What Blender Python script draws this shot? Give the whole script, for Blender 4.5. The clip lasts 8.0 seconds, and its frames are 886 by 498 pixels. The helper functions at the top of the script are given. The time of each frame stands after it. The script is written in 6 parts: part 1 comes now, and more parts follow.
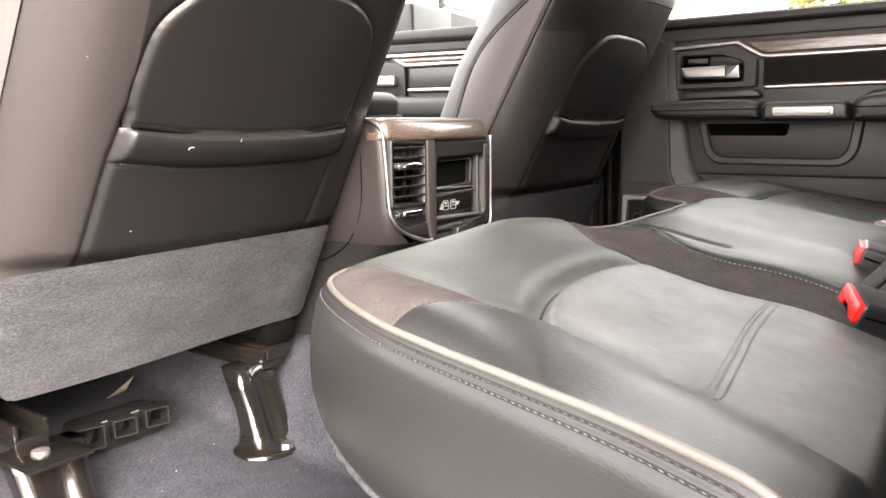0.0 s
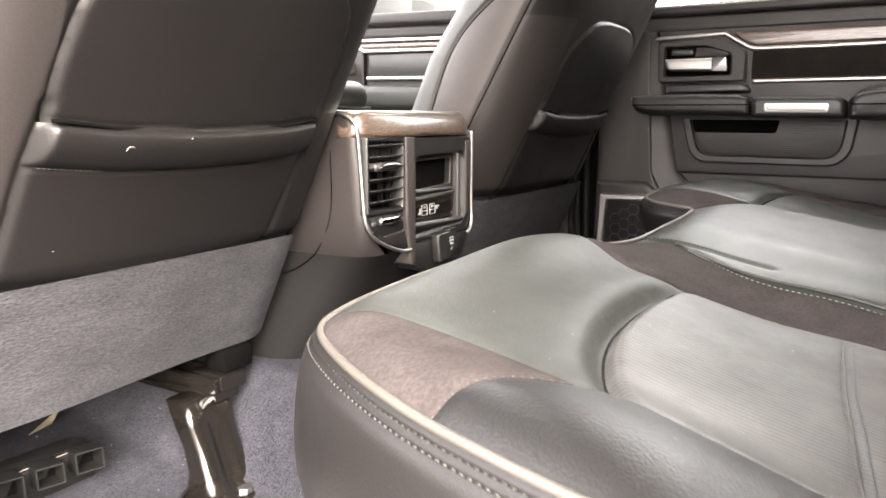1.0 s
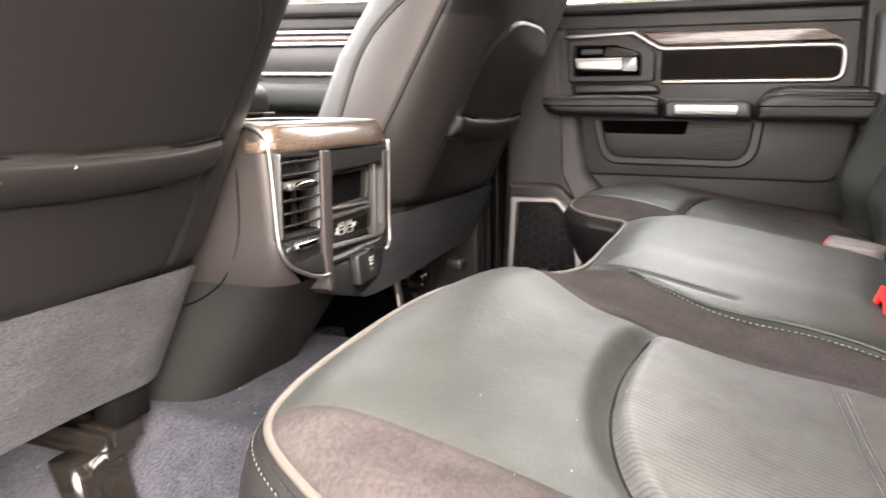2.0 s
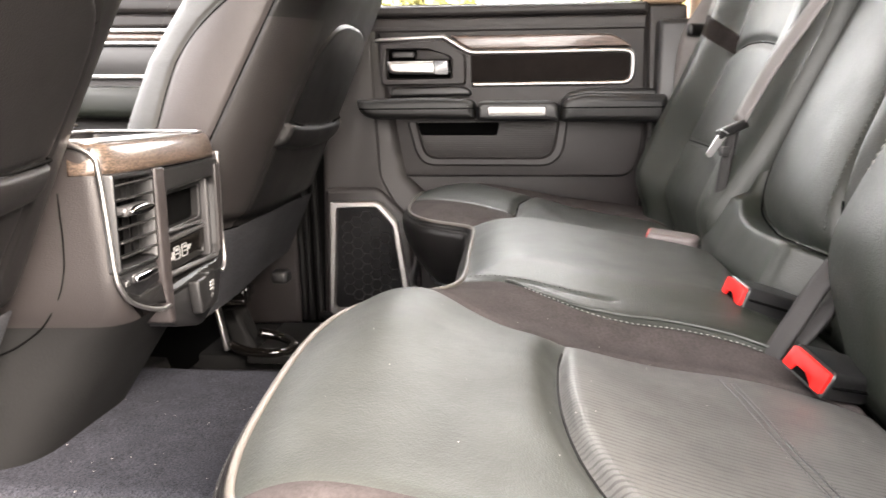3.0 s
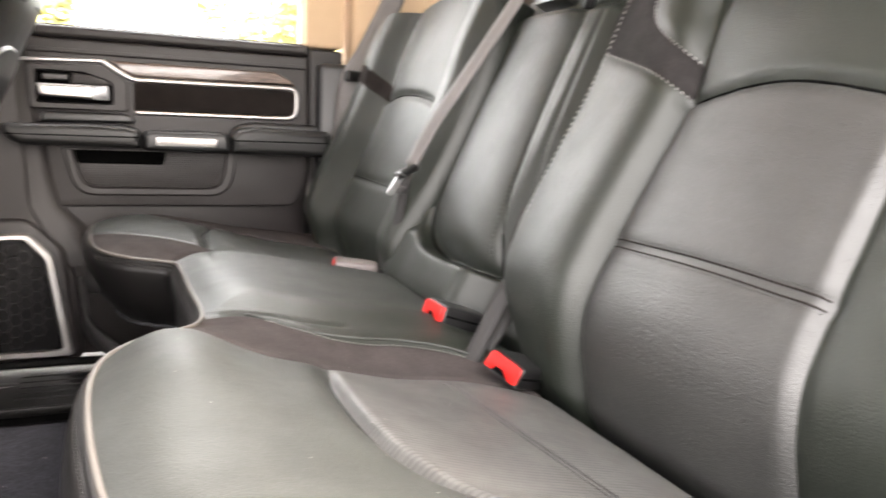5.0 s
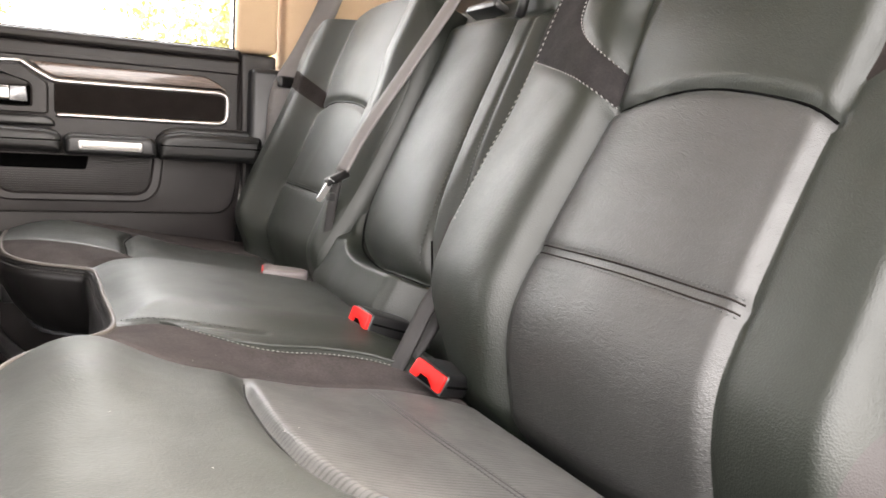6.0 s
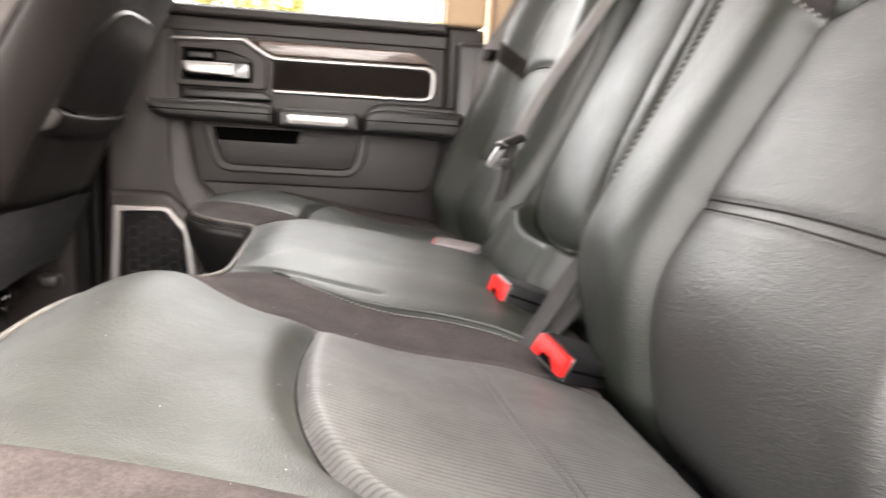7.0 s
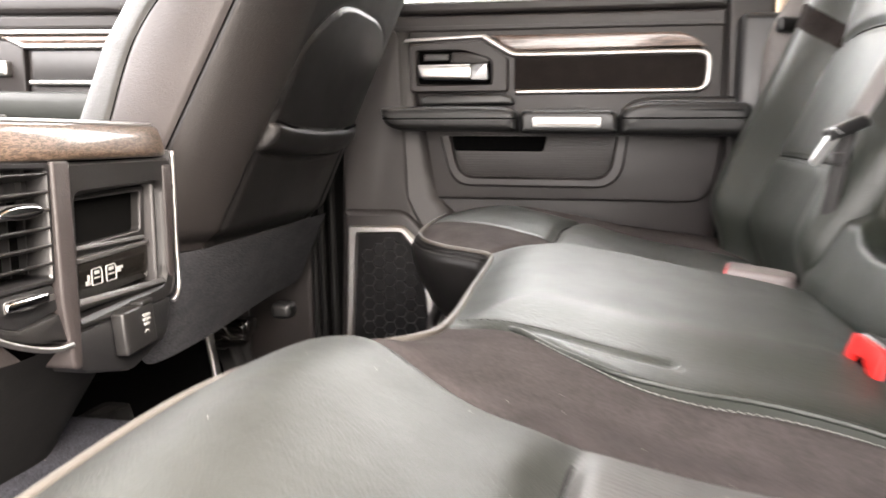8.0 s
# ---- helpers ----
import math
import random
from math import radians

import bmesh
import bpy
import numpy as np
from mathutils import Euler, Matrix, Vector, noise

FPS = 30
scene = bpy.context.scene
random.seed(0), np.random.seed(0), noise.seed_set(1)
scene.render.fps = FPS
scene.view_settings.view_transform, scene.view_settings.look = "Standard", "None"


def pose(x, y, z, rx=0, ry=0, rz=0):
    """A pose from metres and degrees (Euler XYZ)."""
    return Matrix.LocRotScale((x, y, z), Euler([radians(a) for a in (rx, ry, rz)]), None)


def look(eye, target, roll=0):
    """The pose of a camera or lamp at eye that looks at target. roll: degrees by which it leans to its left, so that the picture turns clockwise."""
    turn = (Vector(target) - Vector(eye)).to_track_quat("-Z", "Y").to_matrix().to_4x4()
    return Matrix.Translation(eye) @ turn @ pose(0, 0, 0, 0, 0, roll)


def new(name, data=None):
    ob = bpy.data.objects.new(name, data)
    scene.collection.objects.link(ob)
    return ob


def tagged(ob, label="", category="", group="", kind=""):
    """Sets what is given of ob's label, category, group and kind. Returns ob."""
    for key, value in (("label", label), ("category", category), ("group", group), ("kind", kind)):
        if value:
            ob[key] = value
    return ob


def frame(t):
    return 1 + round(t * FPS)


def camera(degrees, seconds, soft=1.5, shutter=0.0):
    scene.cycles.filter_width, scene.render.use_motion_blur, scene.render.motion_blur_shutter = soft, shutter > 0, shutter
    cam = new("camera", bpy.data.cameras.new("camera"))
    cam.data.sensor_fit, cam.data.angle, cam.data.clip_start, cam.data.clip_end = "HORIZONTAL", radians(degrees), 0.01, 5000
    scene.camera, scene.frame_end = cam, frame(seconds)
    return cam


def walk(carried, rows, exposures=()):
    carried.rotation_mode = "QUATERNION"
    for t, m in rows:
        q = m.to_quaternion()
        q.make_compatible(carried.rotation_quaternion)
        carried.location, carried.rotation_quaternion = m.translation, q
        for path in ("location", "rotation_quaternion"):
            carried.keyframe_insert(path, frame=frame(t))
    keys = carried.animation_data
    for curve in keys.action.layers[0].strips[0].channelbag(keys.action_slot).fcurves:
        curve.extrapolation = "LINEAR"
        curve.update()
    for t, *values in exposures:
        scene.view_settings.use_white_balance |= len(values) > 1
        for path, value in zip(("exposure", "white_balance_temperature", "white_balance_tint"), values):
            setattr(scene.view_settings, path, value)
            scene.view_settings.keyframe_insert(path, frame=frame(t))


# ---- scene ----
cam = camera(60.7, 8.0, soft=1.6, shutter=0.5)
PATH = [
    (0, (-0.892, -0.661, 0.459), (0.721, 0.477, 0.141), -0.6),
    (0.5, (-0.863, -0.597, 0.461), (0.798, 0.471, 0.147), 0.1),
    (1, (-0.806, -0.541, 0.467), (0.885, 0.469, 0.12), 0.1),
    (1.2, (-0.783, -0.526, 0.469), (0.92, 0.46, 0.11), 0.0),
    (2.3, (-0.739, -0.424, 0.501), (1.141, 0.144, 0.123), -0.1),
    (2.5, (-0.733, -0.401, 0.503), (1.183, 0.032, 0.125), -0.4),
    (3, (-0.738, -0.364, 0.508), (1.216, -0.183, 0.118), -0.5),
    (3.5, (-0.756, -0.323, 0.513), (1.206, -0.302, 0.123), -0.2),
    (4, (-0.78, -0.286, 0.522), (1.177, -0.438, 0.14), 0.4),
    (4.5, (-0.798, -0.26, 0.527), (1.114, -0.725, 0.169), 1.6),
    (5, (-0.802, -0.243, 0.537), (1.007, -1.034, 0.215), 2.6),
    (5.2, (-0.806, -0.24, 0.537), (0.959, -1.128, 0.228), 2.9),
    (6.3, (-0.79, -0.294, 0.518), (0.96, -1.222, 0.240), 3.6),
    (6.5, (-0.776, -0.325, 0.506), (1.034, -1.128, 0.223), 3.7),
    (7, (-0.736, -0.412, 0.475), (1.220, -0.697, 0.171), 3.5),
    (7.5, (-0.648, -0.437, 0.465), (1.326, -0.293, 0.176), 1.0),
    (8, (-0.51, -0.401, 0.46), (1.435, -0.041, 0.165), 0.1),
]

EXPOSURES = [(0.0, 4.27, 7130, 16), (2.3, 4.55, 7130, 16), (4.5, 4.68, 7130, 16), (6.5, 4.46, 7130, 16), (7.3, 4.58, 7130, 16), (8.0, 4.80, 7130, 16)]
walk(cam, [(t, look(eye, target, roll)) for t, eye, target, roll in PATH], EXPOSURES)

# ---- world and light: bright overcast day, the near rear door stands open ----
world = bpy.data.worlds.new("overcast")
scene.world = world
world.use_nodes = True
wn = world.node_tree.nodes
sky = wn.new("ShaderNodeTexSky")
sky.sky_type = "NISHITA"
sky.sun_disc = False
sky.sun_elevation, sky.sun_rotation = radians(28.5), radians(222)
sky.air_density, sky.dust_density, sky.ozone_density = 1.0, 6.0, 0.6
mixw = wn.new("ShaderNodeMix")
mixw.data_type = "RGBA"
mixw.inputs[0].default_value = 0.75
mixw.inputs[7].default_value = (9.0, 9.2, 9.4, 1)
world.node_tree.links.new(sky.outputs[0], mixw.inputs[6])
world.node_tree.links.new(mixw.outputs[2], wn["Background"].inputs[0])
wn["Background"].inputs[1].default_value = 0.105

sun_data = bpy.data.lights.new("sun", "SUN")
sun_data.energy, sun_data.angle, sun_data.color = 2.4, radians(36), (1.0, 0.97, 0.93)
sun = new("sun", sun_data)
sun.matrix_world = look((-4.3, -4.8, 3.5), (0, 0, 0))


# ---- materials ----
def node(nt, kind, **values):
    n = nt.nodes.new(kind)
    for key, v in values.items():
        n.inputs[key].default_value = v
    return n


def material(name, color, rough=0.5, metal=0.0, spec=0.5, grain=0.0, grain_size=0.002, spots=0.12, spot_size=0.08,
             stretch=(1, 1, 1), tint=None, sheen=0.0, coat=0.0, rough_var=0.08, cells=False, speck=0.0, speck_size=0.002, crease=0.0):
    """A surface with stains at a large scale and grain with relief at a small one; sizes in metres."""
    mat = bpy.data.materials.new(name)
    mat.use_nodes = True
    nt = mat.node_tree
    b = nt.nodes["Principled BSDF"]
    link = nt.links.new
    pos = nt.nodes.new("ShaderNodeNewGeometry")
    mp = nt.nodes.new("ShaderNodeMapping")
    mp.inputs["Scale"].default_value = stretch
    link(pos.outputs["Position"], mp.inputs["Vector"])
    big = node(nt, "ShaderNodeTexNoise", Scale=1.0 / spot_size, Detail=4.0, Roughness=0.6)
    link(mp.outputs[0], big.inputs["Vector"])
    mix = nt.nodes.new("ShaderNodeMix")
    mix.data_type = "RGBA"
    other = tint or tuple(c * (1 - spots * 2.2) for c in color)
    mix.inputs[6].default_value = (*[c * (1 + spots) for c in color], 1)
    mix.inputs[7].default_value = (*other, 1)
    link(big.outputs["Fac"], mix.inputs[0])
    tone = mix.outputs[2]
    if speck > 0:
        dots = node(nt, "ShaderNodeTexNoise", Scale=1.0 / speck_size, Detail=2.0, Roughness=0.7)
        link(mp.outputs[0], dots.inputs["Vector"])
        span = node(nt, "ShaderNodeMapRange")
        span.inputs["From Min"].default_value, span.inputs["From Max"].default_value = 0.34, 0.66
        span.inputs["To Min"].default_value, span.inputs["To Max"].default_value = 1 - speck, 1 + speck
        link(dots.outputs["Fac"], span.inputs["Value"])
        weave = nt.nodes.new("ShaderNodeMix")
        weave.data_type, weave.blend_type = "RGBA", "MULTIPLY"
        weave.inputs[0].default_value = 1.0
        link(tone, weave.inputs[6])
        link(span.outputs[0], weave.inputs[7])
        tone = weave.outputs[2]
    link(tone, b.inputs["Base Color"])
    rr = node(nt, "ShaderNodeMapRange")
    rr.inputs["To Min"].default_value, rr.inputs["To Max"].default_value = max(rough - rough_var, 0.02), min(rough + rough_var, 1)
    link(big.outputs["Fac"], rr.inputs["Value"])
    link(rr.outputs[0], b.inputs["Roughness"])
    b.inputs["Metallic"].default_value = metal
    b.inputs["Specular IOR Level"].default_value = spec
    b.inputs["Sheen Weight"].default_value = sheen
    b.inputs["Coat Weight"].default_value = coat
    b.inputs["Coat Roughness"].default_value = 0.08
    if grain > 0:
        if cells:
            fine = node(nt, "ShaderNodeTexVoronoi", Scale=1.0 / grain_size)
            src = fine.outputs["Distance"]
        else:
            fine = node(nt, "ShaderNodeTexNoise", Scale=1.0 / grain_size, Detail=3.0)
            src = fine.outputs["Fac"]
        link(mp.outputs[0], fine.inputs["Vector"])
        bump = node(nt, "ShaderNodeBump", Strength=grain, Distance=grain_size * 0.4)
        link(src, bump.inputs["Height"])
        if crease > 0:
            fold = node(nt, "ShaderNodeTexNoise", Scale=95.0, Detail=5.0, Roughness=0.62, Distortion=1.6)
            link(mp.outputs[0], fold.inputs["Vector"])
            ridge = node(nt, "ShaderNodeBump", Strength=crease, Distance=0.0011)
            link(fold.outputs["Fac"], ridge.inputs["Height"])
            link(ridge.outputs[0], bump.inputs["Normal"])
        link(bump.outputs[0], b.inputs["Normal"])
    return mat


def perforated(name, color, rough, pitch):
    """Leather with close rows of short punched dashes."""
    mat = material(name, color, rough, spec=0.38, grain=0.25, grain_size=0.0016, spot_size=0.05, cells=True, spots=0.2, rough_var=0.1, crease=0.16)
    nt = mat.node_tree
    b = nt.nodes["Principled BSDF"]
    link = nt.links.new
    pos = nt.nodes.new("ShaderNodeNewGeometry")
    sep = nt.nodes.new("ShaderNodeSeparateXYZ")
    link(pos.outputs["Position"], sep.inputs[0])
    row = node(nt, "ShaderNodeMath")
    row.operation = "MULTIPLY"
    row.inputs[1].default_value = math.tau / pitch
    link(sep.outputs["X"], row.inputs[0])
    wave = node(nt, "ShaderNodeMath")
    wave.operation = "SINE"
    link(row.outputs[0], wave.inputs[0])
    squeeze = nt.nodes.new("ShaderNodeMapping")
    squeeze.inputs["Scale"].default_value = (0.45 / pitch, 0.32 / pitch, 0.1 / pitch)
    link(pos.outputs["Position"], squeeze.inputs["Vector"])
    dash = node(nt, "ShaderNodeTexNoise", Scale=1.0, Detail=1.0)
    link(squeeze.outputs[0], dash.inputs["Vector"])
    total = node(nt, "ShaderNodeMath")
    total.operation = "MULTIPLY_ADD"
    total.inputs[1].default_value = 2.2
    link(dash.outputs["Fac"], total.inputs[0])
    link(wave.outputs[0], total.inputs[2])
    hole = node(nt, "ShaderNodeMapRange")
    hole.inputs["From Min"].default_value, hole.inputs["From Max"].default_value = 1.35, 1.95
    hole.inputs["To Min"].default_value, hole.inputs["To Max"].default_value = 1.0, 0.50
    link(total.outputs[0], hole.inputs["Value"])
    old = b.inputs["Base Color"].links[0].from_socket
    dark = nt.nodes.new("ShaderNodeMix")
    dark.data_type = "RGBA"
    dark.inputs[6].default_value = (0.002, 0.002, 0.002, 1)
    link(hole.outputs[0], dark.inputs[0])
    link(old, dark.inputs[7])
    link(dark.outputs[2], b.inputs["Base Color"])
    bump = node(nt, "ShaderNodeBump", Strength=0.2, Distance=0.0004)
    link(hole.outputs[0], bump.inputs["Height"])
    link(b.inputs["Normal"].links[0].from_socket, bump.inputs["Normal"])
    link(bump.outputs[0], b.inputs["Normal"])
    return mat


def wooden(name, dark, light, across):
    """Fine-grained dark veneer under satin lacquer; across: how the grain is squeezed along each axis."""
    mat = material(name, light, 0.32, grain=0.15, grain_size=0.004, stretch=across, tint=dark, spot_size=0.012, coat=0.6)
    nt = mat.node_tree
    for n in nt.nodes:
        if n.bl_idname == "ShaderNodeTexNoise":
            n.inputs["Distortion"].default_value = 0.8
            n.inputs["Detail"].default_value = 8.0
        if n.bl_idname == "ShaderNodeMix":
            ramp = nt.nodes.new("ShaderNodeMapRange")
            ramp.inputs["From Min"].default_value, ramp.inputs["From Max"].default_value = 0.42, 0.56
            nt.links.new(n.inputs[0].links[0].from_socket, ramp.inputs["Value"])
            nt.links.new(ramp.outputs[0], n.inputs[0])
    return mat


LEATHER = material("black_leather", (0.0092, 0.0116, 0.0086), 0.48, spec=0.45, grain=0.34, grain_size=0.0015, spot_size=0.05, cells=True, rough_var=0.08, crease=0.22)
LEATHER_SIDE = material("charcoal_leather", (0.0076, 0.0076, 0.0078), 0.44, spec=0.43, grain=0.28, grain_size=0.0016, spot_size=0.06, cells=True, rough_var=0.10, crease=0.04)
LEATHER_SKIRT = material("lit_skirt_leather", (0.0092, 0.0085, 0.0083), 0.40, spec=0.42, grain=0.20, grain_size=0.0014, spot_size=0.07, cells=True, rough_var=0.10, crease=0.06)
# Base raised to put door light into the near front roll.
LEATHER_ROLL = material("brightened_smooth_leather", (0.0258, 0.0280, 0.0250), 0.54, spec=0.36, grain=0.28, grain_size=0.0013, spot_size=0.05, cells=True, spots=0.2, rough_var=0.1, crease=0.22)
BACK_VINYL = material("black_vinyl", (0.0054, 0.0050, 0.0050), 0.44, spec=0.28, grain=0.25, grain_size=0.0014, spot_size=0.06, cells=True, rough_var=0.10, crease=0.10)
# Seat leather toned between its lit flank and shaded back.
LEATHER_WRAP = material("half_shaded_leather", (0.0140, 0.0124, 0.0121), 0.44, spec=0.36, grain=0.30, grain_size=0.0016, spot_size=0.07, cells=True, rough_var=0.10, crease=0.15)
LEATHER_SOFT = material("lightened_leather", (0.0440, 0.0390, 0.0388), 0.44, grain=0.34, grain_size=0.0016, spot_size=0.07, cells=True, rough_var=0.10, crease=0.22)
# Base raised likewise, making up for sun that misses the near insert.
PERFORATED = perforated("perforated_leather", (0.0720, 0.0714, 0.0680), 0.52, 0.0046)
LEATHER_INSERT = material("grained_grey_leather", (0.0310, 0.0312, 0.0298), 0.44, spec=0.50, grain=0.34, grain_size=0.0016, spot_size=0.06, cells=True, spots=0.18, rough_var=0.10, crease=0.50, stretch=(1.0, 1.0, 2.0))
SUEDE_BAND = material("dark_brown_grey_suede", (0.0180, 0.0162, 0.0160), 0.9, spec=0.12, grain=0.3, grain_size=0.0012, spots=0.3, spot_size=0.03, speck=0.2, speck_size=0.0025)
SUEDE = material("brown_grey_suede", (0.0400, 0.0342, 0.0332), 0.95, spec=0.10, grain=0.3, grain_size=0.0012, spots=0.26, spot_size=0.03, speck=0.2, speck_size=0.0025)
SUEDE_DARK = material("black_brown_suede", (0.0155, 0.0125, 0.0115), 0.95, spec=0.08, grain=0.3, grain_size=0.0012, spots=0.3, spot_size=0.03, speck=0.2, speck_size=0.0025)
PIPING = material("pale_piping", (0.066, 0.059, 0.051), 0.48, grain=0.1, grain_size=0.001, spots=0.15)
THREAD = material("grey_thread", (0.036, 0.0345, 0.033), 0.7, spots=0.05)
THREAD_PALE = material("pale_thread", (0.25, 0.243, 0.233), 0.7, spots=0.05)
THREAD_SKIRT = material("dim_thread", (0.022, 0.021, 0.020), 0.7, spots=0.05)
THREAD_DARK = material("dark_thread", (0.045, 0.045, 0.045), 0.7, spots=0.05)
PLASTIC = material("brown_grey_plastic", (0.0190, 0.0161, 0.0159), 0.47, spec=0.38, grain=0.3, grain_size=0.0014, spot_size=0.2, cells=True)
PLASTIC_DARK = material("black_plastic", (0.0062, 0.0062, 0.0066), 0.42, grain=0.2, grain_size=0.0012, spot_size=0.15, cells=True)
CONSOLE_SIDE = material("brown_black_plastic", (0.0135, 0.0116, 0.0114), 0.46, spec=0.34, grain=0.3, grain_size=0.0014, spot_size=0.15, cells=True)
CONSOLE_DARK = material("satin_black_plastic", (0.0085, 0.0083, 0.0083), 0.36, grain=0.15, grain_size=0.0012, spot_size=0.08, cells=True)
PLASTIC_MID = material("charcoal_plastic", (0.030, 0.0292, 0.0296), 0.42, grain=0.2, grain_size=0.0012, spot_size=0.1, cells=True)
GLOSS_BLACK = material("gloss_black_paint", (0.0055, 0.0048, 0.0042), 0.14, spots=0.2, spot_size=0.03, coat=0.6)
RUBBER = material("black_rubber", (0.005, 0.005, 0.005), 0.7, spec=0.14, grain=0.2, grain_size=0.003)
# Near-black that paints the shade of hollows, gaps and hidden parts.
VOID = material("shade_black", (0.0018, 0.0018, 0.0018), 0.9, spec=0.02)
SATIN = material("satin_silver", (0.48, 0.47, 0.46), 0.36, metal=1.0, grain=0.06, grain_size=0.0008, spots=0.08)
SATIN_DARK = material("smoked_chrome", (0.16, 0.165, 0.17), 0.22, metal=1.0, spots=0.05)
STEEL_DULL = material("dull_steel", (0.10, 0.09, 0.085), 0.5, metal=0.6, grain=0.1, grain_size=0.001, spots=0.2, spot_size=0.01)
CHROME = material("chrome", (0.78, 0.78, 0.78), 0.10, metal=1.0, spots=0.03)
TONGUE = material("bright_steel", (0.62, 0.62, 0.62), 0.30, metal=0.85, grain=0.05, grain_size=0.001, spots=0.05)
SWITCH_GREY = material("pale_grey_bezel", (0.36, 0.345, 0.325), 0.45, metal=0.6, grain=0.1, grain_size=0.001, spots=0.05)
WOOD_DOOR = wooden("dark_brown_wood", (0.045, 0.028, 0.022), (0.135, 0.088, 0.068), (3.0, 0.35, 9.0))
WOOD_CONSOLE = wooden("warm_brown_wood", (0.017, 0.0112, 0.008), (0.078, 0.056, 0.042), (2.2, 3.0, 9.0))
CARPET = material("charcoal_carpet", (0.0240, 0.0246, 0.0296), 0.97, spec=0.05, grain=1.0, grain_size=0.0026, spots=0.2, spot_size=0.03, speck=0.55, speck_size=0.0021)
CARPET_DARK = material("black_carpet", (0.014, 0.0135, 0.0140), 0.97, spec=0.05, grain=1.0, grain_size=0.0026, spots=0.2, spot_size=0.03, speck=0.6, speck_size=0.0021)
CARPET_SEAT = material("grey_felt_carpet", (0.037, 0.0378, 0.0415), 0.97, spec=0.05, grain=0.9, grain_size=0.0030, stretch=(0.7, 1, 1.6), spots=0.22, spot_size=0.04, speck=0.38, speck_size=0.0022)
WEBBING = material("grey_belt_webbing", (0.11, 0.101, 0.098), 0.55, grain=0.5, grain_size=0.0016, stretch=(1, 1, 3), spots=0.1)
STRAP = material("dark_strap_webbing", (0.026, 0.025, 0.025), 0.8, spec=0.2, grain=0.5, grain_size=0.0016, spots=0.1)
RED = material("red_buckle_button", (0.50, 0.010, 0.008), 0.35, spots=0.06, spot_size=0.02)
BUCKLE_PALE = material("pale_grey_plastic", (0.125, 0.105, 0.102), 0.45, grain=0.15, grain_size=0.001)
BEIGE = material("beige_trim_fabric", (0.52, 0.37, 0.24), 0.85, grain=0.4, grain_size=0.0016, spots=0.06)
WHITE_PRINT = material("white_print", (0.16, 0.16, 0.157), 0.6, spots=0.03)
GRILLE = material("black_speaker_mesh", (0.0045, 0.0043, 0.0048), 0.6, spec=0.16, grain=0.8, grain_size=0.0016, cells=True)
HEX_LINE = material("dark_grey_grille_ridge", (0.024, 0.0235, 0.025), 0.4)
MAT_RUBBER = material("black_moulded_rubber", (0.009, 0.009, 0.009), 0.45, spec=0.25, grain=0.25, grain_size=0.003, spot_size=0.1)
WHITE_PAINT = material("white_car_paint", (0.80, 0.80, 0.79), 0.25, coat=0.5, spots=0.03)
PALE_GROUND = material("pale_bounce_ground", (0.20, 0.193, 0.184), 0.9, grain=0.8, grain_size=0.01, spots=0.15, spot_size=0.6)
FOLIAGE = material("autumn_green_leaves", (0.16, 0.17, 0.065), 0.6, spots=0.35, spot_size=0.7, tint=(0.26, 0.225, 0.08))
BARK = material("bark", (0.09, 0.07, 0.05), 0.9, grain=0.8, grain_size=0.03)
PAPER = material("cream_paper", (0.36, 0.32, 0.22), 0.8, spots=0.1, spot_size=0.01)
FLECK = material("white_crumb", (0.45, 0.43, 0.40), 0.8)

GLASS = bpy.data.materials.new("clear_glass")
GLASS.use_nodes = True
gb = GLASS.node_tree.nodes["Principled BSDF"]
gb.inputs["Base Color"].default_value = (0.93, 0.96, 0.95, 1)
gb.inputs["Roughness"].default_value = 0.0
gb.inputs["Transmission Weight"].default_value = 1.0
gb.inputs["IOR"].default_value = 1.02

TINTED = bpy.data.materials.new("dark_tinted_glass")
TINTED.use_nodes = True
tb = TINTED.node_tree.nodes["Principled BSDF"]
tb.inputs["Base Color"].default_value = (0.03, 0.033, 0.03, 1)
tb.inputs["Roughness"].default_value = 0.0
tb.inputs["Transmission Weight"].default_value = 1.0
tb.inputs["IOR"].default_value = 1.02

# ---- building helpers ----
def mesh_ob(name, verts, faces, mat, parent=None, label="", smooth=True):
    me = bpy.data.meshes.new(name)
    me.from_pydata([tuple(map(float, v)) for v in verts], [], [tuple(map(int, f)) for f in faces])
    me.materials.append(mat)
    me.validate()
    if smooth:
        me.shade_smooth()
    ob = new(name, me)
    if parent is not None:
        ob.parent = parent
    if label:
        ob["label"] = label
    return ob


def part(name, bm, mat, parent=None, label="", smooth=True):
    """Links a bmesh as one mesh object, under a thing or a part."""
    me = bpy.data.meshes.new(name)
    bm.normal_update()
    bm.to_mesh(me)
    bm.free()
    me.materials.append(mat)
    if smooth:
        me.shade_smooth()
        me.set_sharp_from_angle(angle=radians(38))
    ob = new(name, me)
    if parent is not None:
        ob.parent = parent
    if label:
        ob["label"] = label
    return ob


def thing(name, label, category, group="", kind=""):
    return tagged(new(name), label, category, group, kind)


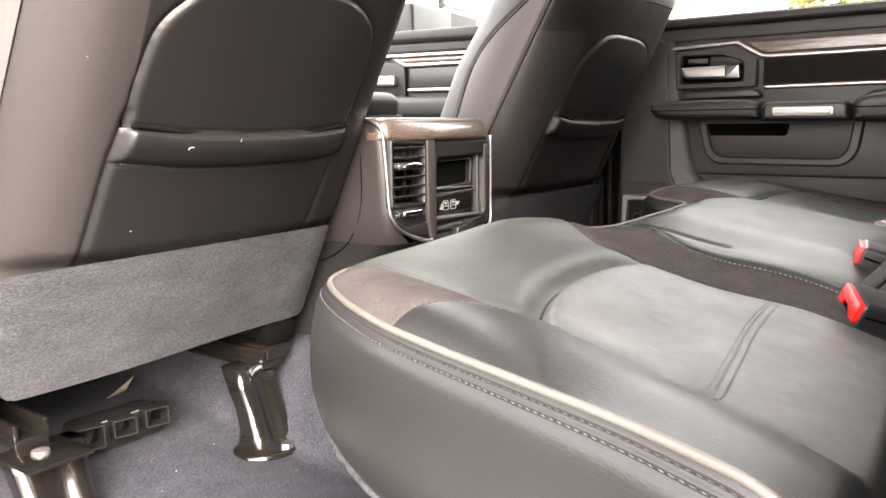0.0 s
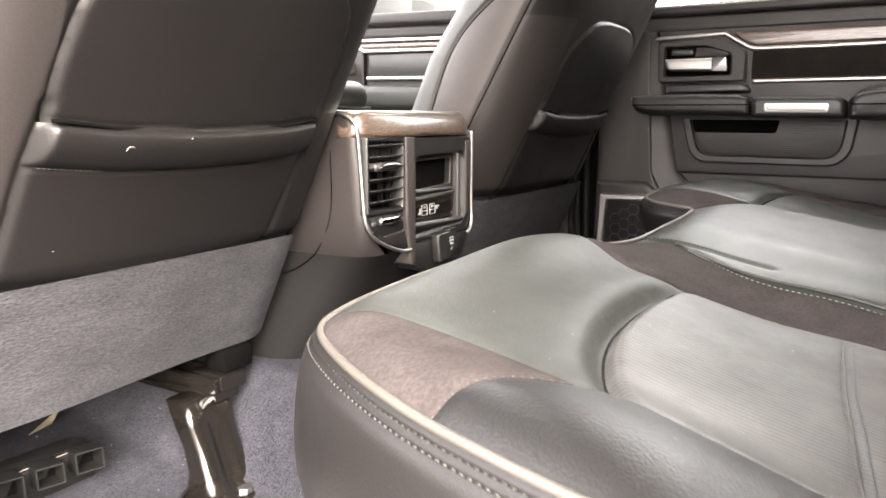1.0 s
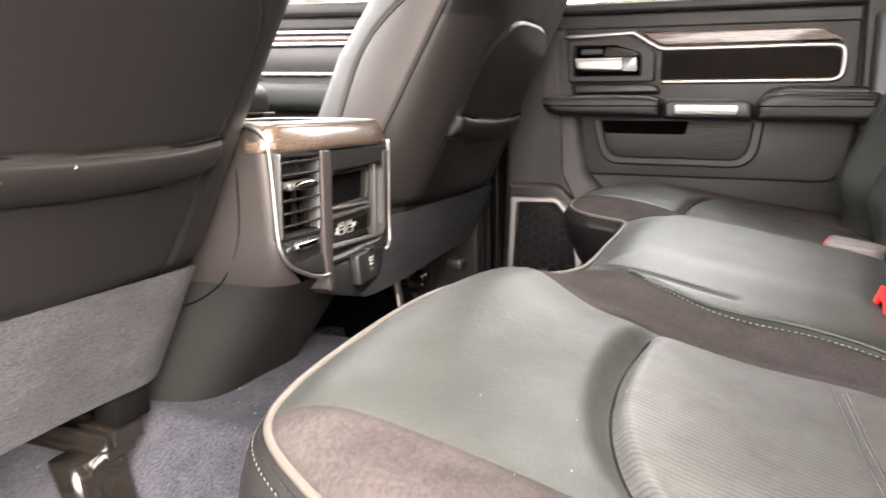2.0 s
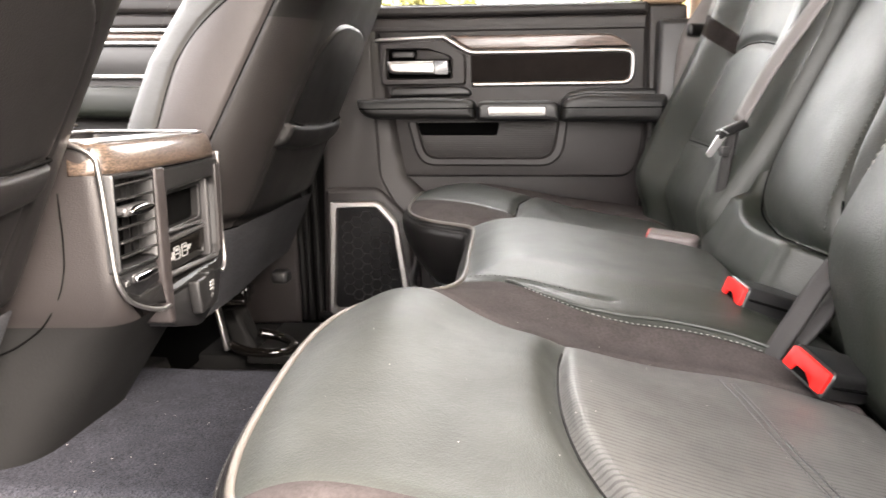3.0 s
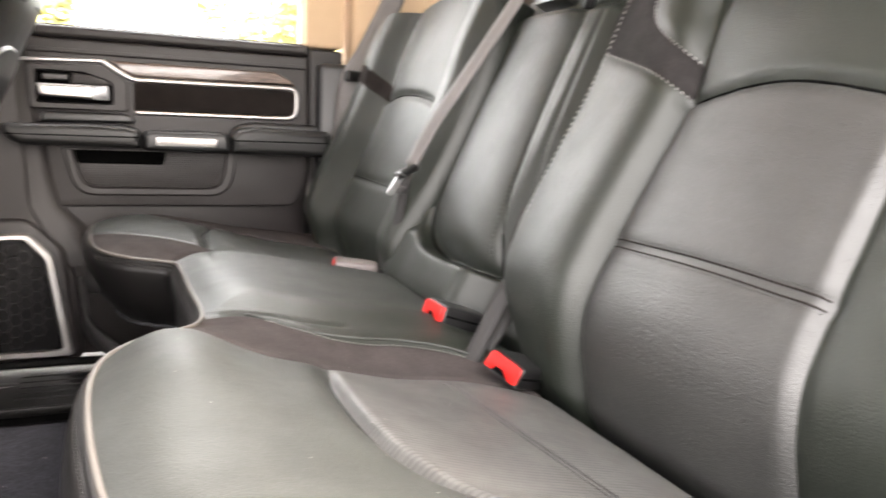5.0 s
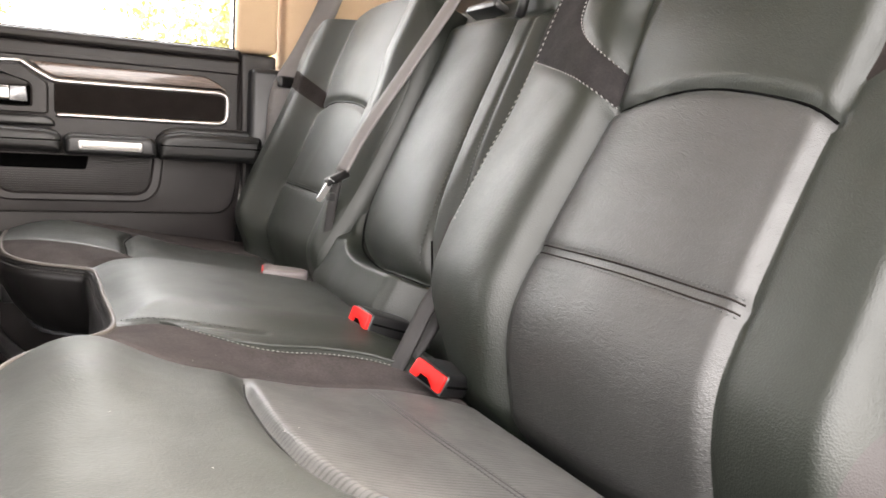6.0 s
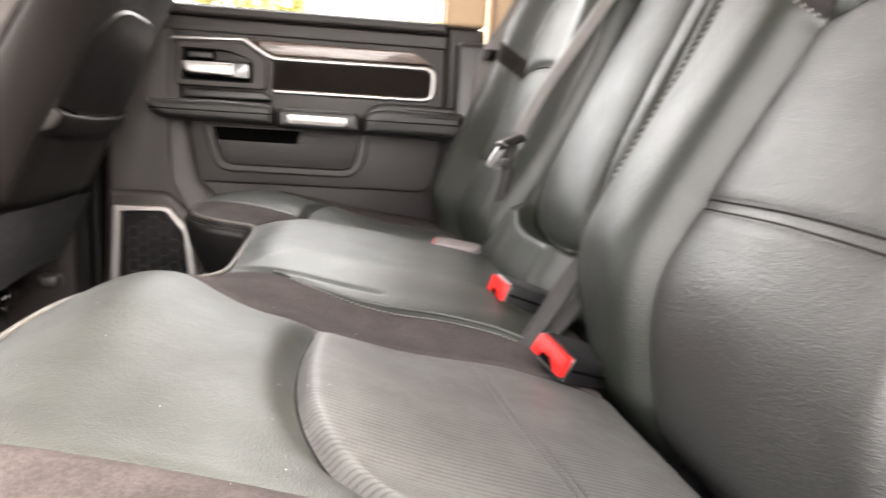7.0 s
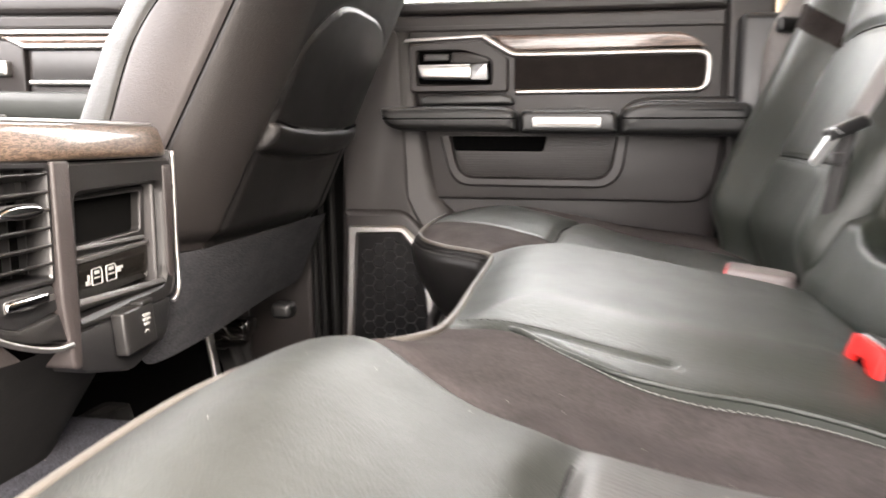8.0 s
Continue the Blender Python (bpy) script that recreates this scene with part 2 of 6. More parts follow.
def box(lo, hi, bevel=0.002, seg=2):
    """A box between two corners with rounded edges."""
    bm = bmesh.new()
    bmesh.ops.create_cube(bm, size=1.0)
    lo, hi = Vector(lo), Vector(hi)
    for v in bm.verts:
        v.co = Vector(((lo[i] + hi[i]) / 2 + v.co[i] * (hi[i] - lo[i])) for i in range(3))
    if bevel > 0:
        bevel = min(bevel, 0.49 * min(abs(hi[i] - lo[i]) for i in range(3)))
        bmesh.ops.bevel(bm, geom=bm.edges[:], offset=bevel, segments=seg, profile=0.5, affect="EDGES")
    return bm


def moved(bm, m):
    bmesh.ops.transform(bm, matrix=m, verts=bm.verts)
    return bm


def rounded(pts, radius, steps=5):
    """A closed outline with its corners rounded."""
    out, n = [], len(pts)
    for i, p in enumerate(pts):
        r = radius[i] if isinstance(radius, (list, tuple)) else radius
        p, a, b = Vector(p), Vector(pts[i - 1]), Vector(pts[(i + 1) % n])
        if r <= 0:
            out.append(tuple(p))
            continue
        da, db = (a - p), (b - p)
        ra, rb = min(r, da.length * 0.48), min(r, db.length * 0.48)
        s, e = p + da.normalized() * ra, p + db.normalized() * rb
        for k in range(steps + 1):
            w = k / steps
            out.append(tuple((1 - w) ** 2 * s + 2 * w * (1 - w) * p + w * w * e))
    return out


def slab(outline, place, back, front, bevel=0.003, seg=2):
    """A plate with the outline (two numbers a point), from depth back to depth front; place(a, b, depth) gives the point. Its front rim is rounded."""
    n = len(outline)
    o = np.array(outline)
    area = 0.5 * np.sum(o[:, 0] * np.roll(o[:, 1], -1) - np.roll(o[:, 0], -1) * o[:, 1])
    nxt, prv = np.roll(o, -1, 0), np.roll(o, 1, 0)
    ta, tb = nxt - o, o - prv
    ta /= np.linalg.norm(ta, axis=1)[:, None] + 1e-12
    tb /= np.linalg.norm(tb, axis=1)[:, None] + 1e-12
    t = ta + tb
    t /= np.linalg.norm(t, axis=1)[:, None] + 1e-12
    inward = np.stack([-t[:, 1], t[:, 0]], 1) * (1 if area > 0 else -1)
    rings = [(0.0, back)]
    sign = 1 if front > back else -1
    for k in range(seg + 1):
        w = k / seg * math.pi / 2
        rings.append((bevel * (1 - math.cos(w)), front - sign * bevel * (1 - math.sin(w))))
    bm = bmesh.new()
    loops = []
    for inset, depth in rings:
        loops.append([bm.verts.new(place(*(o[i] + inward[i] * inset), depth)) for i in range(n)])
    for a, b in zip(loops, loops[1:]):
        for i in range(n):
            bm.faces.new((a[i], a[(i + 1) % n], b[(i + 1) % n], b[i]))
    cap = bm.faces.new(loops[-1])
    rear = bm.faces.new(loops[0][::-1])
    bmesh.ops.triangulate(bm, faces=[cap, rear])
    bmesh.ops.recalc_face_normals(bm, faces=bm.faces)
    return bm


def frame_slab(outer, inner, place, back, front, bevel=0.003):
    """A flat frame between two outlines with as many points each."""
    n = len(outer)
    o, i_ = np.array(outer, float), np.array(inner, float)
    d = i_ - o
    w = np.linalg.norm(d, axis=1)[:, None] + 1e-9
    sign = 1 if front > back else -1
    bm = bmesh.new()
    rings = [(o, back), (o, front - sign * bevel), (o + d / w * bevel, front), (i_ - d / w * bevel, front), (i_, front - sign * bevel), (i_, back)]
    loops = [[bm.verts.new(place(p[0], p[1], dep)) for p in ring] for ring, dep in rings]
    for a, b in zip(loops, loops[1:] + loops[:1]):
        for k in range(n):
            bm.faces.new((a[k], a[(k + 1) % n], b[(k + 1) % n], b[k]))
    bmesh.ops.recalc_face_normals(bm, faces=bm.faces)
    return bm


def spline(points, per=8, closed=False):
    """Catmull-Rom through the points."""
    p = [np.array(q, float) for q in points]
    n = len(p)
    out = []
    last = n if closed else n - 1
    for i in range(last):
        a = p[i - 1] if (i > 0 or closed) else 2 * p[0] - p[1]
        b, c = p[i], p[(i + 1) % n]
        d = p[(i + 2) % n] if (i + 2 < n or closed) else 2 * p[-1] - p[-2]
        for k in range(per):
            t = k / per
            out.append(0.5 * (2 * b + (c - a) * t + (2 * a - 5 * b + 4 * c - d) * t * t + (3 * b - a - 3 * c + d) * t ** 3))
    if not closed:
        out.append(p[-1])
    return np.array(out)


def frames_along(path, up=(0, 0, 1)):
    path = np.array(path, float)
    t = np.gradient(path, axis=0)
    t /= np.linalg.norm(t, axis=1)[:, None] + 1e-12
    side = np.cross(t, np.array(up, float))
    side /= np.linalg.norm(side, axis=1)[:, None] + 1e-9
    nrm = np.cross(side, t)
    return path, t, side, nrm


def sweep(path, profile, up=(0, 0, 1), closed=False, caps=True):
    """A profile (across, above) drawn along a path."""
    path, t, side, nrm = frames_along(path, up)
    m, n = len(profile), len(path)
    verts = [path[i] + side[i] * a + nrm[i] * b for i in range(n) for a, b in profile]
    faces = []
    for i in range(n if closed else n - 1):
        j = (i + 1) % n
        for k in range(m):
            l = (k + 1) % m
            faces.append((i * m + k, i * m + l, j * m + l, j * m + k))
    if caps and not closed:
        faces += [tuple(range(m))[::-1], tuple((n - 1) * m + k for k in range(m))]
    return verts, faces


def ring(radius, n=8, flat=1.0):
    return [(radius * math.cos(k * math.tau / n), radius * flat * math.sin(k * math.tau / n)) for k in range(n)]


def tube(name, path, radius, mat, parent, label="", up=(0, 0, 1), n=8, flat=1.0, closed=False):
    return mesh_ob(name, *sweep(path, ring(radius, n, flat), up, closed), mat, parent, label)


def spaced(path, step):
    """Points at even steps along a path."""
    path = np.array(path, float)
    d = np.r_[0, np.cumsum(np.linalg.norm(np.diff(path, axis=0), axis=1))]
    s = np.arange(0, d[-1], step)
    return np.stack([np.interp(s, d, path[:, k]) for k in range(path.shape[1])], 1)


def stitches(name, path, mat, parent, length=0.0036, step=0.0052, radius=0.0008, up=(0, 0, 1), label="", slant=0.0):
    """A row of short thread beads along a path."""
    p, t, side, nrm = frames_along(spaced(path, step), up)
    verts, faces = [], []
    for i in range(len(p)):
        d = t[i] + side[i] * slant
        d /= np.linalg.norm(d)
        base = len(verts)
        verts += [p[i] - d * length / 2, p[i] + d * length / 2]
        s2 = np.cross(d, nrm[i])
        for a, b in ((1, 0), (0, 1), (-1, 0), (0, -1)):
            verts.append(p[i] + (s2 * a + nrm[i] * b) * radius)
        for k in range(4):
            a, b = base + 2 + k, base + 2 + (k + 1) % 4
            faces += [(base, b, a), (base + 1, a, b)]
    return mesh_ob(name, verts, faces, mat, parent, label)


def away(x, y, line):
    """Distance of points from a polyline."""
    best = np.full(np.shape(x), 1e9)
    for (ax, ay), (bx, by) in zip(line[:-1], line[1:]):
        dx, dy = bx - ax, by - ay
        w = np.clip(((x - ax) * dx + (y - ay) * dy) / (dx * dx + dy * dy + 1e-15), 0, 1)
        best = np.minimum(best, np.hypot(x - ax - w * dx, y - ay - w * dy))
    return best


def inside(x, y, poly):
    """Signed distance to a closed outline, above nought within it."""
    poly = np.array(poly)
    d = away(x, y, np.r_[poly, poly[:1]])
    odd = np.zeros(np.shape(x), bool)
    for (ax, ay), (bx, by) in zip(poly, np.roll(poly, -1, 0)):
        if ay != by:
            odd ^= ((ay > y) != (by > y)) & (x < (bx - ax) * (y - ay) / (by - ay) + ax)
    return np.where(odd, d, -d)


def panel(name, shape, us, vs, keep, mat, parent, label=""):
    """The part of the surface shape(u, v) where keep(u, v) is above nought, cut cleanly along its border."""
    U, V = np.meshgrid(us, vs, indexing="ij")
    D = keep(U, V)
    nu, nv = U.shape
    uv, index, faces = [], {}, []

    def at(key, u, v):
        if key not in index:
            index[key] = len(uv)
            uv.append((u, v))
        return index[key]

    hot = (D[:-1, :-1] > 0) | (D[1:, :-1] > 0) | (D[1:, 1:] > 0) | (D[:-1, 1:] > 0)
    for i, j in zip(*np.nonzero(hot)):
        corners = [(i, j), (i + 1, j), (i + 1, j + 1), (i, j + 1)]
        face = []
        for a, b in zip(corners, corners[1:] + corners[:1]):
            da, db = D[a], D[b]
            if da > 0:
                face.append(at(a, U[a], V[a]))
            if (da > 0) != (db > 0):
                w = da / (da - db)
                face.append(at((min(a, b), max(a, b)), U[a] + w * (U[b] - U[a]), V[a] + w * (V[b] - V[a])))
        if len(face) > 2:
            faces.append(face)
    if not faces:
        return None
    uv = np.array(uv)
    return mesh_ob(name, shape(uv[:, 0], uv[:, 1]), faces, mat, parent, label)


def step(a, b, x):
    t = np.clip((x - a) / (b - a), 0, 1)
    return t * t * (3 - 2 * t)


def groove(d, depth, width):
    return -depth * np.exp(-(d / width) ** 2)

# ---- large structure of the cab: floor, tunnel, sills, pillars, roof ----
def hump(x, y):
    """Height of the floor: flat footwells with the tunnel between them."""
    rise = step(-0.195, -0.095, x) * (1 - step(0.236, 0.275, x))
    fold = 0.004 * np.sin(x * 23 + y * 11) * np.sin(y * 17)
    slope = 0.14 * np.clip(y - 0.12, 0, 0.3) * (1 - rise) * (x < 0.1)
    return 0.002 + 0.138 * rise + fold * step(-0.2, 0.1, y) * 0.5 + slope


def floor_shape(u, v):
    return np.stack([u, v, hump(u, v)], 1)


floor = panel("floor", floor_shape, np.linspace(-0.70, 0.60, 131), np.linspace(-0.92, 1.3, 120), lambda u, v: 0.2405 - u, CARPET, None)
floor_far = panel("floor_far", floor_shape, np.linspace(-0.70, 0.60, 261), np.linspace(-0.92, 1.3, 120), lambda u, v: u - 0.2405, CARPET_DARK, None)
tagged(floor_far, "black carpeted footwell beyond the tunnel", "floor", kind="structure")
tagged(floor, "charcoal carpeted cab floor rising over a tunnel", "floor", kind="structure")

under = part("floor_pan", box((-0.74, -1.11, -0.12), (0.97, 1.4, -0.012), 0.004), RUBBER, None)
tagged(under, "black painted floor pan under the carpet", "floor", kind="structure")

sill = part("sill", box((0.60, -0.75, -0.01), (0.93, 1.2, 0.030), 0.006), RUBBER, None)
tagged(sill, "black door sill beside the carpet", "sill", kind="structure")
mat = thing("sill_plate", "black moulded rubber sill plate with a raised oval mark", "sill plate")
part("plate", box((0.575, -0.22, 0.028), (0.795, 0.125, 0.038), 0.004), MAT_RUBBER, mat)
part("edge_lip", box((0.566, -0.22, 0.026), (0.577, 0.125, 0.041), 0.003), MAT_RUBBER, mat)
ov = slab([(0.045 * math.cos(a), 0.012 * math.sin(a)) for a in np.linspace(0, math.tau, 25)[:-1]], lambda a, b, d: (0.70 + b, -0.03 + a, d), 0.037, 0.041, 0.001)
part("oval_mark", ov, PLASTIC_MID, mat, "raised oval mark")
for k in range(5):
    part("ridge", box((0.62 + 0.03 * k, -0.20, 0.0375), (0.624 + 0.03 * k, -0.075, 0.0395), 0.0008), MAT_RUBBER, mat)

roof = part("ceiling", box((-0.60, -1.10, 1.17), (0.80, 0.85, 1.21), 0.02), BEIGE, None)
tagged(roof, "beige fabric headliner of the cab", "ceiling", kind="structure")
# Unseen end walls; the rear one is raised to hold back light.
for nm, lo, hi in (("wall_rear", (-0.78, -1.12, 0.0), (0.98, -1.06, 0.90)), ("wall_front", (-0.78, 1.3, -0.1), (0.98, 1.36, 0.80))):
    tagged(part(nm, box(lo, hi, 0.01), PLASTIC_DARK, None), "dark inner bulkhead of the cab", "wall", kind="structure")


# Out of view: dark glass added to dim light from behind.
rear_window = thing("window_3", "unseen dark rear window, added to limit light", "window", kind="structure")
part("pane", box((-0.76, -1.095, 0.89), (0.93, -1.089, 1.18), 0.0), TINTED, rear_window)
# Open door, out of view, added to shade light from front left.
tagged(part("wall_near_door", box((-1.62, 0.36, 0.0), (-0.80, 0.44, 0.72), 0.02), PLASTIC, None), "rear door swung open on the near side", "wall", kind="structure")


def pillar(nm, lo, hi, m, label):
    ob = part(nm, box(lo, hi, 0.012, 3), m, None)
    return tagged(ob, label, "pillar", kind="structure")


# far side: B pillar between the doors, C pillar behind the rear door
pillar("pillar_lower", (0.800, 0.085, 0.03), (0.93, 0.22, 0.70), PLASTIC, "brown-grey lower trim of the middle pillar")
pillar("pillar_upper", (0.80, 0.03, 0.70), (0.93, 0.20, 1.17), BEIGE, "beige upper trim of the middle pillar")
pillar("pillar_rear_upper", (0.815, -1.06, 0.66), (0.93, -0.715, 1.17), BEIGE, "beige upper trim of the rear pillar")
pillar("pillar_rear_lower", (0.792, -1.06, 0.03), (0.95, -0.640, 0.655), PLASTIC_DARK, "dark lower trim of the rear pillar")
# Added filler that closes a light gap; not a part of the pillar.
pillar("gap_filler", (0.840, -0.665, 0.02), (0.92, -0.590, 0.335), RUBBER, "black filler added behind the door to block light")
seal = thing("door_seal", "black rubber door seal in the far door opening", "seal")
for k, (yy, xx, r) in enumerate(((0.040, 0.800, 0.007), (0.058, 0.792, 0.006), (0.074, 0.797, 0.007))):
    tube("lip", [(xx, yy + 0.02 * math.sin(z * 1.2), z) for z in np.linspace(0.045, 0.74, 24)], r, RUBBER, seal, up=(1, 0, 0))
tube("foot_lip", [(0.795, y, 0.047 + 0.012 * max(0, (y - 0.0) / 0.04)) for y in np.linspace(-0.62, 0.04, 18)], 0.008, RUBBER, seal)
part("backing", box((0.806, 0.026, 0.035), (0.90, 0.088, 0.72), 0.003), VOID, seal)
# near side, unseen: closed before and behind the open door, shaping the light
pillar("pillar_near", (-0.78, 0.20, 0.0), (-0.69, 0.34, 1.17), PLASTIC, "brown-grey trim of the near middle pillar")
pillar("pillar_near_rear", (-0.80, -1.06, 0.0), (-0.70, -0.735, 1.17), PLASTIC, "grey trim of the near rear pillar")
tagged(part("wall_near_front", box((-0.80, 0.34, 0.0), (-0.74, 1.3, 0.70), 0.02), PLASTIC, None), "unseen closed front door on the near side", "wall", kind="structure")


# ---- far rear door ----
DX = 0.826


def on_door(y, z, depth):
    return (DX - depth, y, z)


door = thing("rear_door", "closed rear door panel in brown-grey plastic with wood, suede and silver trim", "car door")
base = rounded([(0.024, 0.688), (-0.628, 0.688), (-0.634, 0.46), (-0.625, 0.34), (-0.60, 0.05), (0.030, 0.05)], [0.004, 0.004, 0.05, 0.05, 0.06, 0.02])
part("door_panel", slab(base, on_door, -0.07, -0.004, 0.006), PLASTIC, door)
# the upper field, proud of the panel, with a dark shut line along its foot
upper = rounded([(-0.094, 0.652), (-0.621, 0.652), (-0.625, 0.43), (-0.608, 0.350), (-0.105, 0.350), (-0.097, 0.45)], [0.006, 0.004, 0.05, 0.035, 0.012, 0.03])
part("upper_field", slab(upper, on_door, -0.004, 0.009, 0.005, 3), PLASTIC, door)
part("belt_cap", slab(rounded([(0.024, 0.689), (-0.621, 0.689), (-0.622, 0.668), (0.024, 0.668)], 0.003), on_door, -0.06, 0.014, 0.007, 4), PLASTIC, door)
part("belt_field", slab(rounded([(0.022, 0.6655), (-0.621, 0.6655), (-0.621, 0.638), (0.022, 0.638)], 0.003), on_door, -0.004, 0.0115, 0.004, 3), PLASTIC, door)
part("rear_edge", slab(rounded([(-0.625, 0.684), (-0.699, 0.684), (-0.704, 0.40), (-0.64, 0.34), (-0.632, 0.44)], 0.008), on_door, -0.06, 0.002, 0.006, 3), PLASTIC, door, "rear edge trim")
stitches("stitching", [on_door(y, 0.6475, 0.0122) for y in np.linspace(0.01, -0.615, 40)], THREAD_DARK, door, up=(-1, 0, 0))

# silver strip: thin over the handle, broad round the suede insert
thin = rounded([(-0.084, 0.6205), (-0.090, 0.6275), (-0.226, 0.6325), (-0.232, 0.6265)], 0.003)
part("trim_strip", slab(thin, on_door, 0.006, 0.015, 0.002), SATIN, door, "satin silver strip")
broad_path = np.array([(-0.224, 0.6295), (-0.250, 0.613), (-0.274, 0.5995), (-0.285, 0.5975), (-0.40, 0.5975), (-0.50, 0.5985), (-0.578, 0.5985),
                       (-0.590, 0.596), (-0.596, 0.590), (-0.598, 0.580), (-0.597, 0.553), (-0.594, 0.544), (-0.588, 0.539), (-0.578, 0.5365), (-0.50, 0.536), (-0.36, 0.5355), (-0.280, 0.535)])
dense = spaced(np.array([on_door(y, z, 0.011) for y, z in broad_path]), 0.004)
widths = [(-0.0048, -0.004), (-0.0048, 0.0015), (-0.002, 0.0045), (0.002, 0.0045), (0.0048, 0.0015), (0.0048, -0.004)]
mesh_ob("trim_frame", *sweep(dense, widths, up=(-1, 0, 0)), SATIN, door, "satin silver frame")
wood = rounded([(-0.238, 0.6305), (-0.552, 0.6300), (-0.578, 0.618), (-0.594, 0.6045), (-0.282, 0.6035), (-0.258, 0.614)], [0.003, 0.012, 0.01, 0.003, 0.004, 0.003])
part("wood_inlay", slab(wood, on_door, 0.004, 0.014, 0.0035, 3), WOOD_DOOR, door, "dark brown wood inlay")
ins = rounded([(-0.279, 0.5935), (-0.585, 0.5945), (-0.592, 0.588), (-0.592, 0.547), (-0.584, 0.5405), (-0.279, 0.5395)], 0.004)
part("suede_insert", slab(ins, on_door, 0.004, 0.0125, 0.002), SUEDE_DARK, door, "black-brown suede insert")

# handle cup
cup_o = rounded([(-0.097, 0.6165), (-0.228, 0.6215), (-0.262, 0.598), (-0.270, 0.590), (-0.270, 0.536), (-0.099, 0.534)], [0.008, 0.008, 0.008, 0.006, 0.006, 0.01])
cup_i = rounded([(-0.112, 0.6045), (-0.190, 0.6055), (-0.236, 0.590), (-0.240, 0.582), (-0.240, 0.548), (-0.112, 0.549)], [0.005, 0.006, 0.006, 0.006, 0.006, 0.005])
part("handle_surround", frame_slab(cup_o, cup_i, on_door, 0.002, 0.0230, 0.004), PLASTIC, door)
# Cup floor is blackened to look deeper in shade.
part("handle_cup", slab(cup_i, on_door, -0.002, 0.0098, 0.0005), VOID, door)
part("cup_block", slab(rounded([(-0.172, 0.6045), (-0.236, 0.600), (-0.238, 0.583), (-0.168, 0.583)], 0.006), on_door, 0.002, 0.0195, 0.005), PLASTIC, door)
handle = part("door_handle", slab(rounded([(-0.1125, 0.5815), (-0.233, 0.5825), (-0.236, 0.5545), (-0.116, 0.5575)], [0.002, 0.003, 0.008, 0.012]), on_door, 0.014, 0.031, 0.006, 4), SATIN, door, "bright satin chrome door handle")
part("handle_end", slab(rounded([(-0.206, 0.5818), (-0.2335, 0.5825), (-0.2362, 0.5545), (-0.206, 0.5553)], 0.003), on_door, 0.0300, 0.0318, 0.001), SATIN_DARK, handle)
part("lock_slider", slab(rounded([(-0.122, 0.6005), (-0.165, 0.6005), (-0.165, 0.5895), (-0.122, 0.5895)], 0.003), on_door, 0.002, 0.0150, 0.002), PLASTIC_MID, door)

# armrest: front pad, switch unit, rear pad
front_pad = rounded([(-0.056, 0.507), (-0.18, 0.511), (-0.268, 0.509), (-0.286, 0.503), (-0.291, 0.494), (-0.292, 0.466), (-0.085, 0.470), (-0.064, 0.480)], [0.006, 0.01, 0.01, 0.006, 0.006, 0.01, 0.012, 0.01])
part("armrest_pad", slab(front_pad, on_door, 0.0, 0.078, 0.014, 5), LEATHER_SIDE, door, "black padded armrest")
rear_pad = rounded([(-0.456, 0.497), (-0.468, 0.510), (-0.50, 0.5165), (-0.655, 0.513), (-0.662, 0.460), (-0.456, 0.462)], [0.006, 0.012, 0.015, 0.008, 0.012, 0.008])
part("armrest_pad", slab(rear_pad, on_door, 0.0, 0.078, 0.014, 5), LEATHER_SIDE, door, "black padded armrest")
for a, b in ((-0.064, -0.288), (-0.460, -0.655)):
    tube("seam_cord", [on_door(y, 0.489, 0.0785) for y in np.linspace(a, b, 30)], 0.0012, VOID, door, up=(-1, 0, 0))
    stitches("stitching", [on_door(y, 0.4865, 0.0790) for y in np.linspace(a, b, 30)], THREAD_DARK, door, up=(-1, 0, 0), radius=0.0006)
unit = rounded([(-0.2925, 0.494), (-0.302, 0.503), (-0.44, 0.503), (-0.452, 0.495), (-0.455, 0.463), (-0.2935, 0.464)], [0.004, 0.008, 0.008, 0.006, 0.01, 0.01])
part("switch_unit", slab(unit, on_door, 0.0, 0.083, 0.010, 4), PLASTIC_DARK, door)
part("switch_bezel", slab(rounded([(-0.3155, 0.4915), (-0.4265, 0.4908), (-0.4265, 0.4735), (-0.3165, 0.4745)], 0.005), on_door, 0.081, 0.0855, 0.002), SATIN, door, "silver window switch bezel")
part("switch_key", slab(rounded([(-0.3205, 0.4880), (-0.4215, 0.4875), (-0.4215, 0.4770), (-0.3215, 0.4778)], 0.004), on_door, 0.084, 0.0868, 0.001), SWITCH_GREY, door, "pale grey switch")
part("pull_cup_rim", slab(rounded([(-0.125, 0.531), (-0.262, 0.533), (-0.278, 0.526), (-0.282, 0.513), (-0.118, 0.511), (-0.118, 0.524)], 0.008), on_door, 0.0, 0.030, 0.006, 3), PLASTIC_DARK, door)
part("rear_shelf", slab(rounded([(-0.455, 0.500), (-0.475, 0.519), (-0.505, 0.5265), (-0.655, 0.5245), (-0.655, 0.498)], 0.01), on_door, 0.0, 0.022, 0.008, 3), PLASTIC_DARK, door)

# map pocket under the armrest
po = rounded([(-0.150, 0.462), (-0.168, 0.392), (-0.190, 0.373), (-0.440, 0.372), (-0.466, 0.396), (-0.474, 0.462)], [0.004, 0.02, 0.02, 0.02, 0.02, 0.004])
pi_ = rounded([(-0.170, 0.460), (-0.184, 0.404), (-0.201, 0.390), (-0.429, 0.389), (-0.446, 0.406), (-0.453, 0.460)], [0.004, 0.016, 0.016, 0.016, 0.016, 0.004])
part("pocket_rim", frame_slab(po, pi_, on_door, 0.006, 0.0185, 0.004), PLASTIC, door)
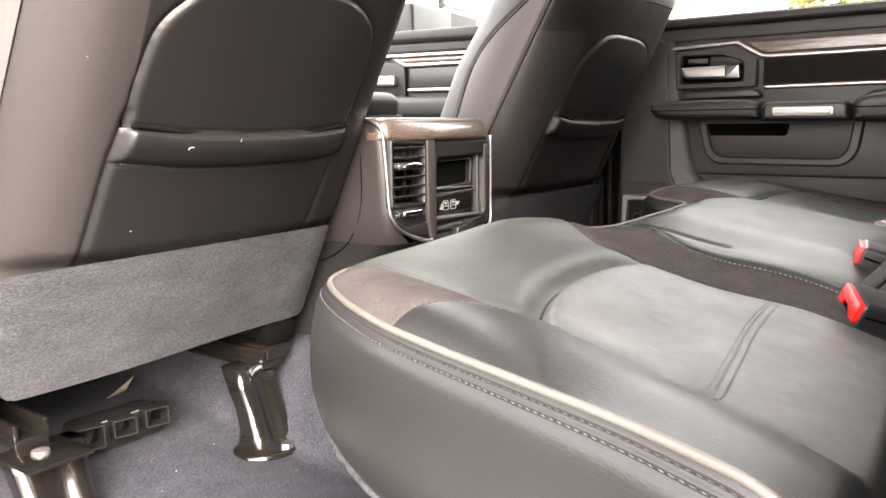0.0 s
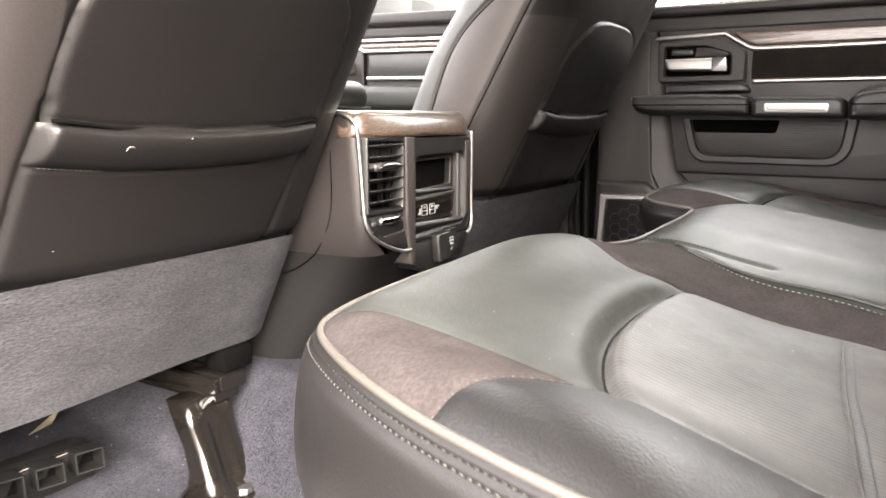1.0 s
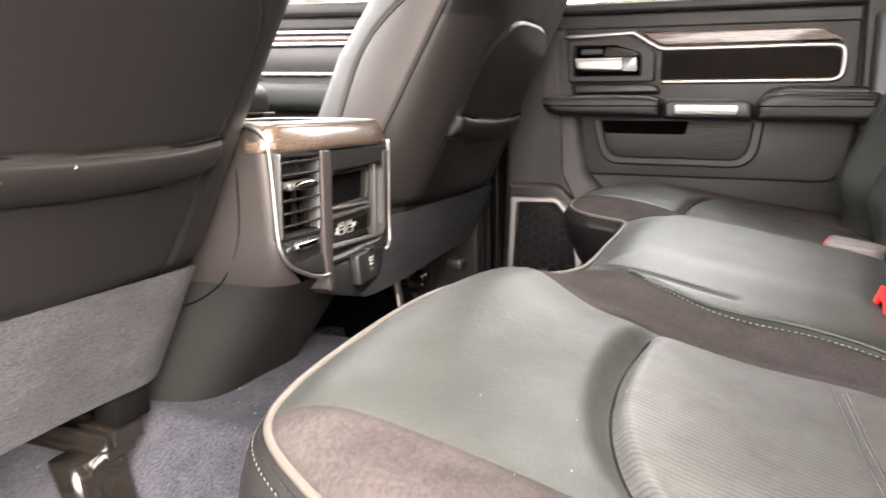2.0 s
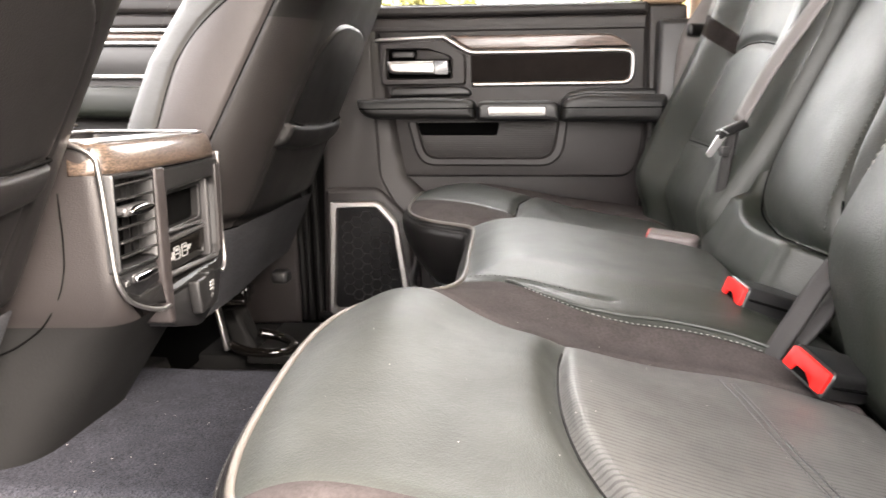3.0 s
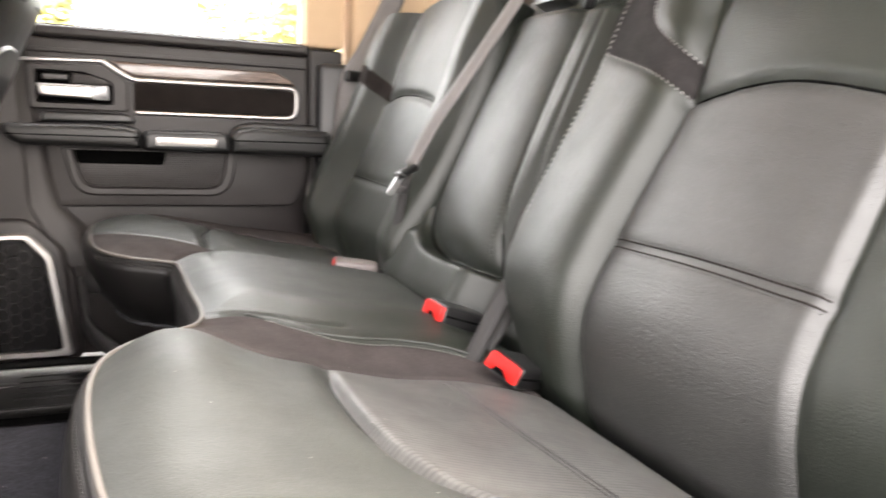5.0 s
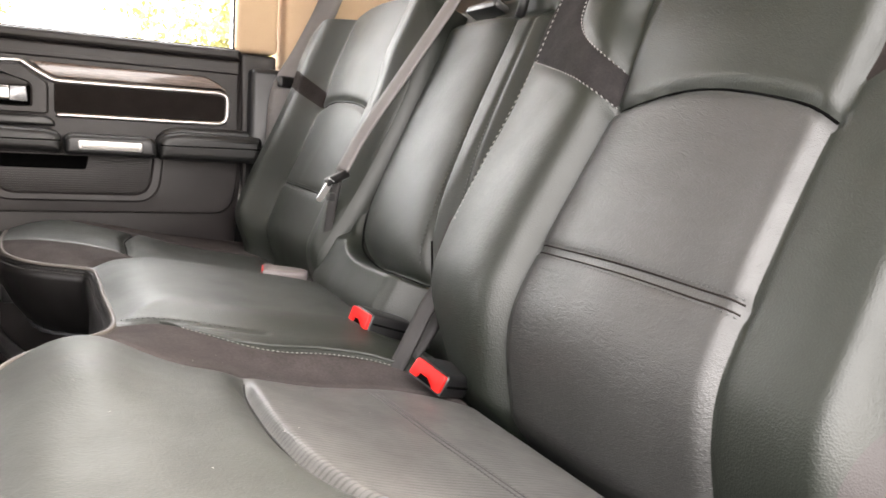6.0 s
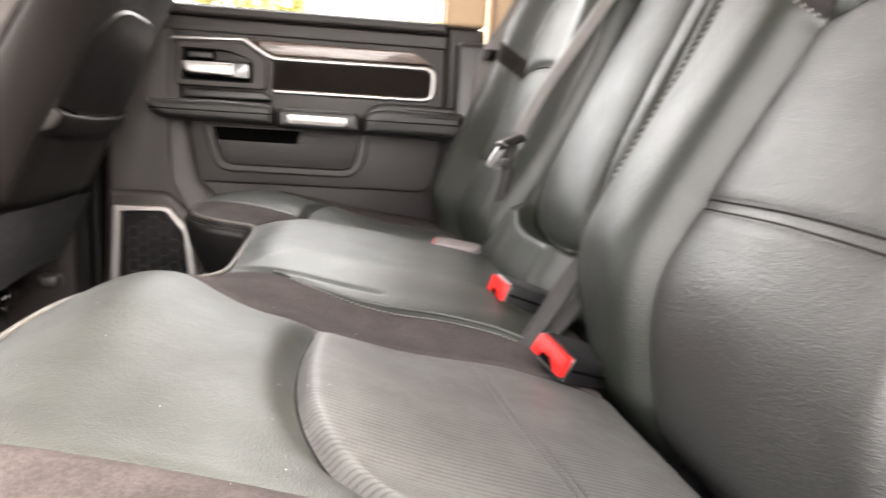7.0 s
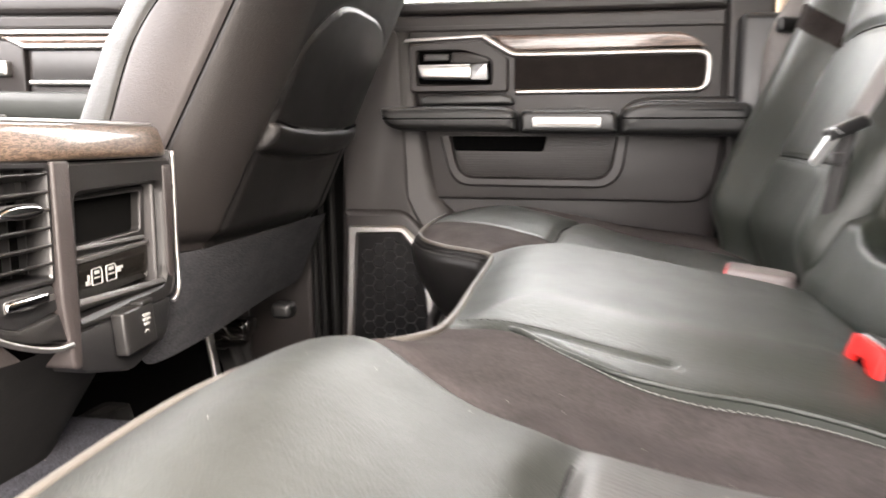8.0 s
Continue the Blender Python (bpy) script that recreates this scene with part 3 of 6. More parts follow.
part("pocket_back", slab(pi_, on_door, 0.002, 0.0125, 0.001), PLASTIC, door)
for k in range(15):
    z = 0.391 + 0.0043 * k
    part("rib", box((DX - 0.0142, -0.446 + 0.0, z), (DX - 0.012, -0.185, z + 0.0016), 0.0005, 1), PLASTIC, door)
# Flat black slab paints the shaded opening; no hole is cut.
part("pocket_mouth", slab(rounded([(-0.170, 0.461), (-0.177, 0.435), (-0.332, 0.434), (-0.338, 0.461)], 0.006), on_door, 0.010, 0.0165, 0.002), VOID, door, "pocket mouth, a flat slab painted as shade")

# front column with the speaker
col = rounded([(0.022, 0.664), (-0.080, 0.640), (-0.086, 0.50), (-0.094, 0.345), (-0.166, 0.225), (-0.178, 0.046), (0.032, 0.046)], [0.01, 0.02, 0.02, 0.03, 0.02, 0.02, 0.02])
part("speaker_column", slab(col, on_door, -0.03, 0.022, 0.006, 3), PLASTIC, door)
fl = [((-0.078, 0.640), (-0.092, 0.640)), ((-0.084, 0.52), (-0.112, 0.52)), ((-0.088, 0.46), (-0.126, 0.46)), ((-0.092, 0.40), (-0.136, 0.40)), ((-0.094, 0.352), (-0.146, 0.352)), ((-0.115, 0.312), (-0.190, 0.312)), ((-0.160, 0.235), (-0.215, 0.235))]
mesh_ob("column_flank", [on_door(*q, dep) for a, b in fl for q, dep in ((a, 0.0195), (((a[0] + b[0]) / 2, a[1]), 0.0120), (b, 0.0092), (b, 0.0))], [(4 * i + k, 4 * i + k + 1, 4 * i + k + 5, 4 * i + k + 4) for i in range(len(fl) - 1) for k in range(3)], PLASTIC, door, "curved flank of the speaker column")
pod = rounded([(0.026, 0.330), (-0.090, 0.332), (-0.152, 0.268), (-0.176, 0.050), (0.034, 0.048)], [0.012, 0.02, 0.02, 0.02, 0.02])
part("speaker_pod", slab(pod, on_door, 0.0, 0.030, 0.014, 4), PLASTIC, door)
so = rounded([(0.013, 0.3005), (-0.090, 0.3025), (-0.130, 0.2585), (-0.1595, 0.0595), (0.0215, 0.0590)], [0.008, 0.008, 0.008, 0.008, 0.012])
si = rounded([(-0.004, 0.2870), (-0.0835, 0.2885), (-0.1165, 0.2500), (-0.1425, 0.0735), (0.0080, 0.0730)], [0.006, 0.006, 0.006, 0.008, 0.010])
part("speaker_frame", frame_slab(so, si, on_door, 0.020, 0.0375, 0.004), SATIN, door, "satin silver speaker frame")
grille = part("speaker_grille", slab(si, on_door, 0.018, 0.0305, 0.001), GRILLE, door, "black speaker grille with hexagon pattern")
cy, cz, hexr = -0.062, 0.180, 0.0128
hv, hf = [], []
done = set()
for i in range(-6, 7):
    for j in range(-9, 10):
        hy, hz = cy + i * hexr * 1.5, cz + (j + 0.5 * (i % 2)) * hexr * math.sqrt(3)
        if ((hy - cy) / 0.062) ** 2 + ((hz - cz) / 0.098) ** 2 > 1.0:
            continue
        for k in range(6):
            a0, a1 = k * math.pi / 3, (k + 1) * math.pi / 3
            p0 = (hy + hexr * math.cos(a0), hz + hexr * math.sin(a0))
            p1 = (hy + hexr * math.cos(a1), hz + hexr * math.sin(a1))
            key = (round((p0[0] + p1[0]) * 2000), round((p0[1] + p1[1]) * 2000))
            if key in done or inside(np.array([p0[0]]), np.array([p0[1]]), si)[0] < 0.004 or inside(np.array([p1[0]]), np.array([p1[1]]), si)[0] < 0.004:
                continue
            done.add(key)
            bv, bf = sweep(np.array([on_door(*p0, 0.0307), on_door(*p1, 0.0307)]), [(-0.0011, -0.0005), (0.0011, -0.0005), (0.0, 0.0014)], up=(-1, 0, 0))
            hf += [tuple(x + len(hv) for x in f) for f in bf]
            hv += bv
tagged(mesh_ob("hexagon_ridges", hv, hf, HEX_LINE, grille), kind="stuff")

# window of the far rear door, its frame lined in beige
window = thing("window_1", "clear side window of the closed rear door", "window", kind="structure")
part("pane", box((0.852, -0.612, 0.66), (0.857, 0.03, 1.14), 0.0), GLASS, window).visible_shadow = False
part("window_frame", box((0.815, -0.699, 0.687), (0.90, -0.614, 1.15), 0.010, 3), BEIGE, window, "beige window frame lining")
part("frame_seal", box((0.838, -0.618, 0.687), (0.86, -0.6125, 1.15), 0.002), RUBBER, window)
part("belt_seal", box((0.838, -0.618, 0.684), (0.862, 0.03, 0.6935), 0.002), RUBBER, window)

# ---- far front door, seen between the seats ----
fdoor = thing("front_door", "closed front passenger door with wood and silver strips", "car door")
FX = 0.830


def on_front(y, z, depth):
    return (FX - depth, y, z)


part("door_panel", slab([(0.23, 0.715), (1.28, 0.735), (1.28, 0.05), (0.23, 0.05)], on_front, -0.07, 0.0, 0.006), PLASTIC, fdoor)
part("belt_cap", slab(rounded([(0.23, 0.714), (1.28, 0.738), (1.28, 0.704), (0.23, 0.682)], 0.004), on_front, -0.03, 0.016, 0.010, 4), PLASTIC, fdoor)
part("belt_field", slab(rounded([(0.23, 0.680), (1.28, 0.700), (1.28, 0.672), (0.23, 0.655)], 0.004), on_front, 0.0, 0.010, 0.006, 3), PLASTIC, fdoor)
part("trim_strip", slab(rounded([(0.30, 0.654), (0.76, 0.662), (0.76, 0.652), (0.30, 0.645)], 0.003), on_front, 0.0, 0.017, 0.003), SATIN, fdoor, "satin silver strip")
part("wood_inlay", slab(rounded([(0.30, 0.644), (0.72, 0.651), (0.70, 0.634), (0.30, 0.630)], 0.004), on_front, 0.0, 0.013, 0.005), WOOD_DOOR, fdoor, "dark brown wood inlay")
part("trim_strip", slab(rounded([(0.30, 0.629), (0.665, 0.634), (0.70, 0.650), (0.70, 0.640), (0.665, 0.624), (0.30, 0.620)], 0.003), on_front, 0.0, 0.017, 0.003), SATIN, fdoor, "satin silver strip")
# Paler than the rear door's insert, to paint haze over this door.
part("trim_insert", slab(rounded([(0.30, 0.618), (0.655, 0.622), (0.655, 0.566), (0.30, 0.562)], 0.004), on_front, 0.0, 0.010, 0.003), PLASTIC_MID, fdoor)
part("trim_strip", slab(rounded([(0.30, 0.561), (0.66, 0.566), (0.66, 0.557), (0.30, 0.552)], 0.003), on_front, 0.0, 0.016, 0.003), SATIN, fdoor, "satin silver strip")
part("handle_surround", slab(rounded([(0.668, 0.626), (0.70, 0.640), (0.80, 0.645), (0.80, 0.54), (0.668, 0.54)], 0.006), on_front, 0.0, 0.014, 0.004), PLASTIC, fdoor)
part("door_handle", slab(rounded([(0.695, 0.602), (0.79, 0.606), (0.79, 0.575), (0.695, 0.573)], 0.005), on_front, 0.012, 0.030, 0.006, 3), SATIN, fdoor, "satin chrome door handle")
part("armrest_pad", slab(rounded([(0.25, 0.535), (0.80, 0.545), (0.80, 0.48), (0.25, 0.47)], 0.02), on_front, 0.0, 0.075, 0.02, 4), LEATHER, fdoor)
fwin = thing("window_2", "clear side window of the front door", "window", kind="structure")
part("pane", box((0.852, 0.21, 0.70), (0.857, 1.05, 1.14), 0.0), GLASS, fwin).visible_shadow = False
mirror = thing("side_mirror", "white-backed towing side mirror outside the front door", "mirror")
at_mirror = pose(1.215, 0.752, 0.86, 0, 0, 8)
part("housing", moved(slab(rounded([(-0.135, 0.20), (0.135, 0.20), (0.135, -0.105), (-0.135, -0.105)], 0.04), lambda a, b, d: (a, -d, b), -0.10, 0.0, 0.02, 4), at_mirror), WHITE_PAINT, mirror)
part("bezel", moved(slab(rounded([(-0.130, 0.195), (0.130, 0.195), (0.130, -0.100), (-0.130, -0.100)], 0.03), lambda a, b, d: (a, -d, b), -0.02, 0.006, 0.003), at_mirror), PLASTIC_DARK, mirror, "black mirror bezel")
part("mirror_glass", moved(slab(rounded([(-0.125, 0.190), (0.125, 0.190), (0.125, -0.028), (-0.125, -0.028)], 0.022), lambda a, b, d: (a, -d, b), 0.004, 0.009, 0.001), at_mirror), CHROME, mirror)
part("wide_glass", moved(slab(rounded([(-0.125, -0.033), (0.125, -0.033), (0.125, -0.095), (-0.125, -0.095)], 0.018), lambda a, b, d: (a, -d, b), 0.004, 0.009, 0.001), at_mirror @ pose(0, 0, 0, 4, 0, 0)), CHROME, mirror)
part("arm", box((0.885, 0.690, 0.70), (1.085, 0.760, 0.812), 0.012, 3), PLASTIC_MID, mirror, "grey mirror arm")


# ---- rear bench ----
OUTLINE = spline([(-0.672, -0.700), (-0.655, -0.640), (-0.619, -0.560), (-0.595, -0.493), (-0.571, -0.423), (-0.547, -0.366), (-0.510, -0.303), (-0.469, -0.255),
                  (-0.420, -0.236), (-0.345, -0.2265), (-0.265, -0.222), (-0.205, -0.224), (-0.160, -0.234), (-0.122, -0.257), (-0.098, -0.290),
                  (-0.070, -0.313), (-0.020, -0.319), (0.080, -0.317), (0.180, -0.3165), (0.222, -0.312), (0.243, -0.290), (0.266, -0.258), (0.305, -0.230),
                  (0.370, -0.211), (0.490, -0.204), (0.610, -0.211), (0.680, -0.240), (0.722, -0.310), (0.745, -0.430), (0.755, -0.560), (0.765, -0.700)], 6)
RIM = np.r_[OUTLINE, [(0.4, -0.72), (-0.4, -0.72)]]
LINE_A = spline([(-0.098, -0.240), (-0.112, -0.268), (-0.152, -0.308), (-0.182, -0.350), (-0.196, -0.382), (-0.197, -0.404), (-0.186, -0.440), (-0.176, -0.478), (-0.174, -0.530), (-0.180, -0.580), (-0.20, -0.70)], 6)
LINE_B = spline([(-0.052, -0.318), (-0.056, -0.362), (-0.088, -0.398), (-0.106, -0.426), (-0.110, -0.456), (-0.108, -0.502), (-0.114, -0.550), (-0.124, -0.590), (-0.15, -0.70)], 6)
LINE_M = spline([(-0.040, -0.320), (-0.046, -0.334), (-0.050, -0.358), (-0.058, -0.386), (-0.068, -0.412), (-0.076, -0.438), (-0.080, -0.470), (-0.080, -0.52), (-0.085, -0.60)], 6)
LINE_C = spline([(0.236, -0.304), (0.296, -0.338), (0.328, -0.374), (0.325, -0.420), (0.310, -0.480), (0.285, -0.540), (0.27, -0.66)], 6)
LINE_D = spline([(0.480, -0.206), (0.455, -0.236), (0.418, -0.285), (0.395, -0.330), (0.372, -0.366), (0.328, -0.374)], 6)
LINE_E = spline([(0.735, -0.250), (0.680, -0.310), (0.640, -0.390), (0.610, -0.480), (0.590, -0.66)], 6)
ARC = spline([(-0.196, -0.405), (-0.244, -0.396), (-0.314, -0.3935), (-0.375, -0.3995), (-0.425, -0.4155), (-0.466, -0.438)], 6)
ARC_FAR = spline([(0.372, -0.366), (0.410, -0.370), (0.450, -0.372), (0.520, -0.376), (0.580, -0.388), (0.632, -0.400)], 6)
SEAM = spline([(-0.192, -0.523), (-0.29, -0.528), (-0.36, -0.535), (-0.44, -0.543), (-0.495, -0.549)], 4)
INSERT_EDGE = spline([(-0.490, -0.424), (-0.469, -0.437), (-0.468, -0.454), (-0.475, -0.478), (-0.485, -0.507), (-0.494, -0.552), (-0.486, -0.605), (-0.475, -0.66)], 6)
WEDGE_TOP = spline([(-0.455, -0.249), (-0.459, -0.310), (-0.476, -0.380), (-0.490, -0.424)], 6)
WEDGE_LOW = spline([(-0.553, -0.385), (-0.532, -0.390), (-0.510, -0.402), (-0.490, -0.424)], 6)
MIDDLE = np.r_[LINE_M, LINE_C[::-1], [(0.18, -0.305), (0.06, -0.305)]]
ROLL = np.r_[WEDGE_TOP, ARC[::-1], LINE_A[:30][::-1], [(-0.15, -0.20), (-0.45, -0.20)]]


def smooth_curve(v, at, heights):
    """Heights between given places, with the corners eased."""
    return sum(np.interp(v + o, at, heights) for o in np.linspace(-0.028, 0.028, 11)) / 11


def cushion_height(x, y):
    d = inside(x, y, RIM)
    lobe = step(-0.08, -0.16, x) + step(0.24, 0.36, x)
    fall = smooth_curve(y, [-0.72, -0.685, -0.65, -0.60, -0.523, -0.46, -0.41, -0.36, -0.285, -0.20], [0.19, 0.235, 0.268, 0.286, 0.303, 0.318, 0.334, 0.348, 0.357, 0.348])
    mid = smooth_curve(y, [-0.72, -0.68, -0.64, -0.58, -0.45, -0.36, -0.31], [0.215, 0.262, 0.298, 0.314, 0.332, 0.344, 0.343])
    far = smooth_curve(y, [-0.72, -0.68, -0.64, -0.60, -0.50, -0.41, -0.34, -0.285, -0.20], [0.205, 0.252, 0.286, 0.298, 0.312, 0.332, 0.346, 0.354, 0.350])
    z = np.where(x < 0.08, fall * lobe + mid * (1 - lobe), far * lobe + mid * (1 - lobe))
    # the front roll stands proud of the insert behind the crease
    arc_y = np.interp(x, [-0.466, -0.425, -0.375, -0.314, -0.244, -0.196], [-0.438, -0.4155, -0.3995, -0.3935, -0.396, -0.405])
    before = y - arc_y
    here = step(-0.50, -0.40, x) * (1 - step(-0.24, -0.16, x))
    z = z + here * 0.0016 * np.exp(-((before - 0.022) / 0.018) ** 2) + 0.012 * np.exp(-((y + 0.284) / 0.034) ** 2 - ((x + 0.24) / 0.09) ** 2)
    bolster = step(-0.405, -0.54, x - 0.18 * np.minimum(y + 0.42, 0)) * step(-0.30, -0.50, y)
    z = z + 0.036 * bolster * (1 + 0.8 * np.clip(-0.5 - y, 0, 0.2))
    # the suede strip sinks between the near lobe and the crowned middle place
    z = z - 0.008 * np.exp(-((x + 0.165) / 0.055) ** 2) * step(-0.30, -0.37, y) * step(-0.56, -0.46, y)
    crown = np.minimum(inside(x, y, MIDDLE), 0.07)
    z = z + 0.012 * step(-0.010, 0.065, crown)
    far_in = step(0.40, 0.46, x) * (1 - step(0.58, 0.64, x))
    z = z + far_in * 0.004 * (np.exp(-((y + 0.345) / 0.03) ** 2) + np.exp(-((y + 0.41) / 0.025) ** 2))
    dip = np.zeros(np.shape(x))
    for line, dp, wd in ((LINE_A, 0.0025, 0.004), (LINE_B, 0.004, 0.004), (LINE_M[:34], 0.0022, 0.004), (LINE_C, 0.0055, 0.005), (LINE_D, 0.002, 0.005), (LINE_E, 0.003, 0.006),
                         (ARC, 0.0025 + 0.0085 * step(-0.200, -0.250, x), np.where(before > 0, 0.0090, 0.0055)), (ARC_FAR, 0.007, 0.007), (SEAM, 0.0006, 0.0045), (INSERT_EDGE, 0.0022, 0.0045), (WEDGE_TOP, 0.0012, 0.0035), (WEDGE_LOW, 0.002, 0.0035)):
        dip = np.minimum(dip, groove(away(x, y, line), dp, wd))
    z = z + dip
    z = z - 0.150 * step(-0.628, -0.650, y) * step(-0.09, -0.14, x)
    soft = 1 - np.clip(d / 0.040, 0, 1)
    edge = np.where(x > 0.5, np.interp(y, [-0.66, -0.45, -0.28], [0.296, 0.322, 0.348]), 0.3435 + 0.004 * step(0.1, 0.3, x))
    back = np.where(x < 0.5, step(-0.60, -0.68, y), 0)
    return z * (1 - soft ** 3 * (1 - back)) + (edge * soft ** 3) * (1 - back) - 0.003 * soft ** 2


def cushion(u, v):
    return np.stack([u, v, cushion_height(u, v)], 1)


rear_seat = thing("rear_bench_seat", "black leather rear bench seat with suede bolsters and pale piping", "car seat")
NEAR_SUEDE = np.r_[LINE_A, LINE_B[::-1]]
FAR_SUEDE = np.r_[LINE_D, [(0.296, -0.338), (0.236, -0.304), (0.20, -0.25), (0.25, -0.18), (0.48, -0.18)]]
OUT_SUEDE = np.r_[LINE_E, [(0.80, -0.66), (0.80, -0.24)]]
WEDGE = np.r_[WEDGE_TOP, WEDGE_LOW[::-1], [(-0.60, -0.36), (-0.52, -0.24)]]
INSERT_N = np.r_[ARC[::-1], LINE_A[30:56:4], [(-0.215, -0.75)], [(-0.56, -0.75)], INSERT_EDGE[::-1][:-7]]
us, vs = np.arange(-0.70, 0.80, 0.0030), np.arange(-0.72, -0.19, 0.0030)
in_rim = lambda u, v: inside(u, v, RIM)
k_suede_n = lambda u, v: np.minimum(in_rim(u, v), inside(u, v, NEAR_SUEDE))
k_suede_f = lambda u, v: np.minimum(in_rim(u, v), inside(u, v, FAR_SUEDE))
k_suede_o = lambda u, v: np.minimum(in_rim(u, v), inside(u, v, OUT_SUEDE))
all_suede = lambda u, v: np.maximum.reduce([inside(u, v, NEAR_SUEDE), inside(u, v, FAR_SUEDE), inside(u, v, OUT_SUEDE)])
k_wedge = lambda u, v: np.minimum(in_rim(u, v), inside(u, v, WEDGE))
k_insert = lambda u, v: np.minimum(np.minimum(in_rim(u, v), inside(u, v, INSERT_N)), -all_suede(u, v))
k_roll = lambda u, v: np.minimum(np.minimum(in_rim(u, v), inside(u, v, ROLL)), -np.maximum(all_suede(u, v), np.maximum(inside(u, v, WEDGE), inside(u, v, INSERT_N))))
k_free = lambda u, v: np.minimum(in_rim(u, v), -np.maximum.reduce([all_suede(u, v), inside(u, v, WEDGE), inside(u, v, INSERT_N), inside(u, v, ROLL)]))
k_rest = lambda u, v: np.minimum(k_free(u, v), u + 0.35)
k_outer = lambda u, v: np.minimum(k_free(u, v), -0.35 - u)
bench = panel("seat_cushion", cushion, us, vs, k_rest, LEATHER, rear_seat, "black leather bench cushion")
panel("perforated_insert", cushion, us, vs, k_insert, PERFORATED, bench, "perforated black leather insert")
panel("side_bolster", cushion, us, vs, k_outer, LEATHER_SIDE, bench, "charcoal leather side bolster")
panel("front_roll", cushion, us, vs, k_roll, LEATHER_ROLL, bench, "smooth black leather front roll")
panel("suede_bolster", cushion, us, vs, k_suede_n, SUEDE, bench, "brown-grey suede bolster")
panel("suede_bolster", cushion, us, vs, k_suede_f, SUEDE, bench, "brown-grey suede bolster")
panel("suede_bolster", cushion, us, vs, k_suede_o, SUEDE, bench, "brown-grey suede bolster")
panel("suede_corner", cushion, us, vs, k_wedge, SUEDE, bench, "brown-grey suede corner")


def lifted(line, up=0.001):
    line = spaced(np.array(line), 0.004)
    return np.c_[line, cushion_height(line[:, 0], line[:, 1]) + up]


front_rim = OUTLINE[6:-32]
rim3 = lifted(front_rim, 0.0012)
tube("piping", rim3, 0.0024, PIPING, bench, "pale grey-beige piping", n=10)

# skirt below the piping
SK = [(0.0015, 0.0005), (0.0038, -0.0010), (0.0048, -0.0023), (0.0040, -0.0034), (0.0040, -0.0039), (0.0064, -0.0047), (0.0074, -0.0061), (0.0068, -0.0072), (0.0069, -0.0078), (0.0094, -0.0090), (0.0118, -0.016), (0.0142, -0.026), (0.0162, -0.040), (0.0175, -0.058), (0.0168, -0.078), (0.0125, -0.096), (0.0060, -0.107), (-0.004, -0.111), (-0.05, -0.108)]
rp = lifted(OUTLINE[6:-4], 0.0)
tt = np.gradient(rp[:, :2], axis=0)
tt /= np.linalg.norm(tt, axis=1)[:, None]
outn = np.stack([-tt[:, 1], tt[:, 0]], 1)
depth_k = np.interp(rp[:, 0], [-0.60, -0.3, -0.1, 0.1, 0.3, 0.7], [1.0, 1.0, 0.9, 0.85, 0.9, 0.9])
tuck_k = np.interp(rp[:, 0], [0.05, 0.25], [0.0, 0.42])
sv = [(rp[i, 0] + outn[i, 0] * (a + tuck_k[i] * min(b + 0.012, 0)), rp[i, 1] + outn[i, 1] * (a + tuck_k[i] * min(b + 0.012, 0)), rp[i, 2] + b * (depth_k[i] if b < -0.045 else 1)) for i in range(len(rp)) for a, b in SK]
m = len(SK)
sf = [(i * m + k, (i + 1) * m + k, (i + 1) * m + k + 1, i * m + k + 1) for i in range(len(rp) - 1) for k in range(m - 1)]
# One skirt split by light: near run lighter, far run darkened.
half_way = int(np.argmin(np.abs(rp[:, 0] + 0.11)))
mesh_ob("leather_skirt", sv[:(half_way + 1) * m], sf[:half_way * (m - 1)], LEATHER_SKIRT, bench, "grey-black leather side skirt, lighter for door light")
mesh_ob("leather_skirt", sv[half_way * m:], sf[:(len(rp) - 1 - half_way) * (m - 1)], BACK_VINYL, bench, "black leather front skirt, darkened for shade")
# Upper row takes dimmer thread to paint the groove's shadow.
for off, dz, th in ((0.0045, -0.0029, THREAD_SKIRT), (0.0076, -0.0064, THREAD)):
    line = np.stack([rp[:, 0] + outn[:, 0] * off, rp[:, 1] + outn[:, 1] * off, rp[:, 2] + dz], 1)
    stitches("stitching", line, th, bench, 0.0042, 0.0050, 0.0006, label="grey stitching")
hem_off = 0.006 - tuck_k * 0.09
hem = np.stack([rp[:, 0] + outn[:, 0] * hem_off, rp[:, 1] + outn[:, 1] * hem_off, rp[:, 2] - 0.109 * depth_k], 1)
hem = hem + np.stack([0.0006 * np.sin(np.arange(len(hem)) * 0.9), 0.0005 * np.sin(np.arange(len(hem)) * 1.3), 0.0006 * np.sin(np.arange(len(hem)) * 0.7)], 1)
tube("hem", hem, 0.0028, CARPET_SEAT, bench, "frayed grey felt hem")

# seam stitching
for name_, line, th in (("stitching", LINE_B[8:-8] - np.array([0.006, 0.002]), THREAD_PALE), ("stitching", LINE_C[8:-6], THREAD), ("stitching", WEDGE_LOW, THREAD), ("stitching", LINE_M[4:30] + np.array([0.005, 0.003]), THREAD_SKIRT)):
    stitches(name_, lifted(line, 0.0012), th, bench, 0.0034, 0.0048, 0.0005)
for off in (-0.005, 0.005):
    stitches("stitching", lifted(SEAM + np.array([0, off]), 0.0008), THREAD_DARK, bench, 0.0030, 0.0042, 0.0004)
# Seam cord, blackened so the crease looks shaded.
tube("seam_cord", lifted(ARC[3:], -0.0004), 0.0013, RUBBER, bench, "dark seam in the crease", n=6)
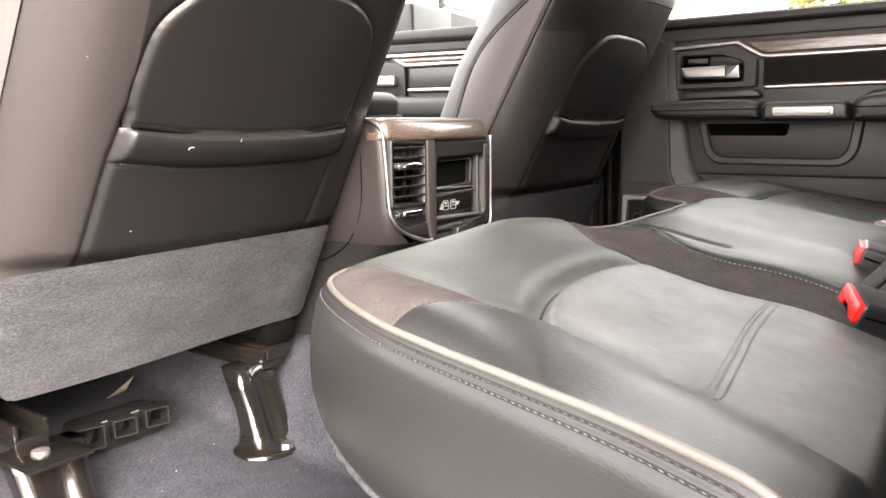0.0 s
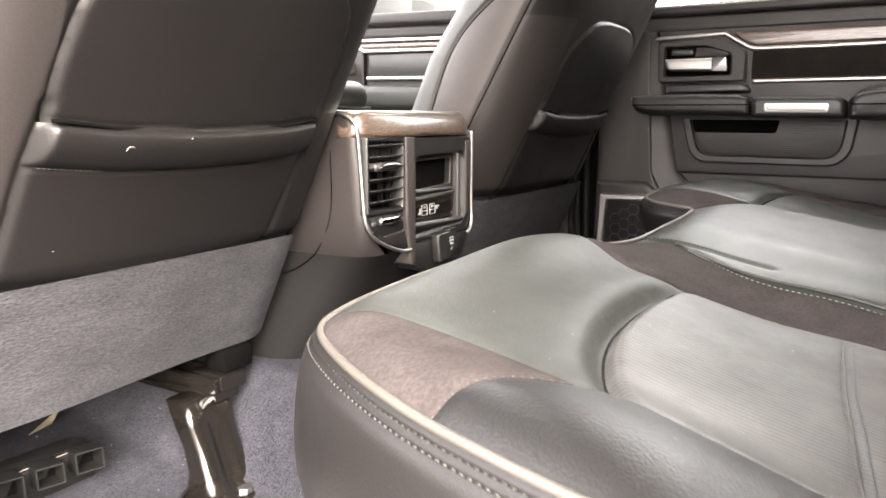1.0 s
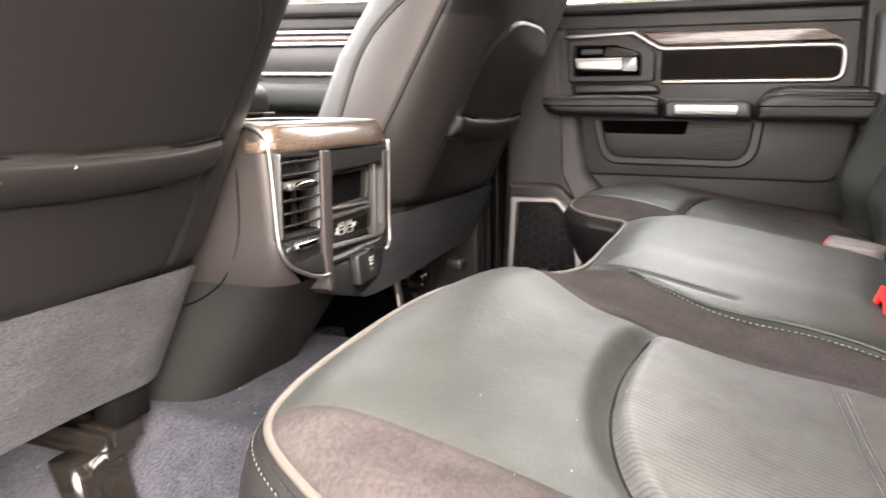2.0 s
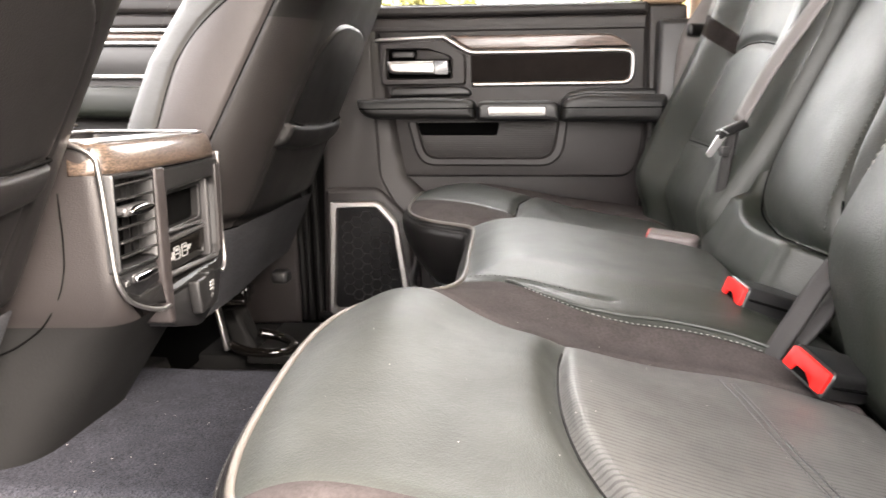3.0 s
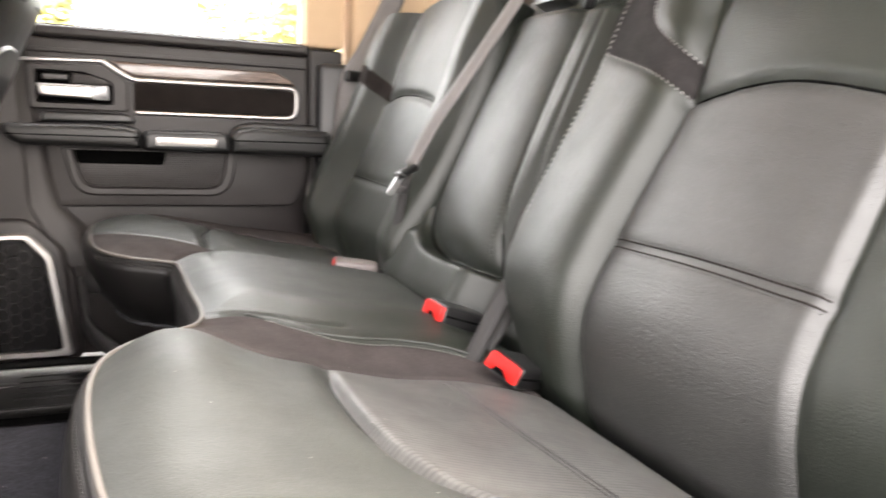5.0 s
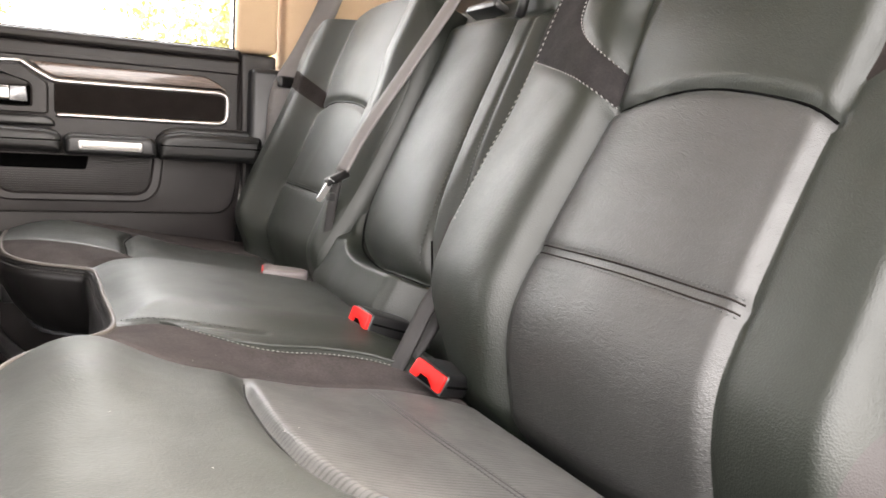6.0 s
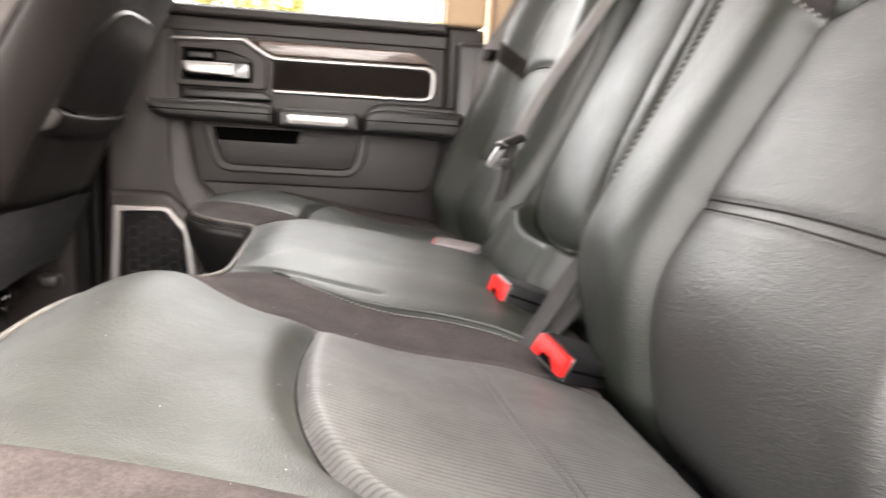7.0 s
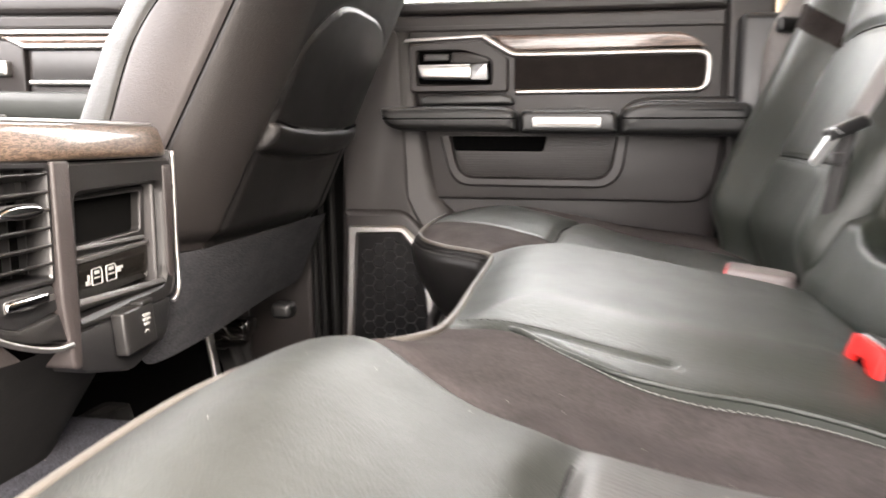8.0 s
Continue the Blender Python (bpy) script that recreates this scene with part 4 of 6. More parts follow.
tube("seam_cord", lifted(LINE_B[6:-6] + np.array([0.006, 0.003]), -0.0002), 0.0022, LEATHER, bench, n=8)
tube("seam_cord", lifted(LINE_C[6:-6] + np.array([-0.004, 0.002]), 0.0), 0.0018, LEATHER, bench, n=8)

base_bench = rear_seat
part("base_frame", box((-0.53, -0.70, 0.004), (-0.22, -0.36, 0.240), 0.01), PLASTIC_DARK, base_bench)
part("base_frame", box((0.30, -0.70, 0.034), (0.70, -0.32, 0.240), 0.01), PLASTIC_DARK, base_bench)
part("cross_member", box((-0.22, -0.70, 0.124), (0.30, -0.40, 0.240), 0.008), RUBBER, base_bench)
mesh_ob("support_arm", *sweep(spline([(0.70, -0.18, 0.225), (0.60, -0.19, 0.205), (0.48, -0.20, 0.195), (0.36, -0.24, 0.185)], 6), [(-0.004, -0.012), (0.004, -0.012), (0.004, 0.012), (-0.004, 0.012)]), PLASTIC_MID, base_bench, "grey folding support arm")
part("hinge_block", box((0.70, -0.235, 0.20), (0.745, -0.19, 0.25), 0.008), PLASTIC_MID, base_bench)


# ---- rear backrests ----
class Back:
    """A leaning backrest over x and height."""

    def __init__(self, y0, z0, lean, relief):
        self.y0, self.z0, self.lean, self.relief = y0, z0, lean, relief

    def __call__(self, x, z):
        h = self.relief(x, z)
        c = 1 / math.sqrt(1 + self.lean ** 2)
        return np.stack([x, self.y0 - self.lean * (z - self.z0) + h * c, z + h * self.lean * c], 1)

    def lift(self, line, up=0.001, every=0.004):
        line = spaced(np.array(line), every)
        base_ = self(line[:, 0], line[:, 1])
        c = 1 / math.sqrt(1 + self.lean ** 2)
        return base_ + np.array([0, c, self.lean * c]) * up


def backrest(name, shape, poly, parts_, label, seams, grid=0.0045):
    lo, hi = np.min(poly, 0), np.max(poly, 0)
    us_, vs_ = np.arange(lo[0] - 0.006, hi[0] + 0.008, grid), np.arange(lo[1] - 0.006, hi[1] + 0.008, grid)
    rim_ = lambda u, v: inside(u, v, poly)
    taken = [region for _, region, _, _ in parts_]
    rest = lambda u, v: np.minimum.reduce([rim_(u, v)] + [-inside(u, v, t) for t in taken])
    ob = panel(name, shape, us_, vs_, rest, LEATHER, rear_seat, label)
    for k, (nm, region, mat_, lab) in enumerate(parts_):
        keep_ = lambda u, v, region=region, k=k: np.minimum.reduce([rim_(u, v), inside(u, v, region)] + [-inside(u, v, t) for t in taken[:k]])
        panel(nm, shape, us_, vs_, keep_, mat_, ob, lab)
    # rolled rim and a closed back
    edge = spaced(np.r_[poly, poly[:1]], 0.008)
    e3 = shape(edge[:, 0], edge[:, 1])
    c = 1 / math.sqrt(1 + shape.lean ** 2)
    nrm = np.array([0, -c, -shape.lean * c])
    mid = np.mean(edge, 0)
    rings_ = []
    for grow, deep in ((0.0, 0.0), (0.006, 0.008), (0.008, 0.020), (0.008, 0.09)):
        out2 = edge + (edge - mid) / np.linalg.norm(edge - mid, axis=1)[:, None] * grow
        q = e3.copy()
        q[:, 0] = out2[:, 0]
        q += np.array([0, -shape.lean, 1.0]) * (out2[:, 1] - edge[:, 1])[:, None] + nrm * deep
        rings_.append(q)
    n = len(edge)
    verts = np.concatenate(rings_)
    faces = [(r * n + i, r * n + (i + 1) % n, (r + 1) * n + (i + 1) % n, (r + 1) * n + i) for r in range(3) for i in range(n)]
    faces.append(tuple(3 * n + i for i in range(n)))
    mesh_ob("side_cover", verts, faces, LEATHER, ob)
    for line, th, ln in seams:
        stitches("stitching", shape.lift(line, 0.0022 if ln > 0.0045 else 0.0014), th, ob, ln, ln * 1.4, 0.0008 if ln > 0.0045 else 0.0006, up=(0, 1, 0.5), slant=0.35 if ln > 0.0045 else 0.0)
    return ob


# near backrest
N_IN_R = spline([(-0.225, 0.270), (-0.216, 0.340), (-0.212, 0.430), (-0.213, 0.500), (-0.214, 0.570), (-0.200, 0.630), (-0.182, 0.680), (-0.17, 0.80)], 6)
N_IN_L = spline([(-0.480, 0.270), (-0.468, 0.325), (-0.459, 0.391), (-0.455, 0.448), (-0.452, 0.510), (-0.452, 0.562), (-0.458, 0.610), (-0.464, 0.640), (-0.47, 0.80)], 6)
N_ARC = spline([(-0.214, 0.569), (-0.250, 0.577), (-0.293, 0.583), (-0.330, 0.5845), (-0.369, 0.582), (-0.418, 0.575), (-0.452, 0.563)], 6)
N_SEAM = np.array([(-0.213, 0.4365), (-0.330, 0.4345), (-0.456, 0.4315)])
N_BAND1 = np.array([(-0.045, 0.622), (-0.090, 0.609), (-0.165, 0.589), (-0.215, 0.573)])
N_BAND2 = spline([(-0.096, 0.720), (-0.108, 0.682), (-0.122, 0.654), (-0.150, 0.632), (-0.185, 0.615), (-0.208, 0.606)], 5)


def near_relief(x, z):
    inner = np.interp(z, N_IN_R[:, 1], N_IN_R[:, 0])
    outer = np.interp(z, N_IN_L[:, 1], N_IN_L[:, 0])
    h = 0.008 * np.cos(np.clip((x + 0.335) / 0.125, -1, 1) * math.pi / 2)
    r = x - inner
    # the inner bolster swells up from the insert's seam and falls away towards the centre seat
    h = h + np.where(r > 0, np.maximum(0.030 * (1 - np.exp(-np.maximum(r, 0) / 0.014)) - 0.020 * (r / 0.158) ** 2 - 0.026 * (np.maximum(r - 0.160, 0) / 0.022) ** 2, -0.03), 0)
    l = outer - x
    h = h + 0.002 * np.exp(-((l + 0.016) / 0.014) ** 2) - 0.0045 * step(-0.007, 0.003, l) + 0.003 * step(0.006, 0.05, l) - 0.070 * step(0.075, 0.135, l) * step(0.62, 0.50, z) - 0.03 * step(0.06, 0.14, l) * step(0.50, 0.62, z)
    for line, dp, wd in ((N_ARC, 0.007, 0.0045), (N_SEAM, 0.0035, 0.006), (N_IN_R, 0.004, 0.006), (N_IN_L, 0.004, 0.006), (N_BAND1, 0.002, 0.004), (N_BAND2, 0.003, 0.005)):
        h = h + groove(away(x, z, line), dp, wd)
    h = h + 0.010 * step(0.575, 0.66, z) * step(-0.47, -0.44, x) * (1 - step(-0.22, -0.20, x))
    h = h - 0.072 * step(0.41, 0.27, z) ** 1.5 - 0.075 * step(0.306, 0.262, z)
    return h + 0.001 * np.sin(27 * x + 12 * z) * np.sin(19 * z)


NEAR = Back(-0.676, 0.436, 0.55, near_relief)
near_poly = np.r_[spline([(-0.560, 0.232), (-0.580, 0.36), (-0.596, 0.50), (-0.606, 0.66), (-0.590, 0.770)], 5), [(-0.54, 0.80), (-0.14, 0.80)],
                  spline([(-0.062, 0.780), (-0.034, 0.700), (-0.031, 0.600), (-0.031, 0.520), (-0.038, 0.465), (-0.056, 0.425), (-0.084, 0.374), (-0.128, 0.330), (-0.165, 0.285), (-0.20, 0.232)], 5)]
insert_low = np.r_[[(-0.230, 0.220)], [p for p in N_IN_R if p[1] < 0.5695], N_ARC, [p for p in N_IN_L[::-1] if p[1] < 0.5625], [(-0.484, 0.220)]]
band_r = np.r_[N_BAND1, [(-0.211, 0.592)], N_BAND2[::-1], [(-0.02, 0.74), (-0.02, 0.63)]]
band_l = np.array([(-0.456, 0.590), (-0.500, 0.618), (-0.560, 0.640), (-0.63, 0.655), (-0.63, 0.690), (-0.56, 0.674), (-0.50, 0.650), (-0.460, 0.622)])
carpet_side = np.r_[spline([(-0.600, 0.480), (-0.585, 0.450), (-0.565, 0.415), (-0.555, 0.380), (-0.550, 0.330), (-0.546, 0.220)], 5), [(-0.66, 0.22), (-0.66, 0.50)]]
near_back = backrest("backrest", NEAR, near_poly, [("back_insert", insert_low, LEATHER_INSERT, "smooth grained leather insert"), ("suede_band", band_r, SUEDE_BAND, "dark brown-grey suede band"),
                                       ("suede_band", band_l, SUEDE_DARK, "dark brown suede band"), ("side_trim", carpet_side, PLASTIC, "grey plastic side trim")],
                     "black leather rear backrest with grained insert and suede bands",
                     [(N_SEAM + np.array([0, 0.006]), THREAD_DARK, 0.0034), (N_SEAM - np.array([0, 0.006]), THREAD_DARK, 0.0034),
                      (N_BAND1, THREAD_PALE, 0.0046), (N_BAND2, THREAD_PALE, 0.0046),
                      (spline([(-0.030, 0.760), (-0.045, 0.690), (-0.053, 0.620), (-0.056, 0.560), (-0.057, 0.500), (-0.060, 0.460), (-0.068, 0.434)], 6), THREAD_PALE, 0.0055)])
part("side_shield", box((-0.67, -0.80, 0.24), (-0.600, -0.70, 0.40), 0.02, 4), PLASTIC, near_back, "grey plastic side shield")

# far backrest
F_LEAN = 0.44
F_ARC = spline([(0.345, 0.560), (0.385, 0.576), (0.440, 0.584), (0.500, 0.587), (0.560, 0.586), (0.612, 0.577)], 6)
F_IN_L = spline([(0.325, 0.28), (0.335, 0.42), (0.345, 0.560), (0.345, 0.80)], 6)
F_IN_R = spline([(0.580, 0.28), (0.612, 0.36), (0.625, 0.43), (0.612, 0.505), (0.612, 0.577), (0.618, 0.80)], 6)
F_SEAM = np.array([(0.336, 0.430), (0.45, 0.431), (0.625, 0.435)])


def far_relief(x, z):
    inner = np.interp(z, F_IN_L[:, 1], F_IN_L[:, 0])
    outer = np.interp(z, F_IN_R[:, 1], F_IN_R[:, 0])
    h = 0.008 * np.cos(np.clip((x - 0.48) / 0.14, -1, 1) * math.pi / 2)
    h = h + 0.026 * step(-0.004, 0.045, inner - x) * (1 - step(0.06, 0.11, inner - x))
    h = h + 0.044 * step(-0.004, 0.06, x - outer) * (1 - step(0.090, 0.15, x - outer))
    for line, dp, wd in ((F_ARC, 0.007, 0.006), (F_SEAM, 0.003, 0.006), (F_IN_L, 0.003, 0.006), (F_IN_R, 0.003, 0.006)):
        h = h + groove(away(x, z, line), dp, wd)
    h = h + 0.008 * step(0.585, 0.66, z)
    h = h - 0.045 * step(0.37, 0.29, z) ** 1.5
    return h


FAR = Back(-0.612, 0.310, F_LEAN, far_relief)
far_poly = np.r_[spline([(0.262, 0.285), (0.245, 0.40), (0.240, 0.55), (0.245, 0.68), (0.270, 0.735)], 5), spline([(0.33, 0.752), (0.45, 0.757), (0.60, 0.750), (0.68, 0.722), (0.722, 0.67), (0.738, 0.60), (0.736, 0.50), (0.722, 0.38), (0.700, 0.285)], 5)]
far_band = np.array([(0.612, 0.606), (0.68, 0.628), (0.78, 0.638), (0.78, 0.606), (0.69, 0.598), (0.612, 0.578)])
far_back = backrest("backrest", FAR, far_poly, [("suede_band", far_band, SUEDE_DARK, "dark brown suede band")], "black leather rear backrest beside the closed door",
                    [(F_SEAM + np.array([0, 0.005]), THREAD_DARK, 0.0034), (F_SEAM - np.array([0, 0.005]), THREAD_DARK, 0.0034)])

# centre backrest with its folding armrest
M_PAD = spline([(0.010, 0.373), (0.020, 0.3645), (0.065, 0.362), (0.115, 0.361), (0.160, 0.363), (0.195, 0.371), (0.220, 0.392), (0.238, 0.430), (0.254, 0.500), (0.268, 0.590), (0.282, 0.690), (0.268, 0.704), (0.17, 0.708), (0.086, 0.704), (0.073, 0.690), (0.064, 0.600), (0.050, 0.510), (0.030, 0.430), (0.016, 0.395)], 5, closed=True)


def mid_relief(x, z):
    d = inside(x, z, M_PAD)
    # a flat-faced pad that tucks in at its foot behind a crisp ledge
    left = np.interp(z, [0.36, 0.38, 0.395, 0.43, 0.51, 0.60, 0.69], [0.012, 0.012, 0.016, 0.030, 0.050, 0.064, 0.073])
    right = np.interp(z, [0.36, 0.371, 0.392, 0.43, 0.50, 0.59, 0.69], [0.150, 0.195, 0.220, 0.238, 0.254, 0.268, 0.282])
    across = np.clip((2 * x - left - right) / (right - left), -1, 1)
    pad = -0.006 + 0.016 * (1 - np.abs(across) ** 3.2) - 0.030 * np.exp(-np.maximum(z - 0.362, 0) / 0.017)
    below = step(0.392, 0.372, z)
    surround = 0.004 * step(0.20, 0.25, x) - 0.004 * step(0.06, 0.0, x) + 0.013 * below * step(0.005, 0.030, x) - 0.018 * step(0.045, 0.005, x) * step(0.47, 0.37, z)
    on_pad = step(-0.005, 0.003, d)
    h = pad * on_pad + surround * (1 - on_pad) + groove(d, 0.003, 0.004)
    h = h - 0.020 * step(0.034, -0.026, x)
    h = h + groove(away(x, z, M_SEAM), 0.003, 0.004)
    h = h - 0.05 * step(0.330, 0.27, z) ** 2 - 0.02 * step(0.690, 0.72, z)
    return h


M_SEAM = spline([(-0.010, 0.40), (0.008, 0.47), (0.022, 0.55), (0.036, 0.72)], 6)
MID = Back(-0.655, 0.375, 0.50, mid_relief)
mid_poly = np.r_[spline([(-0.140, 0.250), (-0.075, 0.34), (-0.040, 0.42), (-0.026, 0.52), (-0.024, 0.74)], 5), spline([(0.312, 0.740), (0.296, 0.62), (0.284, 0.52), (0.268, 0.40), (0.252, 0.250)], 5)]
mid_back = backrest("center_backrest", MID, mid_poly, [("armrest_pad", np.array(M_PAD), LEATHER, "padded folding centre armrest")], "black leather centre backrest with folding armrest",
                    [(np.array([(0.022, 0.385), (0.036, 0.43), (0.058, 0.52), (0.077, 0.69)]), THREAD_DARK, 0.0046), (M_SEAM, THREAD_DARK, 0.0040), (np.array([(-0.017, 0.46), (-0.016, 0.60), (-0.014, 0.73)]), THREAD, 0.0036)], grid=0.0026)
part("pull_loop", moved(box((0.055, -0.012, -0.006), (0.135, 0.012, 0.006), 0.005), pose(0, -0.782, 0.704, 25, 0, 0)), PLASTIC_DARK, mid_back, "black pull loop")
head = thing("headrest", "black leather centre headrest above the backrest", "headrest")
part("pad", moved(box((-0.10, -0.045, 0.0), (0.10, 0.045, 0.13), 0.035, 5), pose(0.13, -0.845, 0.745, 18, 0, 0)), LEATHER, head)
for xx in (0.09, 0.17):
    tube("post", [(xx, -0.83, 0.70), (xx, -0.845, 0.76)], 0.007, PLASTIC_DARK, head, up=(1, 0, 0))

# Thin dark tubes paint the shade in creases and seam grooves.
tube("crease_shade", lifted(ARC_FAR, 0.0004), 0.0010, VOID, bench, n=6)
tube("crease_shade", NEAR.lift(N_ARC, 0.0006), 0.0013, VOID, near_back, up=(0, 1, 0.5), n=6)
tube("crease_shade", FAR.lift(F_ARC, 0.0006), 0.0013, VOID, far_back, up=(0, 1, 0.5), n=6)
for off in (-0.0034, 0.0034):
    tube("crease_shade", NEAR.lift(N_SEAM + np.array([0, off]), 0.0002), 0.0008, SUEDE_DARK, near_back, up=(0, 1, 0.5), n=6)
tube("crease_shade", FAR.lift(F_SEAM, 0.0004), 0.0008, VOID, far_back, up=(0, 1, 0.5), n=6)
tube("crease_shade", MID.lift(np.r_[M_PAD[-8:], M_PAD[:58]], 0.0004), 0.0014, VOID, mid_back, up=(0, 1, 0.5), n=6)

for off in (-0.0028, 0.0028):
    tube("seam_cord", lifted(SEAM * [0.93, 1] + np.array([-0.016, off]), -0.0006), 0.0010, LEATHER_SIDE, bench, n=8)

# ---- front seats, seen from behind ----
HALF = [(0.0, 0.150), (-0.10, 0.158), (-0.165, 0.195), (-0.205, 0.212), (-0.236, 0.195), (-0.252, 0.140), (-0.250, 0.090), (-0.236, 0.050), (-0.202, 0.019), (-0.160, 0.005), (-0.08, -0.002)]
SECTION = spline(HALF + [(0.0, -0.003)] + [(-a, b) for a, b in HALF[:0:-1]], 8, closed=True)
SECTION = np.r_[SECTION, SECTION[:1]]
SQ = np.linspace(0, 1, len(SECTION))


def rear_seam(v):
    """Depth of the seam between back cover and side cover, by height."""
    return 0.054 + 0.10 * (0.68 - v)


def bolster_seam(v):
    """Depth of the bowed seam between side cover and front bolster, by height."""
    return smooth_curve(v, [0.33, 0.45, 0.50, 0.54, 0.575, 0.60, 0.62, 0.64, 0.665, 0.70, 0.80, 0.93], [0.145, 0.152, 0.156, 0.160, 0.157, 0.149, 0.139, 0.119, 0.088, 0.066, 0.062, 0.060])


def front_seat(cx, y0, z0, lean, flap, blocker, label):
    ob = thing("front_seat", label, "car seat", "front seats")
    up = z0 - 0.461
    pocket = np.array(rounded([(-0.157, 0.4615), (-0.158, 0.495), (-0.147, 0.556), (-0.096, 0.601), (-0.045, 0.607), (0.050, 0.607), (0.104, 0.601), (0.151, 0.578), (0.162, 0.535), (0.155, 0.4615), (0.10, 0.4545), (0.0, 0.4515), (-0.10, 0.4545)], [0.0, 0.02, 0.020, 0.026, 0.02, 0.02, 0.022, 0.022, 0.02, 0.0, 0.03, 0.03, 0.03], 6)) + [0, up]
    roll = np.array([(-0.160, 0.462), (-0.10, 0.4545), (0.0, 0.4515), (0.10, 0.4545), (0.156, 0.462), (0.148, 0.4285), (0.09, 0.4205), (0.0, 0.4180), (-0.09, 0.4205), (-0.166, 0.4285)]) + [0, up]
    seam_l = np.array([(-0.158, 0.475), (-0.166, 0.429), (-0.176, 0.300)]) + [0, up]
    seam_r = np.array([(0.155, 0.475), (0.149, 0.429), (0.136, 0.300)]) + [0, up]

    def relief(dx, z):
        d = inside(dx, z, pocket)
        h = 0.0026 * step(0.0, 0.008, d) + groove(d, 0.0030, 0.0024)
        lip = np.interp(dx, [-0.16, -0.10, 0, 0.10, 0.155], [0.4620, 0.4550, 0.4520, 0.4550, 0.4620]) + up
        foot = np.interp(dx, [-0.166, -0.09, 0, 0.09, 0.149], [0.4285, 0.4205, 0.4180, 0.4205, 0.4285]) + up
        w = (lip - z) / (lip - foot)
        side_l = np.interp(z, [0.428 + up, 0.462 + up], [-0.166, -0.158])
        side_r = np.interp(z, [0.428 + up, 0.462 + up], [0.149, 0.155])
        within = step(0.0, 0.010, dx - side_l) * step(0.0, 0.010, side_r - dx)
        h = h + within * (0.0125 * np.sqrt(np.clip(1 - ((w - 0.46) / 0.54) ** 2, 0, 1)) - 0.0025 * np.exp(-((w - 1.02) / 0.07) ** 2))
        h = h + groove(away(dx, z, seam_l), 0.005, 0.0042) + groove(away(dx, z, seam_r), 0.004, 0.0042)
        return h + 0.0015 * np.sin(dx * 21) * np.sin(z * 16)

    def shape(u, v):
        dx, dy = np.interp(u, SQ, SECTION[:, 0]), np.interp(u, SQ, SECTION[:, 1])
        thin = np.interp(v, [0.56, 0.60, 0.64, 0.68, 0.93], [1.0, 0.93, 0.85, 0.79, 0.72])
        dy = np.where(dy > 0.07, 0.07 + (dy - 0.07) * thin, dy)
        rear = np.clip((0.06 - dy) / 0.04, 0, 1)
        tuck = step(0.345 + up, 0.319 + up, v) ** 2
        side = 1 - rear
        seam = side * (groove(dy - rear_seam(v), 0.004, 0.004) + groove(dy - bolster_seam(v), 0.004, 0.004))
        squeeze = 1 - 0.10 * step(0.70, 0.96, v) - 0.02 * tuck
        y = y0 + lean * (z0 - v) + dy - relief(dx, v) * rear * (dy < 0.06) + 0.012 * tuck * rear
        return np.stack([cx + dx * squeeze + np.sign(dx) * seam, y, v], 1)

    us_, vs_ = np.linspace(0, 1, 431), np.linspace(0.313 + up, 0.93, 270)
    rearness = lambda u: 0.03 - np.interp(u, SQ, SECTION[:, 1])
    ddx = lambda u: np.interp(u, SQ, SECTION[:, 0])
    k_pocket = lambda u, v: np.minimum(inside(ddx(u), v, pocket), rearness(u))
    k_roll = lambda u, v: np.minimum(np.minimum(inside(ddx(u), v, roll), -inside(ddx(u), v, pocket)), rearness(u))
    k_front = lambda u, v: np.interp(u, SQ, SECTION[:, 1]) - bolster_seam(v)
    k_side = lambda u, v: np.minimum(bolster_seam(v) - np.interp(u, SQ, SECTION[:, 1]), np.interp(u, SQ, SECTION[:, 1]) - rear_seam(v))
    panel("map_pocket", shape, us_, vs_, k_pocket, BACK_VINYL, ob, "black leather map pocket")
    panel("pocket_roll", shape, us_, vs_, k_roll, BACK_VINYL, ob, "rolled edge of the map pocket")
    panel("bolster", shape, us_, vs_, k_front, LEATHER_INSERT, ob, "grey leather front bolster")
    wrap_l = lambda v: np.interp(v, seam_l[::-1, 1], seam_l[::-1, 0])
    wrap_r = lambda v: np.interp(v, seam_r[::-1, 1], seam_r[::-1, 0])
    k_mid = lambda u, v: np.minimum(ddx(u) - wrap_l(v), wrap_r(v) - ddx(u))
    k_back = lambda u, v: np.minimum.reduce([-k_front(u, v), -k_side(u, v), -np.maximum(k_pocket(u, v), k_roll(u, v))])
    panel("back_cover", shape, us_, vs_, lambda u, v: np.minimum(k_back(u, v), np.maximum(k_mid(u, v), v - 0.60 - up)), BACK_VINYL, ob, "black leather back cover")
    # Light on the wraps is set by tone: left lighter, right darker.
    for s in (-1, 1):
        panel("wrap_cover", shape, us_, vs_, lambda u, v: np.minimum.reduce([k_back(u, v), -np.maximum(k_mid(u, v), v - 0.60 - up), ddx(u) * s]), LEATHER_WRAP if s < 0 else BACK_VINYL, ob, "leather edge wrap, toned for light on its side")
    # Flanks take the lightened leather, as if lit from the door.
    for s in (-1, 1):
        panel("side_cover", shape, us_, vs_, lambda u, v: np.minimum(k_side(u, v), ddx(u) * s), LEATHER_SOFT, ob, "brown-grey leather side cover, lightened for door light")
        flank = np.nonzero((SECTION[:, 0] * s > 0.19) & (SECTION[:, 1] < 0.20))[0]
        flank = flank[np.argsort(SECTION[flank, 1])]
        zz = np.linspace(0.330 + up, 0.92, 70)
        for wanted in (rear_seam(zz), bolster_seam(zz)):
            line = shape(np.interp(wanted, SECTION[flank, 1], SQ[flank]), zz)
